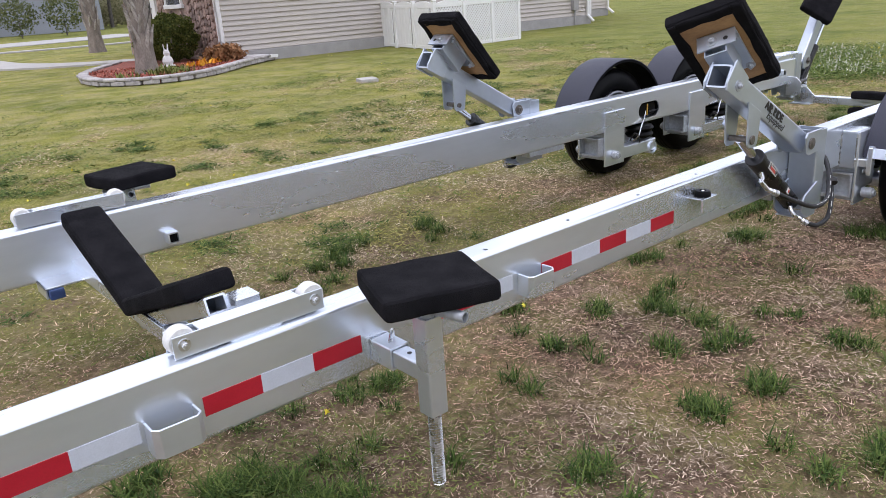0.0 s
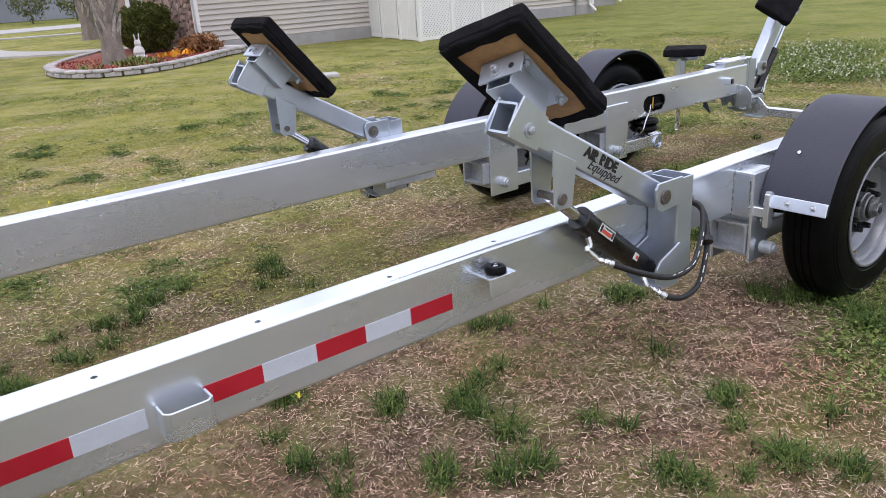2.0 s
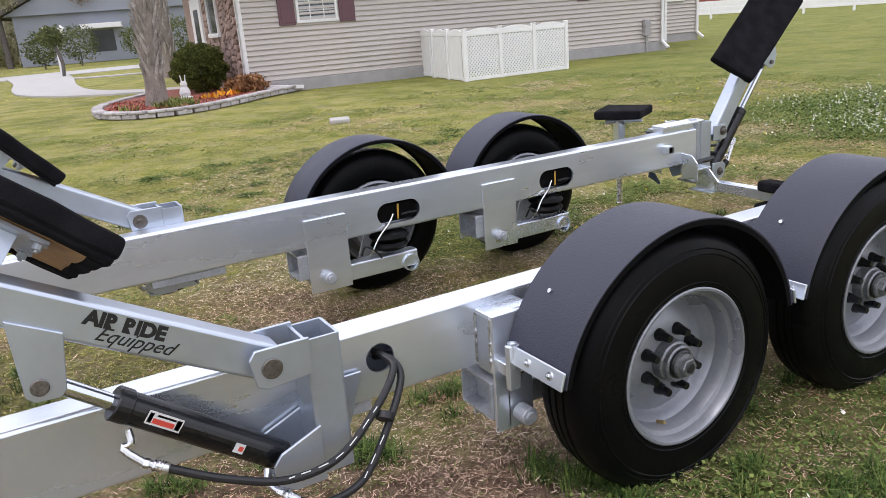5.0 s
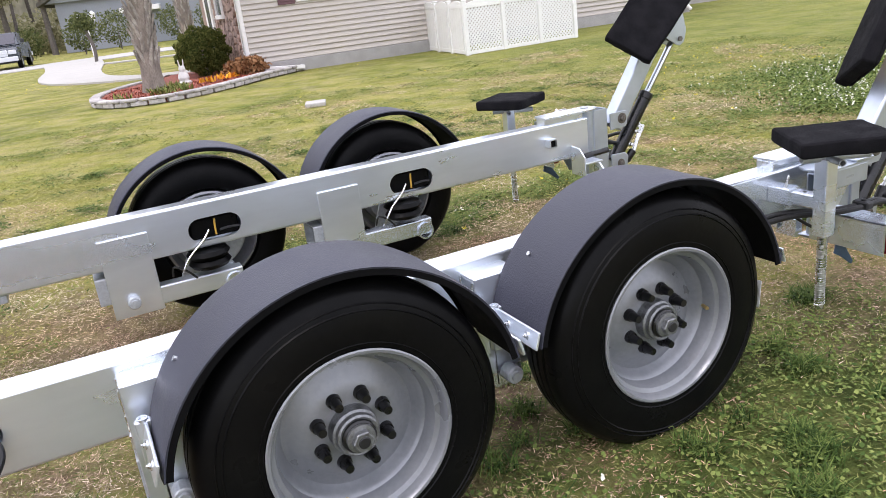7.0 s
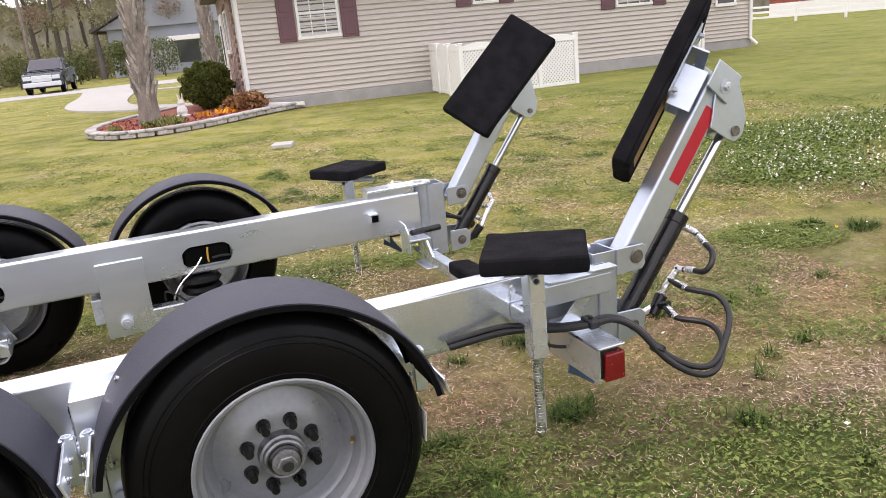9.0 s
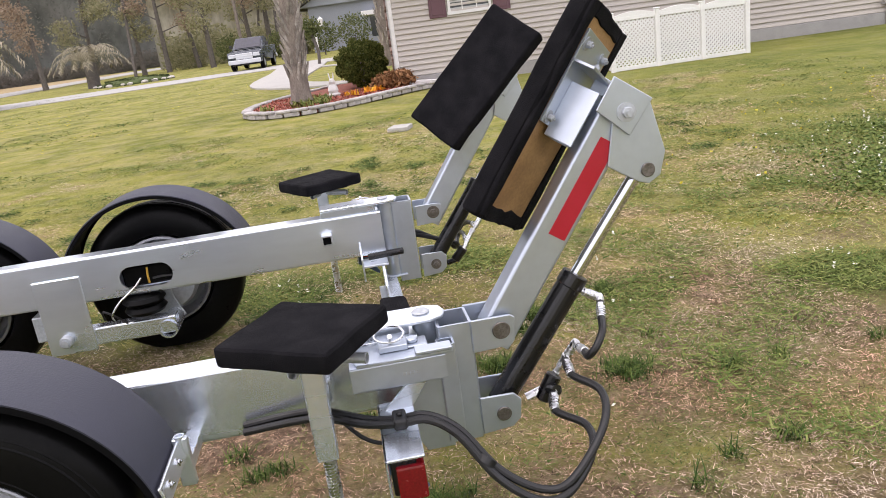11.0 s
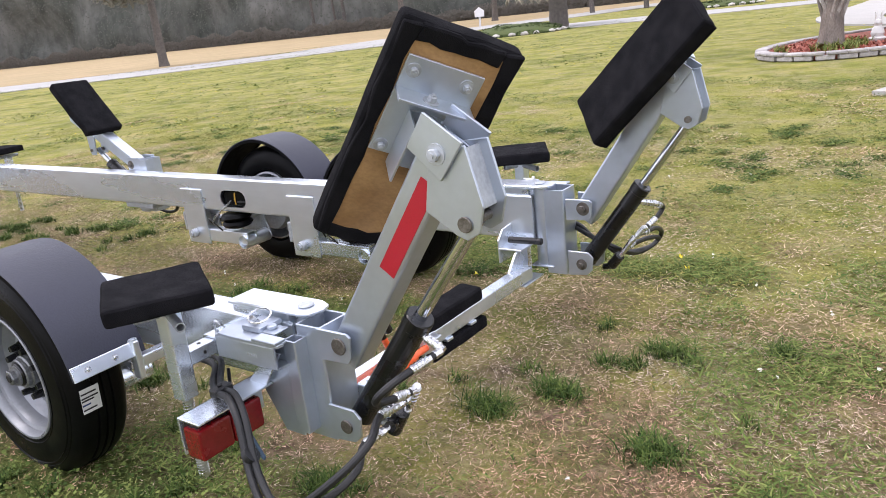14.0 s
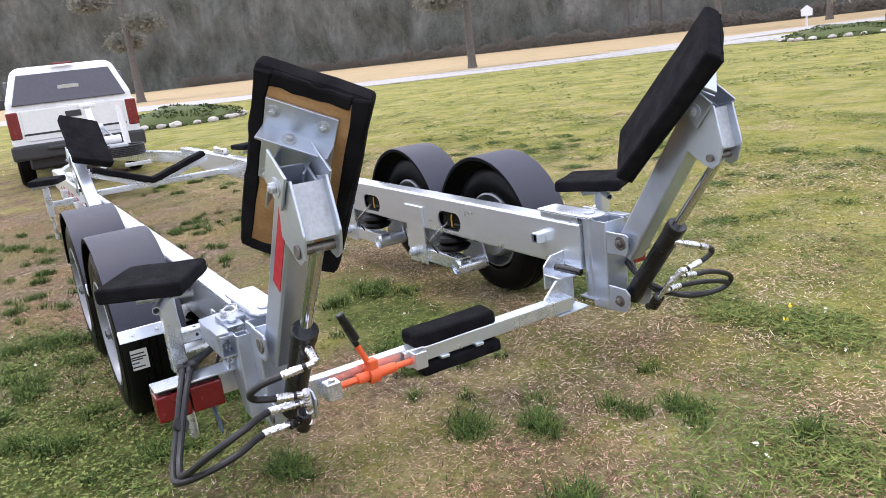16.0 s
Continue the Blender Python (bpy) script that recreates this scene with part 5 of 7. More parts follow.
# cross member and V-shaped keel pads between the beams near the front
centre("cross_member", tube((0.70, 1.69, 0.44), (0.70, 3.11, 0.44), 0.075, 0.06, 0.006, 0.006), GALV)
for y0, z0, y1, z1 in ((1.80, 0.64, 2.40, 0.415), (3.0, 0.62, 2.40, 0.415)):
    centre("keel_tube", tube((0.70, y0, z0), (0.70, y1, z1), 0.06, 0.05, 0.006, 0.005), GALV)
    n = Vector((0, z0 - z1, abs(y1 - y0))).normalized()
    if y0 > y1:
        n.y = -n.y
    n = Vector((0, -n.y if n.y * (y0 - y1) > 0 else n.y, n.z))
    a, b = Vector((0.70, y0, z0)), Vector((0.70, y1, z1))
    m = basis((a + b) / 2, b - a, (1, 0, 0))
    if m.col[2].z < 0:
        m = m @ pose(0, 0, 0, 180, 0, 0)
    centre("keel_pad", cushion(m @ Matrix.Translation((0, 0, 0.058)), 0.62, 0.15, 0.06, 0.018, 0.004, y0), CARPET, "black carpeted keel pad")
centre("pad_clamp", box(0.73, 0.80, 1.74, 1.81, 0.60, 0.66, 0.004), GALV)
centre("stop_bracket", add(box(0.52, 0.70, 2.98, 3.11, 0.415, 0.423, 0.002), box(0.52, 0.528, 2.98, 3.11, 0.38, 0.423, 0.002)), GALV)
centre("rubber_stop", box(0.53, 0.585, 2.965, 3.03, 0.375, 0.415, 0.008, 2), BLUE, "dark blue rubber stop block")

# low bar across the tail with its pads and the ratchet binder
centre("tail_bar", tube((6.62, 2.15, 0.285), (6.62, 3.02, 0.285), 0.06, 0.062, 0.006, 0.005), GALV)
centre("inner_bar", tube((6.605, 1.78, 0.3), (6.605, 2.3, 0.3), 0.045, 0.045, 0.005, 0.004), GALV)
centre("bar_collar", add(tube((6.62, 2.16, 0.286), (6.62, 2.235, 0.286), 0.074, 0.076, 0.006, 0.005), box(6.655, 6.70, 2.17, 2.225, 0.25, 0.32, 0.003)), GALV)
centre("tail_pad", cushion(pose(6.60, 2.395, 0.345), 0.115, 0.40, 0.06, 0.02, 0.004, 5), CARPET, "black carpeted bar pad")
centre("tail_pad", cushion(pose(6.60, 2.415, 0.215), 0.115, 0.39, 0.055, 0.02, 0.004, 6), CARPET, "black carpeted bar pad")
for yy in (2.33, 2.5):
    centre("pad_clip", add(box(6.61, 6.66, yy - 0.02, yy + 0.02, 0.242, 0.254, 0.002), bolt((6.64, yy, 0.242), (0, 0, -1), 0.008, 0.01)), GALV)
centre("bar_lug", add(box(6.655, 6.71, 1.79, 1.85, 0.25, 0.32, 0.004), rod((6.69, 1.82, 0.32), (6.69, 1.82, 0.33), 0.014, 12)), GALV)
binder = centre("binder_barrel", rod((6.662, 1.93, 0.281), (6.662, 2.1, 0.281), 0.0205, 18, bevel=0.004), ORANGE, "orange ratchet load binder")
centre("binder_screw", rod((6.662, 1.84, 0.281), (6.662, 1.94, 0.281), 0.013, 12), ORANGE, "", binder)
centre("binder_screw", rod((6.662, 2.09, 0.281), (6.662, 2.18, 0.281), 0.013, 12), ORANGE, "", binder)
centre("ratchet_head", moved(lathe([(0.024, -0.022), (0.034, -0.02), (0.034, 0.02), (0.024, 0.022)], 16), Matrix.Translation((6.662, 2.0, 0.281)) @ pose(0, 0, 0, 0, 0, 90)), ORANGE, "", binder)
centre("handle", add(rod((6.66, 2.0, 0.3), (6.65, 1.955, 0.415), 0.012, 12), box(6.643, 6.683, 1.98, 2.02, 0.285, 0.345, 0.004)), ORANGE, "", binder)
centre("handle_grip", rod((6.651, 1.958, 0.408), (6.64, 1.915, 0.52), 0.0125, 12, bevel=0.003), BLACK, "", binder)
centre("grip", rod((6.695, 1.94, 0.45), (6.69, 1.89, 0.565), 0.016, 12, bevel=0.004), BLACK, "black rubber grip", binder)
for s in (1, -1):
    if s == -1:
        lug = [(2.985, 0.325), (2.985, 0.435), (3.03, 0.478), (3.11, 0.486), (3.11, 0.325)]
        bm = plate(lug, 6.496, 6.505)
        for v in bm.verts:
            v.co = (v.co.y, v.co.x, v.co.z)
        bmesh.ops.recalc_face_normals(bm, faces=bm.faces)
        hinge = centre("bar_hinge", add(bm, box(6.50, 6.62, 2.985, 3.11, 0.39, 0.4, 0.002)), GALV, "rounded hinge plate")
        centre("hinge_pin", rod((6.53, 3.035, 0.428), (6.70, 3.04, 0.432), 0.016, 14, bevel=0.003), BLACK, "dark hinge pin", hinge)
        brace = plate([(2.90, 0.315), (2.975, 0.388), (3.075, 0.388), (3.075, 0.255), (2.96, 0.255)], 6.588, 6.6)
        for v in brace.verts:
            v.co = (v.co.y, v.co.x, v.co.z)
        bmesh.ops.recalc_face_normals(brace, faces=brace.faces)
        centre("bar_brace", add(brace, box(6.56, 6.66, 2.93, 3.11, 0.242, 0.25, 0.002)), GALV)
    else:
        centre("bar_hinge", box(6.60, 6.64, 1.70, 1.80, 0.25, 0.33, 0.003), GALV)

# hydraulic hoses at the near and far rear rams
def rear_hoses(P, far):
    runs = [
        [(7.17, 1.605, 0.615), (7.14, 1.515, 0.595), (7.12, 1.455, 0.58), (7.09, 1.425, 0.55), (7.07, 1.44, 0.52), (7.08, 1.503, 0.505), (7.08, 1.58, 0.49)],
        [(7.05, 1.61, 0.45), (7.03, 1.49, 0.45), (7.08, 1.38, 0.44), (7.05, 1.29, 0.39), (6.94, 1.222, 0.3), (6.86, 1.222, 0.285), (6.76, 1.262, 0.34), (6.675, 1.318, 0.445), (6.60, 1.355, 0.482), (6.53, 1.372, 0.476), (6.45, 1.42, 0.465), (6.3, 1.535, 0.46), (6.1, 1.565, 0.44)],
        [(7.0, 1.58, 0.37), (6.97, 1.475, 0.355), (7.03, 1.37, 0.35), (7.01, 1.28, 0.32), (6.92, 1.205, 0.272), (6.84, 1.205, 0.27), (6.75, 1.245, 0.33), (6.67, 1.298, 0.44), (6.60, 1.33, 0.482), (6.53, 1.348, 0.476), (6.44, 1.4, 0.463), (6.3, 1.51, 0.45), (6.1, 1.545, 0.43)],
        [(6.53, 1.41, 0.40), (6.48, 1.43, 0.38), (6.42, 1.47, 0.39), (6.36, 1.52, 0.44)],
    ]
    if far:
        runs[0] = [(7.148, 1.545, 0.563), (7.148, 1.48, 0.538), (7.147, 1.447, 0.522), (7.14, 1.452, 0.5), (7.13, 1.5, 0.478), (7.105, 1.58, 0.45)]
        runs[1] = [(7.09, 1.575, 0.43), (7.09, 1.49, 0.415), (7.08, 1.37, 0.395), (7.065, 1.25, 0.35), (7.05, 1.21, 0.31), (7.03, 1.25, 0.275), (7.01, 1.38, 0.275), (7.0, 1.5, 0.31), (6.97, 1.585, 0.36), (6.88, 1.6, 0.4), (6.75, 1.54, 0.45), (6.5, 1.5, 0.46), (6.3, 1.55, 0.46)]
        runs[2] = [(7.03, 1.6, 0.36), (7.035, 1.52, 0.36), (7.045, 1.38, 0.345), (7.05, 1.26, 0.315), (7.04, 1.225, 0.29), (7.02, 1.28, 0.27), (7.0, 1.42, 0.29), (6.97, 1.56, 0.33), (6.94, 1.6, 0.37), (6.86, 1.6, 0.41), (6.7, 1.53, 0.44), (6.5, 1.49, 0.45), (6.3, 1.54, 0.45)]
    for k, pts in enumerate(runs):
        h = P("hydraulic_hose", hose(pts, 0.011 if k < 3 else 0.006, 10), HOSE, trailer, "black hydraulic hose")
        if k < 3:
            a, b = Vector(pts[0]), Vector(pts[1])
            P("fitting", crimped(a, a.lerp(b, 1.06)), ZINC, h, "bright crimped hose fitting")
            if k == 0:
                P("fitting", crimped(Vector(pts[-1]), Vector(pts[-1]).lerp(Vector(pts[-2]), 1.06)), ZINC, h, "bright crimped hose fitting")
    if far:
        P("elbow_fitting", crimped(Vector((7.11, 1.625, 0.59)), Vector((7.15, 1.535, 0.56))), ZINC, trailer)
        P("hose_tee", add(crimped(Vector((7.06, 1.6, 0.4)), Vector((7.115, 1.58, 0.465))), rod((7.01, 1.615, 0.33), (7.07, 1.595, 0.42), 0.012, 10)), ZINC, trailer)
        P("flow_valve", add(rod((6.96, 1.6, 0.275), (7.01, 1.612, 0.335), 0.023, 14, bevel=0.004), rod((6.92, 1.59, 0.262), (6.965, 1.6, 0.275), 0.014, 10)), BLACK, trailer)
    else:
        P("elbow_fitting", crimped(Vector((7.09, 1.61, 0.66)), Vector((7.175, 1.608, 0.612))), ZINC, trailer)
        P("hose_tee", add(crimped(Vector((7.0, 1.62, 0.37)), Vector((7.085, 1.59, 0.5))), rod((6.92, 1.61, 0.335), (7.0, 1.61, 0.36), 0.014, 10)), ZINC, trailer)
        P("flow_valve", add(rod((6.965, 1.6, 0.325), (7.01, 1.6, 0.4), 0.024, 14, bevel=0.004), rod((6.985, 1.6, 0.36), (7.0, 1.55, 0.372), 0.018, 12)), BLACK, trailer)
    P("hose_clip", add(box(6.512, 6.548, 1.33, 1.395, 0.464, 0.494, 0.005), rod((6.53, 1.36, 0.494), (6.53, 1.36, 0.501), 0.008, 8)), INK, trailer, "black hose clamp")
    if not far:
        for z, c in ((0.37, (6.73, 1.27)),):
            P("cable_tie", rod((c[0] - 0.006, c[1], z - 0.008), (c[0] + 0.006, c[1] + 0.006, z + 0.004), 0.026, 12), INK, trailer)


rear_hoses(lambda *a: part(*a), False)
rear_hoses(lambda n, bm, *a: part(n, mirrored(bm), *a), True)

# tongue: two members that close in to the coupler, with the winch post
for y in (1.64, 3.16):
    centre("tongue_beam", tube((-0.95, y, 0.5), (-3.65, 2.4 + (y - 2.4) * 0.1, 0.5), 0.075, 0.15, 0.007, 0.012), GALV, "galvanised tongue beam")
centre("tongue_plate", slab([(-2.3, 2.05), (-3.3, 2.3), (-3.3, 2.5), (-2.3, 2.78)], 0.577, 0.585), GALV)
centre("coupler", add(tube((-3.5, 2.4, 0.5), (-4.45, 2.4, 0.52), 0.09, 0.1, 0.008, 0.008), box(-4.62, -4.4, 2.34, 2.46, 0.49, 0.58, 0.02, 2)), GALV)
winch = centre("winch_post", tube((-2.75, 2.4, 0.57), (-3.35, 2.4, 1.24), 0.09, 0.09, 0.006, 0.006, up=(0, 1, 0)), WHITE_PLASTIC, "white winch post")
centre("winch_foot", add(box(-2.95, -2.6, 2.28, 2.52, 0.586, 0.6, 0.003), plate([(-2.95, 0.6), (-2.6, 0.6), (-2.75, 0.82)], 2.33, 2.345)), GALV, "", winch)
centre("winch", add(add(rod((-2.98, 2.28, 0.92), (-2.98, 2.52, 0.92), 0.075, 20), box(-3.08, -2.88, 2.3, 2.5, 0.82, 0.9, 0.004)), rod((-2.98, 2.52, 0.92), (-2.9, 2.62, 0.78), 0.014, 8)), GALV_DULL, "grey hand winch", winch)
centre("bow_stop", add(box(-3.42, -3.26, 2.28, 2.52, 1.24, 1.29, 0.015, 2), box(-3.36, -3.3, 2.15, 2.65, 1.29, 1.31, 0.004)), WHITE_PLASTIC, "", winch)
centre("guide_post", pipe((-2.5, 2.73, 0.57), (-2.5, 2.71, 1.23), 0.045), WHITE_PLASTIC, "white plastic guide pipe")
box_ = centre("pump_box", box(-2.3, -2.0, 2.42, 2.66, 0.58, 0.72, 0.012, 2), GALV_DULL, "grey hydraulic pump box on the tongue")
centre("pump_motor", rod((-2.15, 2.36, 0.79), (-2.15, 2.6, 0.79), 0.055, 18, bevel=0.006), WHITE_PLASTIC, "", box_)
coil = bmesh.new()
for k in range(6):
    add(coil, hose([(-1.85 + 0.3 * math.cos(a * math.pi / 6), 2.52 + (0.3 + 0.01 * (k % 2)) * math.sin(a * math.pi / 6), 0.59 + 0.023 * k) for a in range(13)], 0.0115, 8, 3))
centre("hose_coil", coil, HOSE, "coiled black hose")
for y0, y1 in ((1.75, 2.28), (3.05, 2.52)):
    centre("tongue_brace", tube((-1.75, y0 + (2.4 - y0) * 0.3, 0.45), (-1.75, y1, 0.45), 0.05, 0.05, 0.005, 0.005), GALV)
# paper sticker on the tread of the rear tyre
tyre = [o for o in trailer.children_recursive if o.name.startswith("tyre")][1]
on_tread = pose(5.8905, 1.29, 0.34, 0, 6, 0)
sticker = part("paper_label", moved(box(-0.001, 0.001, -0.032, 0.036, -0.046, 0.046, 0), on_tread), PAPER, tyre.parent, "white paper tyre label")
for z, w, mt in ((0.028, 0.055, INK), (0.012, 0.06, INK), (0.002, 0.045, INK), (-0.014, 0.03, BLUE), (-0.032, 0.05, INK)):
    part("printed_bar", moved(box(0.0013, 0.0017, -0.031, -0.031 + w, z - 0.003, z + 0.003, 0), on_tread), mt, sticker)

# ---- the house, with its wall along x in its own frame ----
SIDING = material("vinyl_siding", (0.49, 0.445, 0.40), rough=0.55, vary=0.05, scale=0.8, fine=40, bump=0.06, second=(0.46, 0.42, 0.385), stretch=(1, 1, 3))
BLOCK = material("concrete_block", (0.36, 0.35, 0.34), rough=0.9, vary=0.15, scale=4, fine=60, bump=0.3)
TRIM = material("white_trim", (0.74, 0.73, 0.72), rough=0.5, vary=0.04, scale=4, fine=50, bump=0.03)
SHUTTER = material("maroon_shutter", (0.13, 0.06, 0.075), rough=0.5, vary=0.1, scale=5, fine=60, bump=0.05)
GLASS = material("window_glass", (0.06, 0.065, 0.07), rough=0.08, vary=0.1, scale=2, fine=20, bump=0, spec=0.7)
BLIND = material("window_blind", (0.45, 0.45, 0.45), rough=0.6, vary=0.06, bump=0)
ROOF = material("roof_shingle", (0.12, 0.11, 0.1), rough=0.9, vary=0.25, scale=3, fine=30, bump=0.5)
STONE = material("veneer_stone", (0.36, 0.25, 0.2), rough=0.85, vary=0.2, scale=5, fine=40, bump=0.4, second=(0.22, 0.16, 0.14), piece=0.35)
FENCE = material("white_vinyl_fence", (0.78, 0.78, 0.76), rough=0.45, vary=0.04, scale=3, fine=40, bump=0.03)
EDGING = material("edging_block", (0.46, 0.43, 0.42), rough=0.9, vary=0.2, scale=6, fine=50, bump=0.5, second=(0.34, 0.32, 0.31), piece=0.2)
MULCH = material("red_mulch", (0.3, 0.085, 0.055), rough=0.95, vary=0.4, scale=12, fine=60, bump=1.0, second=(0.16, 0.05, 0.035))
CONCRETE = material("concrete", (0.42, 0.405, 0.38), rough=0.9, vary=0.1, scale=1.2, fine=30, bump=0.2)
ROAD = material("pale_road", (0.4, 0.39, 0.375), rough=0.9, vary=0.08, scale=0.6, fine=12, bump=0.2)
VERGE = material("straw_verge", (0.42, 0.31, 0.17), rough=1.0, vary=0.2, scale=0.3, fine=6, bump=0.5, second=(0.34, 0.26, 0.13))
BARK = material("palm_bark", (0.25, 0.21, 0.18), rough=0.95, vary=0.3, scale=8, fine=60, bump=0.8, second=(0.15, 0.125, 0.11), stretch=(1, 1, 0.4))
PINE_BARK = material("pine_bark", (0.15, 0.132, 0.12), rough=0.95, vary=0.3, scale=6, fine=40, bump=0.8)

house = thing("house", "single-storey beige vinyl-sided house with maroon shutters", "house", at=(7.95, 17.36, 0), turn=-5.1)
LEN, EAVE, DEPTH = 12.3, 2.9, 8.5


def hp(name, bm, mat, parent=None, label="", smooth=30):
    return part(name, bm, mat, parent or house, label, smooth)


hp("foundation", box(0.0, LEN, 0.0, DEPTH, -0.15, 0.26, 0.01), BLOCK, None, "grey concrete block foundation")
wall = hp("wall", box(0.02, LEN, 0.06, DEPTH, 0.26, EAVE, 0), SIDING, None, "beige vinyl siding wall")


def siding_board(length, lap=0.118, name="siding_board"):
    """One course: a double-profile lap board, thicker at its foot."""
    bm = bmesh.new()
    prof = [(0.0, 0.02), (-0.036, 0.0), (-0.04, 0.008), (-0.003, lap), (0.0, lap)]
    a = [bm.verts.new((0, y, z)) for y, z in prof]
    b = [bm.verts.new((length, y, z)) for y, z in prof]
    for i in range(len(prof)):
        j = (i + 1) % len(prof)
        bm.faces.new((a[i], a[j], b[j], b[i]))
    bm.faces.new(a[::-1])
    bm.faces.new(b)
    bmesh.ops.recalc_face_normals(bm, faces=bm.faces)
    return finish(name, bm, SIDING, 0)


board = siding_board(LEN - 0.12)
z = 0.27
while z < EAVE - 0.05:
    ob = new("siding_board", board)
    ob.parent = wall
    ob.location = (0.1, 0.06, z)
    z += 0.118
hp("corner_board", add(box(-0.02, 0.1, 0.02, 0.06, 0.2, EAVE, 0.006), box(-0.02, 0.02, 0.02, 0.14, 0.2, EAVE, 0.006)), TRIM)
hp("corner_board", box(LEN - 0.08, LEN + 0.02, 0.02, 0.08, 0.2, EAVE, 0.006), TRIM)


def window(x0, x1, z0, z1, shutters=True):
    w = hp("window", add(add(box(x0, x0 + 0.06, 0.0, 0.06, z0, z1, 0.004), box(x1 - 0.06, x1, 0.0, 0.06, z0, z1, 0.004)), add(box(x0, x1, 0.0, 0.06, z1 - 0.06, z1, 0.004), box(x0 - 0.02, x1 + 0.02, -0.01, 0.06, z0 - 0.03, z0 + 0.04, 0.004))), TRIM, None, "white framed window with blinds")
    hp("pane", box(x0 + 0.05, x1 - 0.05, 0.035, 0.04, z0, z1, 0), GLASS, w)
    hp("meeting_rail", box(x0 + 0.05, x1 - 0.05, 0.015, 0.05, (z0 + z1) / 2 - 0.03, (z0 + z1) / 2 + 0.03, 0.004), TRIM, w)
    for k in range(1, 3):
        xm = x0 + (x1 - x0) * k / 3
        hp("muntin", box(xm - 0.01, xm + 0.01, 0.025, 0.045, z0, z1, 0.002), TRIM, w)
    for k in range(int((z1 - z0) / 0.075)):
        zz = z0 + 0.08 + 0.075 * k
        if abs(zz - (z0 + z1) / 2) > 0.05 and zz < z1 - 0.08:
            hp("blind_slat", box(x0 + 0.06, x1 - 0.06, 0.028, 0.036, zz, zz + 0.035, 0), BLIND, w)
    if shutters:
        for s0, s1 in ((x0 - 0.43, x0 - 0.04), (x1 + 0.04, x1 + 0.43)):
            sh = hp("shutter", box(s0, s1, -0.005, 0.045, z0 - 0.06, z1 + 0.04, 0.008), SHUTTER, None, "maroon panel shutter")
            for p0, p1 in ((z0, (z0 + z1) / 2 - 0.05), ((z0 + z1) / 2 + 0.05, z1 - 0.03)):
                hp("raised_panel", box(s0 + 0.06, s1 - 0.06, -0.014, 0.0, p0, p1, 0.008), SHUTTER, sh)


window(1.36, 2.35, 1.53, 2.62)
window(5.67, 6.32, 1.98, 2.62)
window(9.61, 10.68, 1.6, 2.62)
# meter box, conduit and downspouts
hp("utility_box", box(11.42, 11.64, -0.1, 0.05, 0.45, 0.9, 0.01), BLOCK, None, "grey electric meter box")
hp("conduit", rod((11.53, -0.03, 0.0), (11.53, -0.03, 0.5), 0.03, 10), BLOCK)
hp("downspout", add(tube((12.1, -0.03, 0.25), (12.1, -0.03, 2.7), 0.08, 0.06, 0.004, 0.012, up=(0, 1, 0)), tube((12.1, -0.03, 0.27), (12.14, -0.25, 0.08), 0.08, 0.06, 0.004, 0.012)), TRIM, None, "white gutter downspout")
# the set-back wing at the tail of the house
WV, WL = 3.0, 4.0
wing = hp("wing_wall", box(LEN, LEN + WL, WV, DEPTH - 1, 0.26, EAVE, 0), SIDING, None, "set-back beige siding wall")
hp("wing_foundation", box(LEN, LEN + WL, WV - 0.02, DEPTH - 1, -0.15, 0.26, 0.01), BLOCK)
b2 = siding_board(WL - 0.1)
z = 0.27
while z < EAVE - 0.05:
    ob = new("siding_board", b2)
    ob.parent = wing
    ob.location = (LEN + 0.04, WV, z)
    z += 0.118
ww = hp("wing_window", add(box(LEN + 2.55, LEN + 3.35, WV - 0.09, WV - 0.03, 1.32, 1.42, 0.004), add(box(LEN + 2.57, LEN + 2.64, WV - 0.08, WV - 0.03, 1.4, 2.5, 0.004), box(LEN + 3.26, LEN + 3.33, WV - 0.08, WV - 0.03, 1.4, 2.5, 0.004))), TRIM, None, "small white framed window")
hp("pane", box(LEN + 2.64, LEN + 3.26, WV - 0.06, WV - 0.04, 1.42, 2.5, 0), GLASS, ww)
hp("downspout", add(tube((LEN + WL - 0.1, WV - 0.08, 0.25), (LEN + WL - 0.1, WV - 0.08, 2.8), 0.09, 0.07, 0.004, 0.012, up=(0, 1, 0)), tube((LEN + WL - 0.1, WV - 0.08, 0.27), (LEN + WL - 0.04, WV - 0.32, 0.08), 0.09, 0.07, 0.004, 0.012)), TRIM, None, "white gutter downspout")
hp("roof", plate([(-0.5, EAVE), (-0.5, EAVE + 0.12), (LEN + 0.4, EAVE + 0.12), (LEN + 0.4, EAVE)], -0.5, DEPTH + 0.5), ROOF, None, "dark shingle roof")
ridge = plate([(-0.5, EAVE + 0.12), (DEPTH + 0.5, EAVE + 0.12), (DEPTH / 2, EAVE + 2.1)], -0.5, LEN + 0.4)
for v in ridge.verts:
    v.co = (v.co.y, v.co.x, v.co.z)
bmesh.ops.recalc_face_normals(ridge, faces=ridge.faces)
hp("roof_slope", ridge, ROOF)
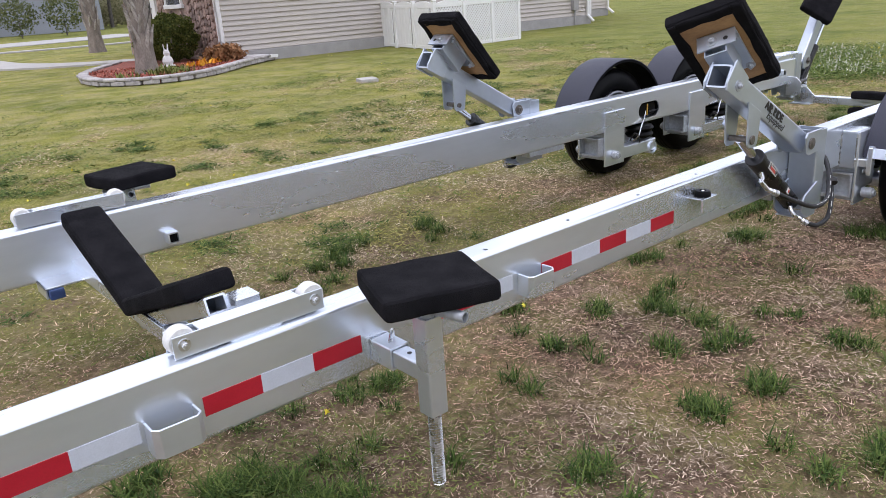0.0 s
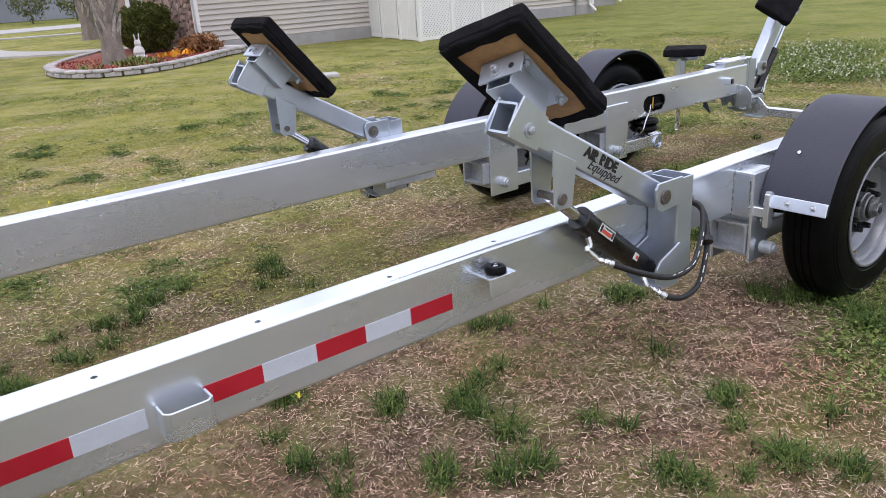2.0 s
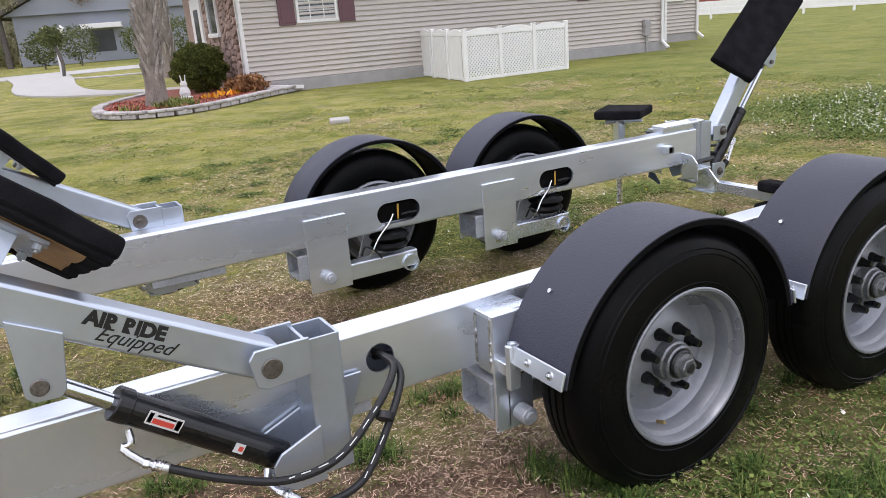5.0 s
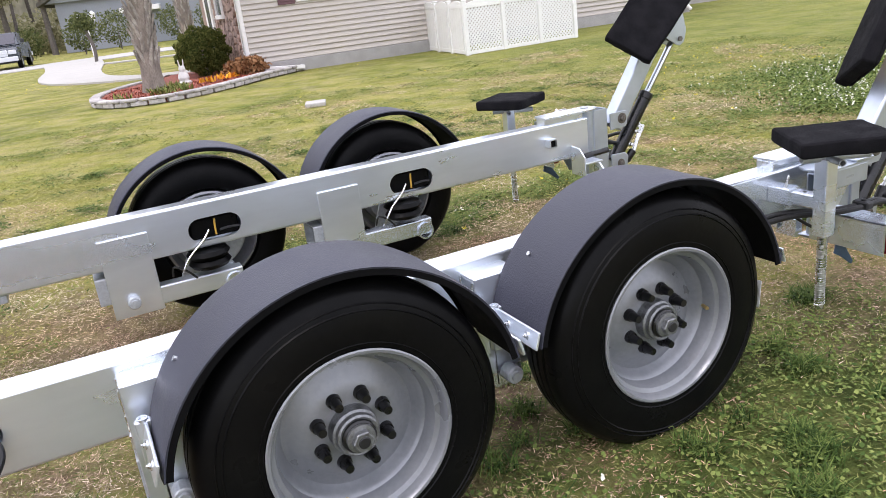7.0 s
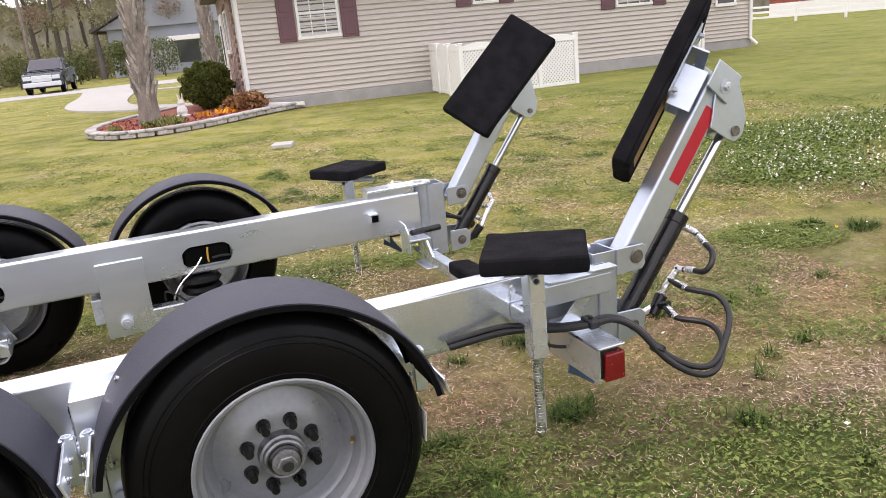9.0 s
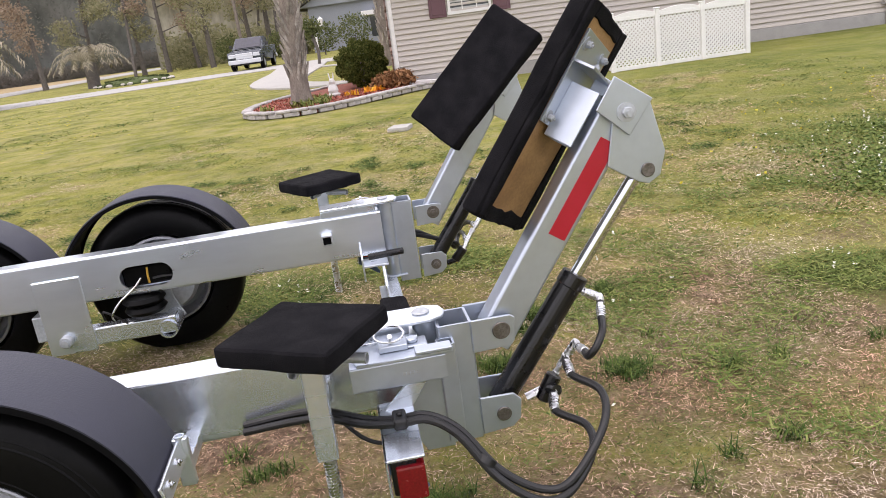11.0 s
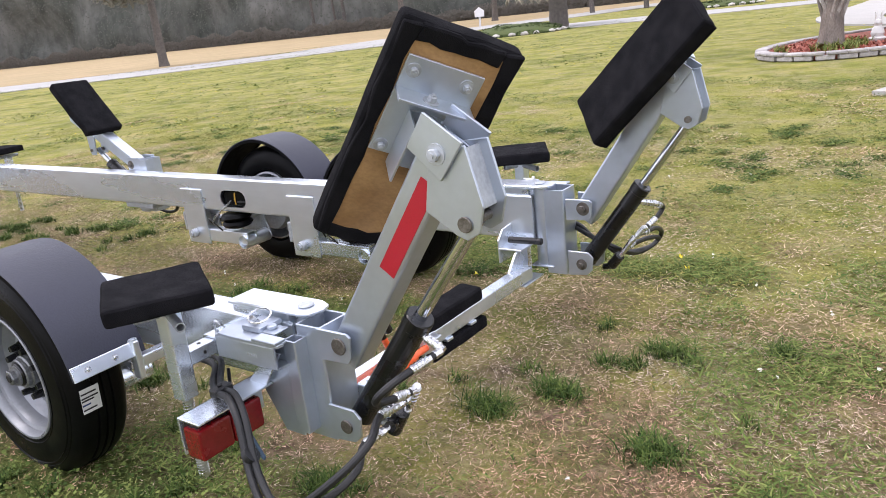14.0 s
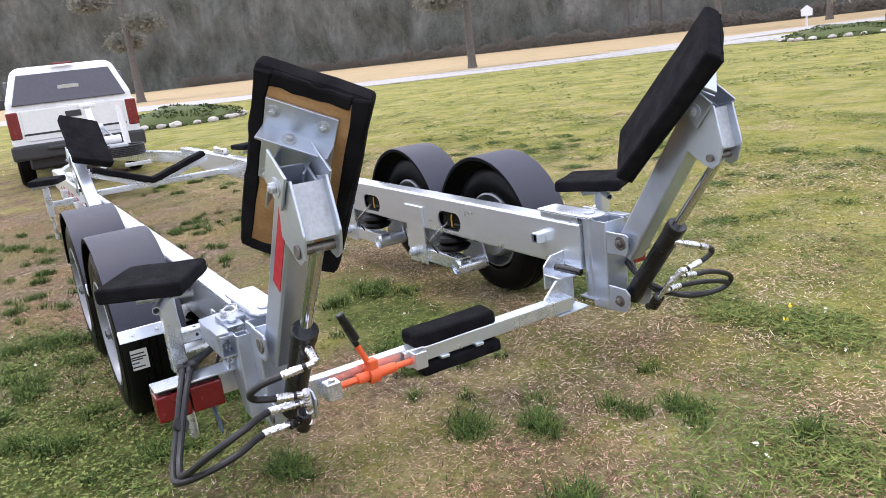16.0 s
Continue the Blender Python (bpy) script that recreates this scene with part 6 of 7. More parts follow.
# the front end: stone veneer, window, white door
FR = Matrix.Translation((0, 0.14, 0))
front = hp("front_wall", moved(box(-0.02, 0.015, 0.0, 8.2, -0.1, EAVE, 0), FR), STONE, None, "rough stone veneer front wall")
rs = random.Random(4)
yy = 0.02
stone_meshes = []
for k in range(6):
    pts = [(math.cos(a) * rs.uniform(0.8, 1.1), math.sin(a) * rs.uniform(0.8, 1.1)) for a in [i * math.pi / 4 + rs.uniform(-0.2, 0.2) for i in range(8)]]
    stone_meshes.append(finish("veneer_stone", plate([(p * 0.5, q * 0.5) for p, q in pts], -0.5, 0.5, 0.04), STONE, 60))
col = 0
while yy < 4.3:
    zz = 0.0
    w_ = rs.uniform(0.16, 0.26)
    while zz < EAVE:
        h_ = rs.uniform(0.12, 0.26)
        if not (2.1 < yy + w_ and yy < 3.7 and 1.1 < zz < 2.4):
            ob = new("veneer_stone", rs.choice(stone_meshes))
            ob.parent = front
            ob.rotation_euler = (0, 0, radians(90))
            ob.location = FR @ Vector((-0.03, yy + w_ / 2, zz + h_ / 2))
            ob.scale = (w_ * 1.05, 0.07, h_ * 1.05)
        zz += h_
    yy += w_
fw = hp("front_window", moved(add(box(-0.08, 0.0, 2.2, 2.27, 1.4, 2.4, 0.005), add(box(-0.08, 0.0, 3.53, 3.6, 1.4, 2.4, 0.005), add(box(-0.08, 0, 2.2, 3.6, 2.34, 2.4, .005), box(-0.1, 0, 2.14, 3.66, 1.32, 1.42, .005)))), FR), TRIM, None, "white framed front window")
hp("pane", moved(box(-0.04, -0.03, 2.26, 3.54, 1.4, 2.36, 0), FR), GLASS, fw)
door = hp("door", moved(box(-0.1, -0.02, 4.5, 6.3, 0.2, 2.4, 0.006), FR), TRIM, None, "white front door with glass")
hp("pane", moved(box(-0.11, -0.1, 4.9, 5.7, 1.0, 2.1, 0.003), FR), GLASS, door)
hp("gutter_board", moved(box(0.0, 1.3, -0.06, 0.06, 0.02, 0.1, 0.006), pose(-0.05, -0.12, 0.12, 0, 4, -6)), TRIM, None, "white gutter pipe along the ground")

# ---- lattice fence round the air conditioner ----
fence = thing("fence_screen", "low white vinyl lattice screen beside the house", "fence")


def fence_run(p, q, panels, lattice, h=1.12):
    p, q = Vector(p), Vector(q)
    m0 = frame_of(p, q)
    n = (q - p).length
    w = n / panels
    for k in range(panels):
        m = m0 @ Matrix.Translation((k * w, 0, 0))
        panel = part("panel_rail", moved(box(0.03, w - 0.03, -0.02, 0.02, 0.04, 0.12, 0.004), m), FENCE, fence)
        part("top_rail", moved(box(0.03, w - 0.03, -0.02, 0.02, h - 0.12, h - 0.05, 0.004), m), FENCE, panel)
        arch = [(0.03, h - 0.06)] + [(0.03 + (w - 0.06) * t / 10, h - 0.03 + 0.07 * math.sin(math.pi * t / 10)) for t in range(11)] + [(w - 0.03, h - 0.06)]
        part("arch_rail", moved(plate(arch, -0.018, 0.018, 0.003), m), FENCE, panel)
        part("post", moved(add(box(-0.045, 0.045, -0.045, 0.045, 0, h + 0.02, 0.006), box(-0.055, 0.055, -0.055, 0.055, h + 0.02, h + 0.05, 0.012)), m), FENCE, fence)
        if lattice:
            lat = bmesh.new()
            x0, x1, z0, z1 = 0.05, w - 0.05, 0.12, h - 0.12
            step = 0.085
            for sgn, yy_ in ((1, -0.006), (-1, 0.006)):
                c = -(z1 - z0)
                while c < (x1 - x0):
                    xa, xb = max(x0, x0 + c), min(x1, x0 + c + (z1 - z0))
                    if xb - xa > 0.03:
                        za, zb = z0 + (xa - x0 - c), z0 + (xb - x0 - c)
                        if sgn < 0:
                            za, zb = z0 + z1 - za, z0 + z1 - zb
                        add(lat, moved(box(0, math.hypot(xb - xa, zb - za), -0.004, 0.004, -0.016, 0.016, 0), frame_of((xa, yy_, za), (xb, yy_, zb), (0, 0, 1))))
                    c += step
            part("lattice", moved(lat, m), FENCE, panel, "diagonal white lattice", 0)
        else:
            for s in range(int((w - 0.1) / 0.14)):
                part("fence_board", moved(box(0.05 + s * 0.14, 0.05 + s * 0.14 + 0.132, -0.012, 0.012, 0.12, h - 0.1, 0.004), m), FENCE, panel)
    part("post", moved(box(-0.045, 0.045, -0.045, 0.045, 0, h + 0.04, 0.006), m0 @ Matrix.Translation((n, 0, 0))), FENCE, fence)


fence_run((12.02, 14.38, -0.05), (14.86, 14.37, -0.05), 3, True)
fence_run((12.42, 17.2, -0.02), (12.06, 14.46, -0.05), 3, False)

# ---- slab lid in the lawn, paths ----
lid = thing("well_lid", "small pale concrete lid lying in the lawn", "lid", at=(7.346, 10.64, 0), turn=-20)
part("slab", box(-0.15, 0.15, -0.18, 0.18, -0.02, 0.045, 0.015, 2), CONCRETE, lid)

# ---- flower bed with block edging ----
bed = thing("flower_bed", "raised flower bed with red mulch and pale block edging", "flower bed")
BED = spline([(9.05, 17.15, 0), (8.05, 16.45, 0), (7.15, 15.6, 0), (6.3, 14.98, 0), (5.55, 14.85, 0), (4.95, 15.2, 0), (4.62, 16.05, 0), (4.75, 17.4, 0), (5.25, 18.6, 0), (5.95, 19.7, 0), (6.65, 20.8, 0)], 6)
fill = slab([(p.x, p.y) for p in BED] + [(7.85, 20.8), (7.9, 17.4), (8.9, 17.25)], 0.0, 0.1, 0)
part("mulch", fill, MULCH, bed, "red-brown bark mulch")
block_mesh = [finish("edging_block", moved(box(-0.15, 0.15, -0.09, 0.09, 0.0, 0.085, 0.014, 1), pose(0, 0, 0, 0, 0, k)), EDGING, 0) for k in (-2, 0, 2)]
cap_mesh = finish("edging_cap", box(-0.16, 0.16, -0.11, 0.11, 0.086, 0.14, 0.014, 1), EDGING, 0)
rb = random.Random(8)
for row_, mesh_ in ((0, None), (1, cap_mesh)):
    travelled = 0.16 * (row_ % 2)
    for a, b in zip(BED[:-1], BED[1:]):
        seg = (b - a).length
        while travelled < seg:
            p = a.lerp(b, travelled / seg)
            ob = new("edging_block", mesh_ or rb.choice(block_mesh))
            ob.parent = bed
            ob.location = (p.x + rb.uniform(-.012, .012), p.y + rb.uniform(-.012, .012), 0.0 if mesh_ else row_ * 0.086)
            ob.rotation_euler = (0, 0, math.atan2(b.y - a.y, b.x - a.x) + rb.uniform(-0.05, 0.05))
            travelled += 0.325
        travelled -= seg


def leaf_cloud(name, label, category, mat, centre, radii, count, size, seed, parent=None, hollow=0.6, squash=0.0, kind=""):
    """A crown of many small leaves about a centre, dense at its skin and uneven in outline."""
    rng = np.random.default_rng(seed)
    d = rng.normal(size=(count, 3))
    d /= np.linalg.norm(d, axis=1)[:, None]
    r = rng.uniform(hollow, 1.0, count) ** 0.7
    bumpy = 1 + 0.13 * np.sin(d[:, 0] * 5 + seed) * np.cos(d[:, 1] * 6 + d[:, 2] * 4) + 0.08 * np.sin(d[:, 2] * 11 + d[:, 0] * 9)
    p = d * (r * bumpy)[:, None] * np.array(radii) + np.array(centre)
    if squash:
        p[:, 2] = np.maximum(p[:, 2], squash)
    a = rng.normal(size=(count, 3))
    a /= np.linalg.norm(a, axis=1)[:, None]
    b = np.cross(a, rng.normal(size=(count, 3)))
    b /= np.linalg.norm(b, axis=1)[:, None]
    s = size * rng.uniform(0.6, 1.4, count)[:, None]
    v = np.stack([p - a * s, p + b * s * 0.45, p + a * s, p - b * s * 0.45], 1).astype(np.float32)
    me = bpy.data.meshes.new(name)
    me.vertices.add(count * 4)
    me.vertices.foreach_set("co", v.ravel())
    me.loops.add(count * 4)
    me.loops.foreach_set("vertex_index", np.arange(count * 4, dtype=np.int32))
    me.polygons.add(count)
    me.polygons.foreach_set("loop_start", np.arange(0, count * 4, 4, dtype=np.int32))
    me.update(calc_edges=True)
    me.materials.append(mat)
    ob = new(name, me)
    if parent:
        ob.parent = parent
        return tagged(ob, label)
    return tagged(ob, label, category, kind=kind)


BUSH = blade_material("bush_leaf", (0.035, 0.052, 0.013), (0.09, 0.11, 0.026), (0.19, 0.195, 0.055))
DRYFERN = blade_material("dry_fern", (0.14, 0.06, 0.025), (0.26, 0.13, 0.06), (0.36, 0.2, 0.1))
ORANGE_FLOWER = blade_material("orange_flower", (0.7, 0.2, 0.02), (0.75, 0.33, 0.03), (0.8, 0.5, 0.06))
CHIPS = blade_material("mulch_chip", (0.12, 0.03, 0.02), (0.32, 0.09, 0.06), (0.5, 0.2, 0.15))
PLASTER = material("white_plaster", (0.7, 0.68, 0.66), rough=0.7, vary=0.06, scale=8, fine=50, bump=0.1)

bush = thing("round_bush", "clipped round dark green shrub of two merged mounds", "shrub", at=(7.25, 18.6, 0.1))
part("stem", rod((0, 0, 0), (0, 0, 0.6), 0.05, 8, 0.03), BARK, bush)
for at_, rad, seed_ in (((0.0, 0.0, 0.57), (0.63, 0.63, 0.56), 5), ((0.14, 1.25, 0.52), (0.56, 0.6, 0.5), 7)):
    leaf_cloud("crown", "", "", BUSH, at_, rad, 7500, 0.036, seed_, bush, 0.74, 0.02)
part("stem", rod((0.14, 1.25, 0), (0.14, 1.25, 0.5), 0.045, 8, 0.03), BARK, bush)
fern = thing("dry_plant", "drooping brown dried plant in the bed", "plant", at=(7.85, 17.1, 0.1))
leaf_cloud("foliage", "", "", DRYFERN, (0, 0, 0.16), (0.5, 0.36, 0.24), 1300, 0.06, 6, fern, 0.3, 0.0)
x, y = scatter(5200, 4.3, 9, 14.6, 19.5, 41, lambda x, y, r: (np.hypot(x - 6.0, y - 16.3) < 1.25) | (np.hypot(x - 7.4, y - 17.0) < 0.8) | (np.hypot(x - 5.6, y - 17.6) < .7))
blades("mulch_chip", "loose red bark chips", CHIPS, x, y, 0.05, 0.03, 1.25, 42, "mulch", 0.1)
x, y = scatter(220, 6.7, 8.5, 16.2, 17.4, 43, lambda x, y, r: np.abs((x - 6.7) * 0.7 - (y - 16.35)) < 0.25)
blades("orange_flower", "orange and yellow bed flowers", ORANGE_FLOWER, x, y, 0.12, 0.06, 0.9, 44, "flower", 0.12)
x, y = scatter(700, 4.85, 6.4, 15.25, 17.0, 45, lambda x, y, r: lumps(x, y, 3, 3) > 0.3)
blades("bed_plant", "low green plants in the bed", GREEN, x, y, 0.14, 0.03, 0.9, 46, "plant", 0.1)
statue = lathe([(0, 0), (0.14, 0.0), (0.16, 0.05), (0.1, 0.08), (0.12, 0.14), (0.1, 0.22), (0.06, 0.27), (0.075, 0.32), (0.055, 0.38), (0, 0.4)], 18)
moved(statue, pose(0, 0, 0, 0, -90, 0))
for sx in (-0.035, 0.035):
    add(statue, rod((sx, 0, 0.37), (sx * 1.5, 0, 0.52), 0.018, 8, 0.01))
rabbit = new("garden_statue", finish("garden_statue", statue, PLASTER))
rabbit.location = (6.47, 17.0, 0.1)
tagged(rabbit, "small white plaster garden statue", "statue")


BOOT = material("old_leaf_base", (0.36, 0.33, 0.3), rough=0.95, vary=0.25, scale=10, fine=70, bump=0.6, second=(0.22, 0.19, 0.17), piece=0.3)


def palm(name, at, height, radius, lean, seed, label):
    """A cabbage palm trunk with old leaf bases crossing on its upper part, and its fronds."""
    rr = random.Random(seed)
    t = thing(name, label, "palm", at=at)
    pts = [(0, 0, -0.05), (lean * 0.1, 0, height * 0.25), (lean * 0.35, 0.03, height * 0.6), (lean, 0.05, height)]
    n = 8
    cnt = (len(pts) - 1) * n + 1
    radii = [radius * (0.88 + 0.42 * max(0, 1 - i / cnt * 5) ** 2) * (1 + 0.04 * rr.uniform(-1, 1)) for i in range(cnt)]
    part("trunk", hose(pts, radius, 18, n, radii), BARK, t, "grey fibrous palm trunk")
    line = spline(pts, 30)
    k = 0
    for z_i in range(16, len(line), 2):
        p = line[z_i]
        for q in range(4):
            a = k * 2.4 + q * math.pi / 2 + rr.uniform(-0.2, 0.2)
            r0 = radius * 0.78
            base = Vector((p.x + math.cos(a) * r0, p.y + math.sin(a) * r0, p.z))
            side = rr.choice((-1, 1)) * 0.09
            tip = base + Vector((math.cos(a) * 0.09 - math.sin(a) * side, math.sin(a) * 0.09 + math.cos(a) * side, 0.3))
            boot = rod(base - Vector((math.cos(a) * 0.03, math.sin(a) * 0.03, 0.08)), tip, 0.05, 6, 0.018)
            part("leaf_base", boot, BOOT, t, "", 0)
        k += 1
    return t


palm("palm_tree", (5.77, 16.4, 0.1), 5.2, 0.215, 0.35, 3, "tall cabbage palm with a boot-covered grey trunk")
palm("palm_tree", (8.75, 29.5, 0.0), 7.5, 0.26, -0.25, 4, "cabbage palm by the front wall of the house")

# ---- roads, paths and verge ----
def strip(name, label, mat, pts, widths, z, thick=0.05, n=8):
    line = spline([(x, y, 0) for x, y in pts], n)
    k = len(line)
    bm = bmesh.new()
    l_, r_ = [], []
    for i, p in enumerate(line):
        t = (line[min(i + 1, k - 1)] - line[max(i - 1, 0)]).normalized()
        s = Vector((-t.y, t.x, 0))
        w = np.interp(i / (k - 1), np.linspace(0, 1, len(widths)), widths) / 2
        l_.append((bm.verts.new(p + s * w + Vector((0, 0, z))), bm.verts.new(p + s * w + Vector((0, 0, z - thick)))))
        r_.append((bm.verts.new(p - s * w + Vector((0, 0, z))), bm.verts.new(p - s * w + Vector((0, 0, z - thick)))))
    for i in range(k - 1):
        bm.faces.new((l_[i][0], r_[i][0], r_[i + 1][0], l_[i + 1][0]))
        bm.faces.new((l_[i][1], l_[i][0], l_[i + 1][0], l_[i + 1][1]))
        bm.faces.new((r_[i][0], r_[i][1], r_[i + 1][1], r_[i + 1][0]))
    bmesh.ops.recalc_face_normals(bm, faces=bm.faces)
    ob = new(name, finish(name, bm, mat))
    return tagged(ob, label, name.split("_")[0], kind="structure")


strip("road", "pale worn country road along the lawn", ROAD, [(-170, -90), (-68, -7), (-44, 11), (-37, 18.5), (-31.5, 25), (-27, 32), (-23.5, 37.5), (-17, 40.3), (-10, 41.5), (-3, 43.3), (3, 44.8), (9, 45.6), (16, 46)], [9.5, 9.0, 8.6, 8.0, 5.2, 6.0], 0.02)
strip("road_far", "pale country road beyond the lane", ROAD, [(-26.5, 36.5), (-26, 48), (-22.5, 62), (-19, 82), (-13, 105)], [6.5, 7.5, 7.5, 7.5], 0.03)
strip("path_1", "pale concrete garden path", CONCRETE, [(5.0, 43.5), (4.9, 37), (4.55, 31), (4.55, 27.6), (4.95, 25.4), (5.8, 23.7), (6.8, 22.7), (7.9, 22.1)], [2.8, 2.2, 2.0, 1.5, 1.1, 0.9], 0.04)
strip("path_2", "narrow pale path edging the garden island", CONCRETE, [(5.2, 37.5), (7.2, 36.0), (9.5, 35.2), (13, 34.8)], [0.7, 0.7, 0.7], 0.045)
verge = slab([(-330, -190), (-72, -3), (-47.5, 14.5), (-40.5, 22), (-35, 28.5), (-31, 35), (-29.6, 46), (-26.5, 61), (-23, 82), (-17, 105), (-38, 113), (-62, 101), (-110, 91), (-154, 76), (-182, 47), (-195, -2), (-330, -60)], 0.0, 0.012, 0)
tagged(new("verge", finish("verge", verge, VERGE)), "dry straw-coloured grass verge beyond the road", "verge", kind="structure")

# ---- woods in the distance ----
def see_through(m, amount=0.5):
    """Lets part of the light through the leaves of a leaf material."""
    n, l = m.node_tree.nodes, m.node_tree.links
    tr, mx = n.new("ShaderNodeBsdfTranslucent"), n.new("ShaderNodeMixShader")
    mx.inputs[0].default_value = amount
    p = n["Principled BSDF"]
    l.new(p.inputs["Base Color"].links[0].from_socket, tr.inputs[0])
    l.new(p.outputs[0], mx.inputs[1])
    l.new(tr.outputs[0], mx.inputs[2])
    l.new(mx.outputs[0], n["Material Output"].inputs[0])
    return m



# distance haze is mixed into these greyed, low-contrast leaf colours
WOODS = blade_material("hazy_wood_leaf", (0.12, 0.125, 0.11), (0.15, 0.152, 0.137), (0.18, 0.178, 0.162))
NEEDLE = blade_material("hazy_pine_needle", (0.19, 0.19, 0.16), (0.225, 0.222, 0.19), (0.26, 0.255, 0.215))
SCRUB = blade_material("hazy_scrub_leaf", (0.155, 0.14, 0.12), (0.175, 0.16, 0.14), (0.195, 0.18, 0.155))

for leaf in (WOODS, SCRUB, NEEDLE, BUSH):
    see_through(leaf)


def woods(name, label, line, depth, height, count, size, seed, mat, tilt=0.3):
    rng = np.random.default_rng(seed)
    line = np.array(line, float)
    seg = np.linalg.norm(np.diff(line, axis=0), axis=1)
    s = rng.uniform(0, seg.sum(), count)
    cum = np.concatenate([[0], np.cumsum(seg)])
    i = np.clip(np.searchsorted(cum, s) - 1, 0, len(seg) - 1)
    t = (s - cum[i]) / seg[i]
    p = line[i] + (line[i + 1] - line[i]) * t[:, None]
    d = (line[i + 1] - line[i]) / seg[i][:, None]
    nrm = np.stack([-d[:, 1], d[:, 0]], 1)
    off = rng.uniform(0, depth, count)
    crown = height * (0.72 + 0.2 * np.sin(s * 0.35) * np.sin(s * 0.13 + 1) + 0.14 * np.sin(s * 1.3 + off))
    z = crown * rng.uniform(0.0, 1.0, count) ** 0.85
    c = np.stack([p[:, 0] + nrm[:, 0] * off, p[:, 1] + nrm[:, 1] * off, z], 1)
    out = np.concatenate([nrm, np.full((count, 1), -0.5)], 1) + rng.normal(0, tilt, (count, 3))
    a = np.cross(out, rng.normal(size=(count, 3)))
    a /= np.linalg.norm(a, axis=1)[:, None]
    b = np.cross(a, out)
    b /= np.linalg.norm(b, axis=1)[:, None]
    sz = size * rng.uniform(0.5, 1.5, count)[:, None]
    v = np.stack([c - a * sz, c + b * sz * 0.5, c + a * sz, c - b * sz * 0.5], 1).astype(np.float32)
    me = bpy.data.meshes.new(name)
    me.vertices.add(count * 4)
    me.vertices.foreach_set("co", v.ravel())
    me.loops.add(count * 4)
    me.loops.foreach_set("vertex_index", np.arange(count * 4, dtype=np.int32))
    me.polygons.add(count)
    me.polygons.foreach_set("loop_start", np.arange(0, count * 4, 4, dtype=np.int32))
    me.update(calc_edges=True)
    me.materials.append(mat)
    tagged(new(name, me), label, "woods", kind="stuff")


def woods_mass(name, label, line, height, seed, mat, bulge=1.6, step=1.1):
    """The closed body of a wood's edge: a lumpy wall of crowns with an uneven skyline."""
    pts = spline([(x, y, 0) for x, y in line], 12)
    total = sum((q - p).length for p, q in zip(pts[:-1], pts[1:]))
    n = int(total / step)
    cols = []
    acc, k = 0.0, 0
    bm = bmesh.new()
    for i in range(n):
        want = total * i / n
        while k < len(pts) - 2 and acc + (pts[k + 1] - pts[k]).length < want:
            acc += (pts[k + 1] - pts[k]).length
            k += 1
        d = (pts[k + 1] - pts[k]).normalized()
        p = pts[k] + d * (want - acc)
        side = Vector((-d.y, d.x, 0))
        top = height * (0.8 + 0.2 * noise.noise(Vector((want * 0.11, seed, 0))) + 0.13 * noise.noise(Vector((want * 0.45, seed, 3))))
        col = []
        for j in range(19):
            z = top * j / 18
            out = bulge * (noise.noise(Vector((want * 0.2, z * 0.12, seed))) + 0.3 * noise.noise(Vector((want * 0.6, z * 0.4, seed + 5)))) + 1.8 * (j / 18) ** 4
            col.append(bm.verts.new(p + side * out + Vector((0, 0, z - 0.1))))
        cols.append(col)
    for a_, b_ in zip(cols[:-1], cols[1:]):
        for j in range(18):
            bm.faces.new((a_[j], b_[j], b_[j + 1], a_[j + 1]))
    bmesh.ops.recalc_face_normals(bm, faces=bm.faces)
    tagged(new(name, finish(name, bm, mat, 180)), label, "woods", kind="stuff")


# the wood's body is paled too: its colour carries the haze
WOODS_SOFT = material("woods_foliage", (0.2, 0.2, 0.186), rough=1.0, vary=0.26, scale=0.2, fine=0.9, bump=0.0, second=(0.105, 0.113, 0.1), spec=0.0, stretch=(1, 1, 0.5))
# olive-brown, made paler than real foliage to stand in for haze
GARDEN_SOFT = material("hazy_garden_woods", (0.4, 0.37, 0.3), rough=1.0, vary=0.28, scale=0.3, fine=1.8, bump=0.0, second=(0.28, 0.265, 0.22), spec=0.0, stretch=(1, 1, 0.4))
woods_mass("far_woods", "dense pine woods beyond the road, coloured grey as through haze", [(-8, 128), (-40, 114), (-64, 103), (-110, 92), (-155, 77), (-183, 48), (-194, 0), (-200, -90)], 36, 1, WOODS_SOFT, 2.6, 1.9)
woods("woods_foliage", "loose foliage of the pine woods, its green greyed for haze", [(-12, 120), (-40, 109), (-64, 97), (-108, 86), (-150, 71), (-176, 44), (-186, 0), (-192, -70)][::-1], 3.0, 36, 60000, 0.17, 51, WOODS, 0.5)
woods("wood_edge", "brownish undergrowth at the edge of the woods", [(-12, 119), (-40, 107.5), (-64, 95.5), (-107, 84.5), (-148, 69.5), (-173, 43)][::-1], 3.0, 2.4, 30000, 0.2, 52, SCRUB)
woods_mass("garden_woods", "olive and brown trees behind the neighbouring garden, paled for haze", [(90, 65), (58, 84), (38, 94), (12, 97), (-14, 92)], 10, 2, GARDEN_SOFT, 2.0, 1.4)
# garden leaves lightened the same way, with haze in the base colour
GARDEN_LEAF = see_through(blade_material("hazy_garden_leaf", (0.19, 0.19, 0.1), (0.3, 0.29, 0.17), (0.42, 0.39, 0.26)))
SPRING_LEAF = see_through(blade_material("spring_leaf", (0.24, 0.17, 0.12), (0.34, 0.26, 0.19), (0.44, 0.36, 0.28)))


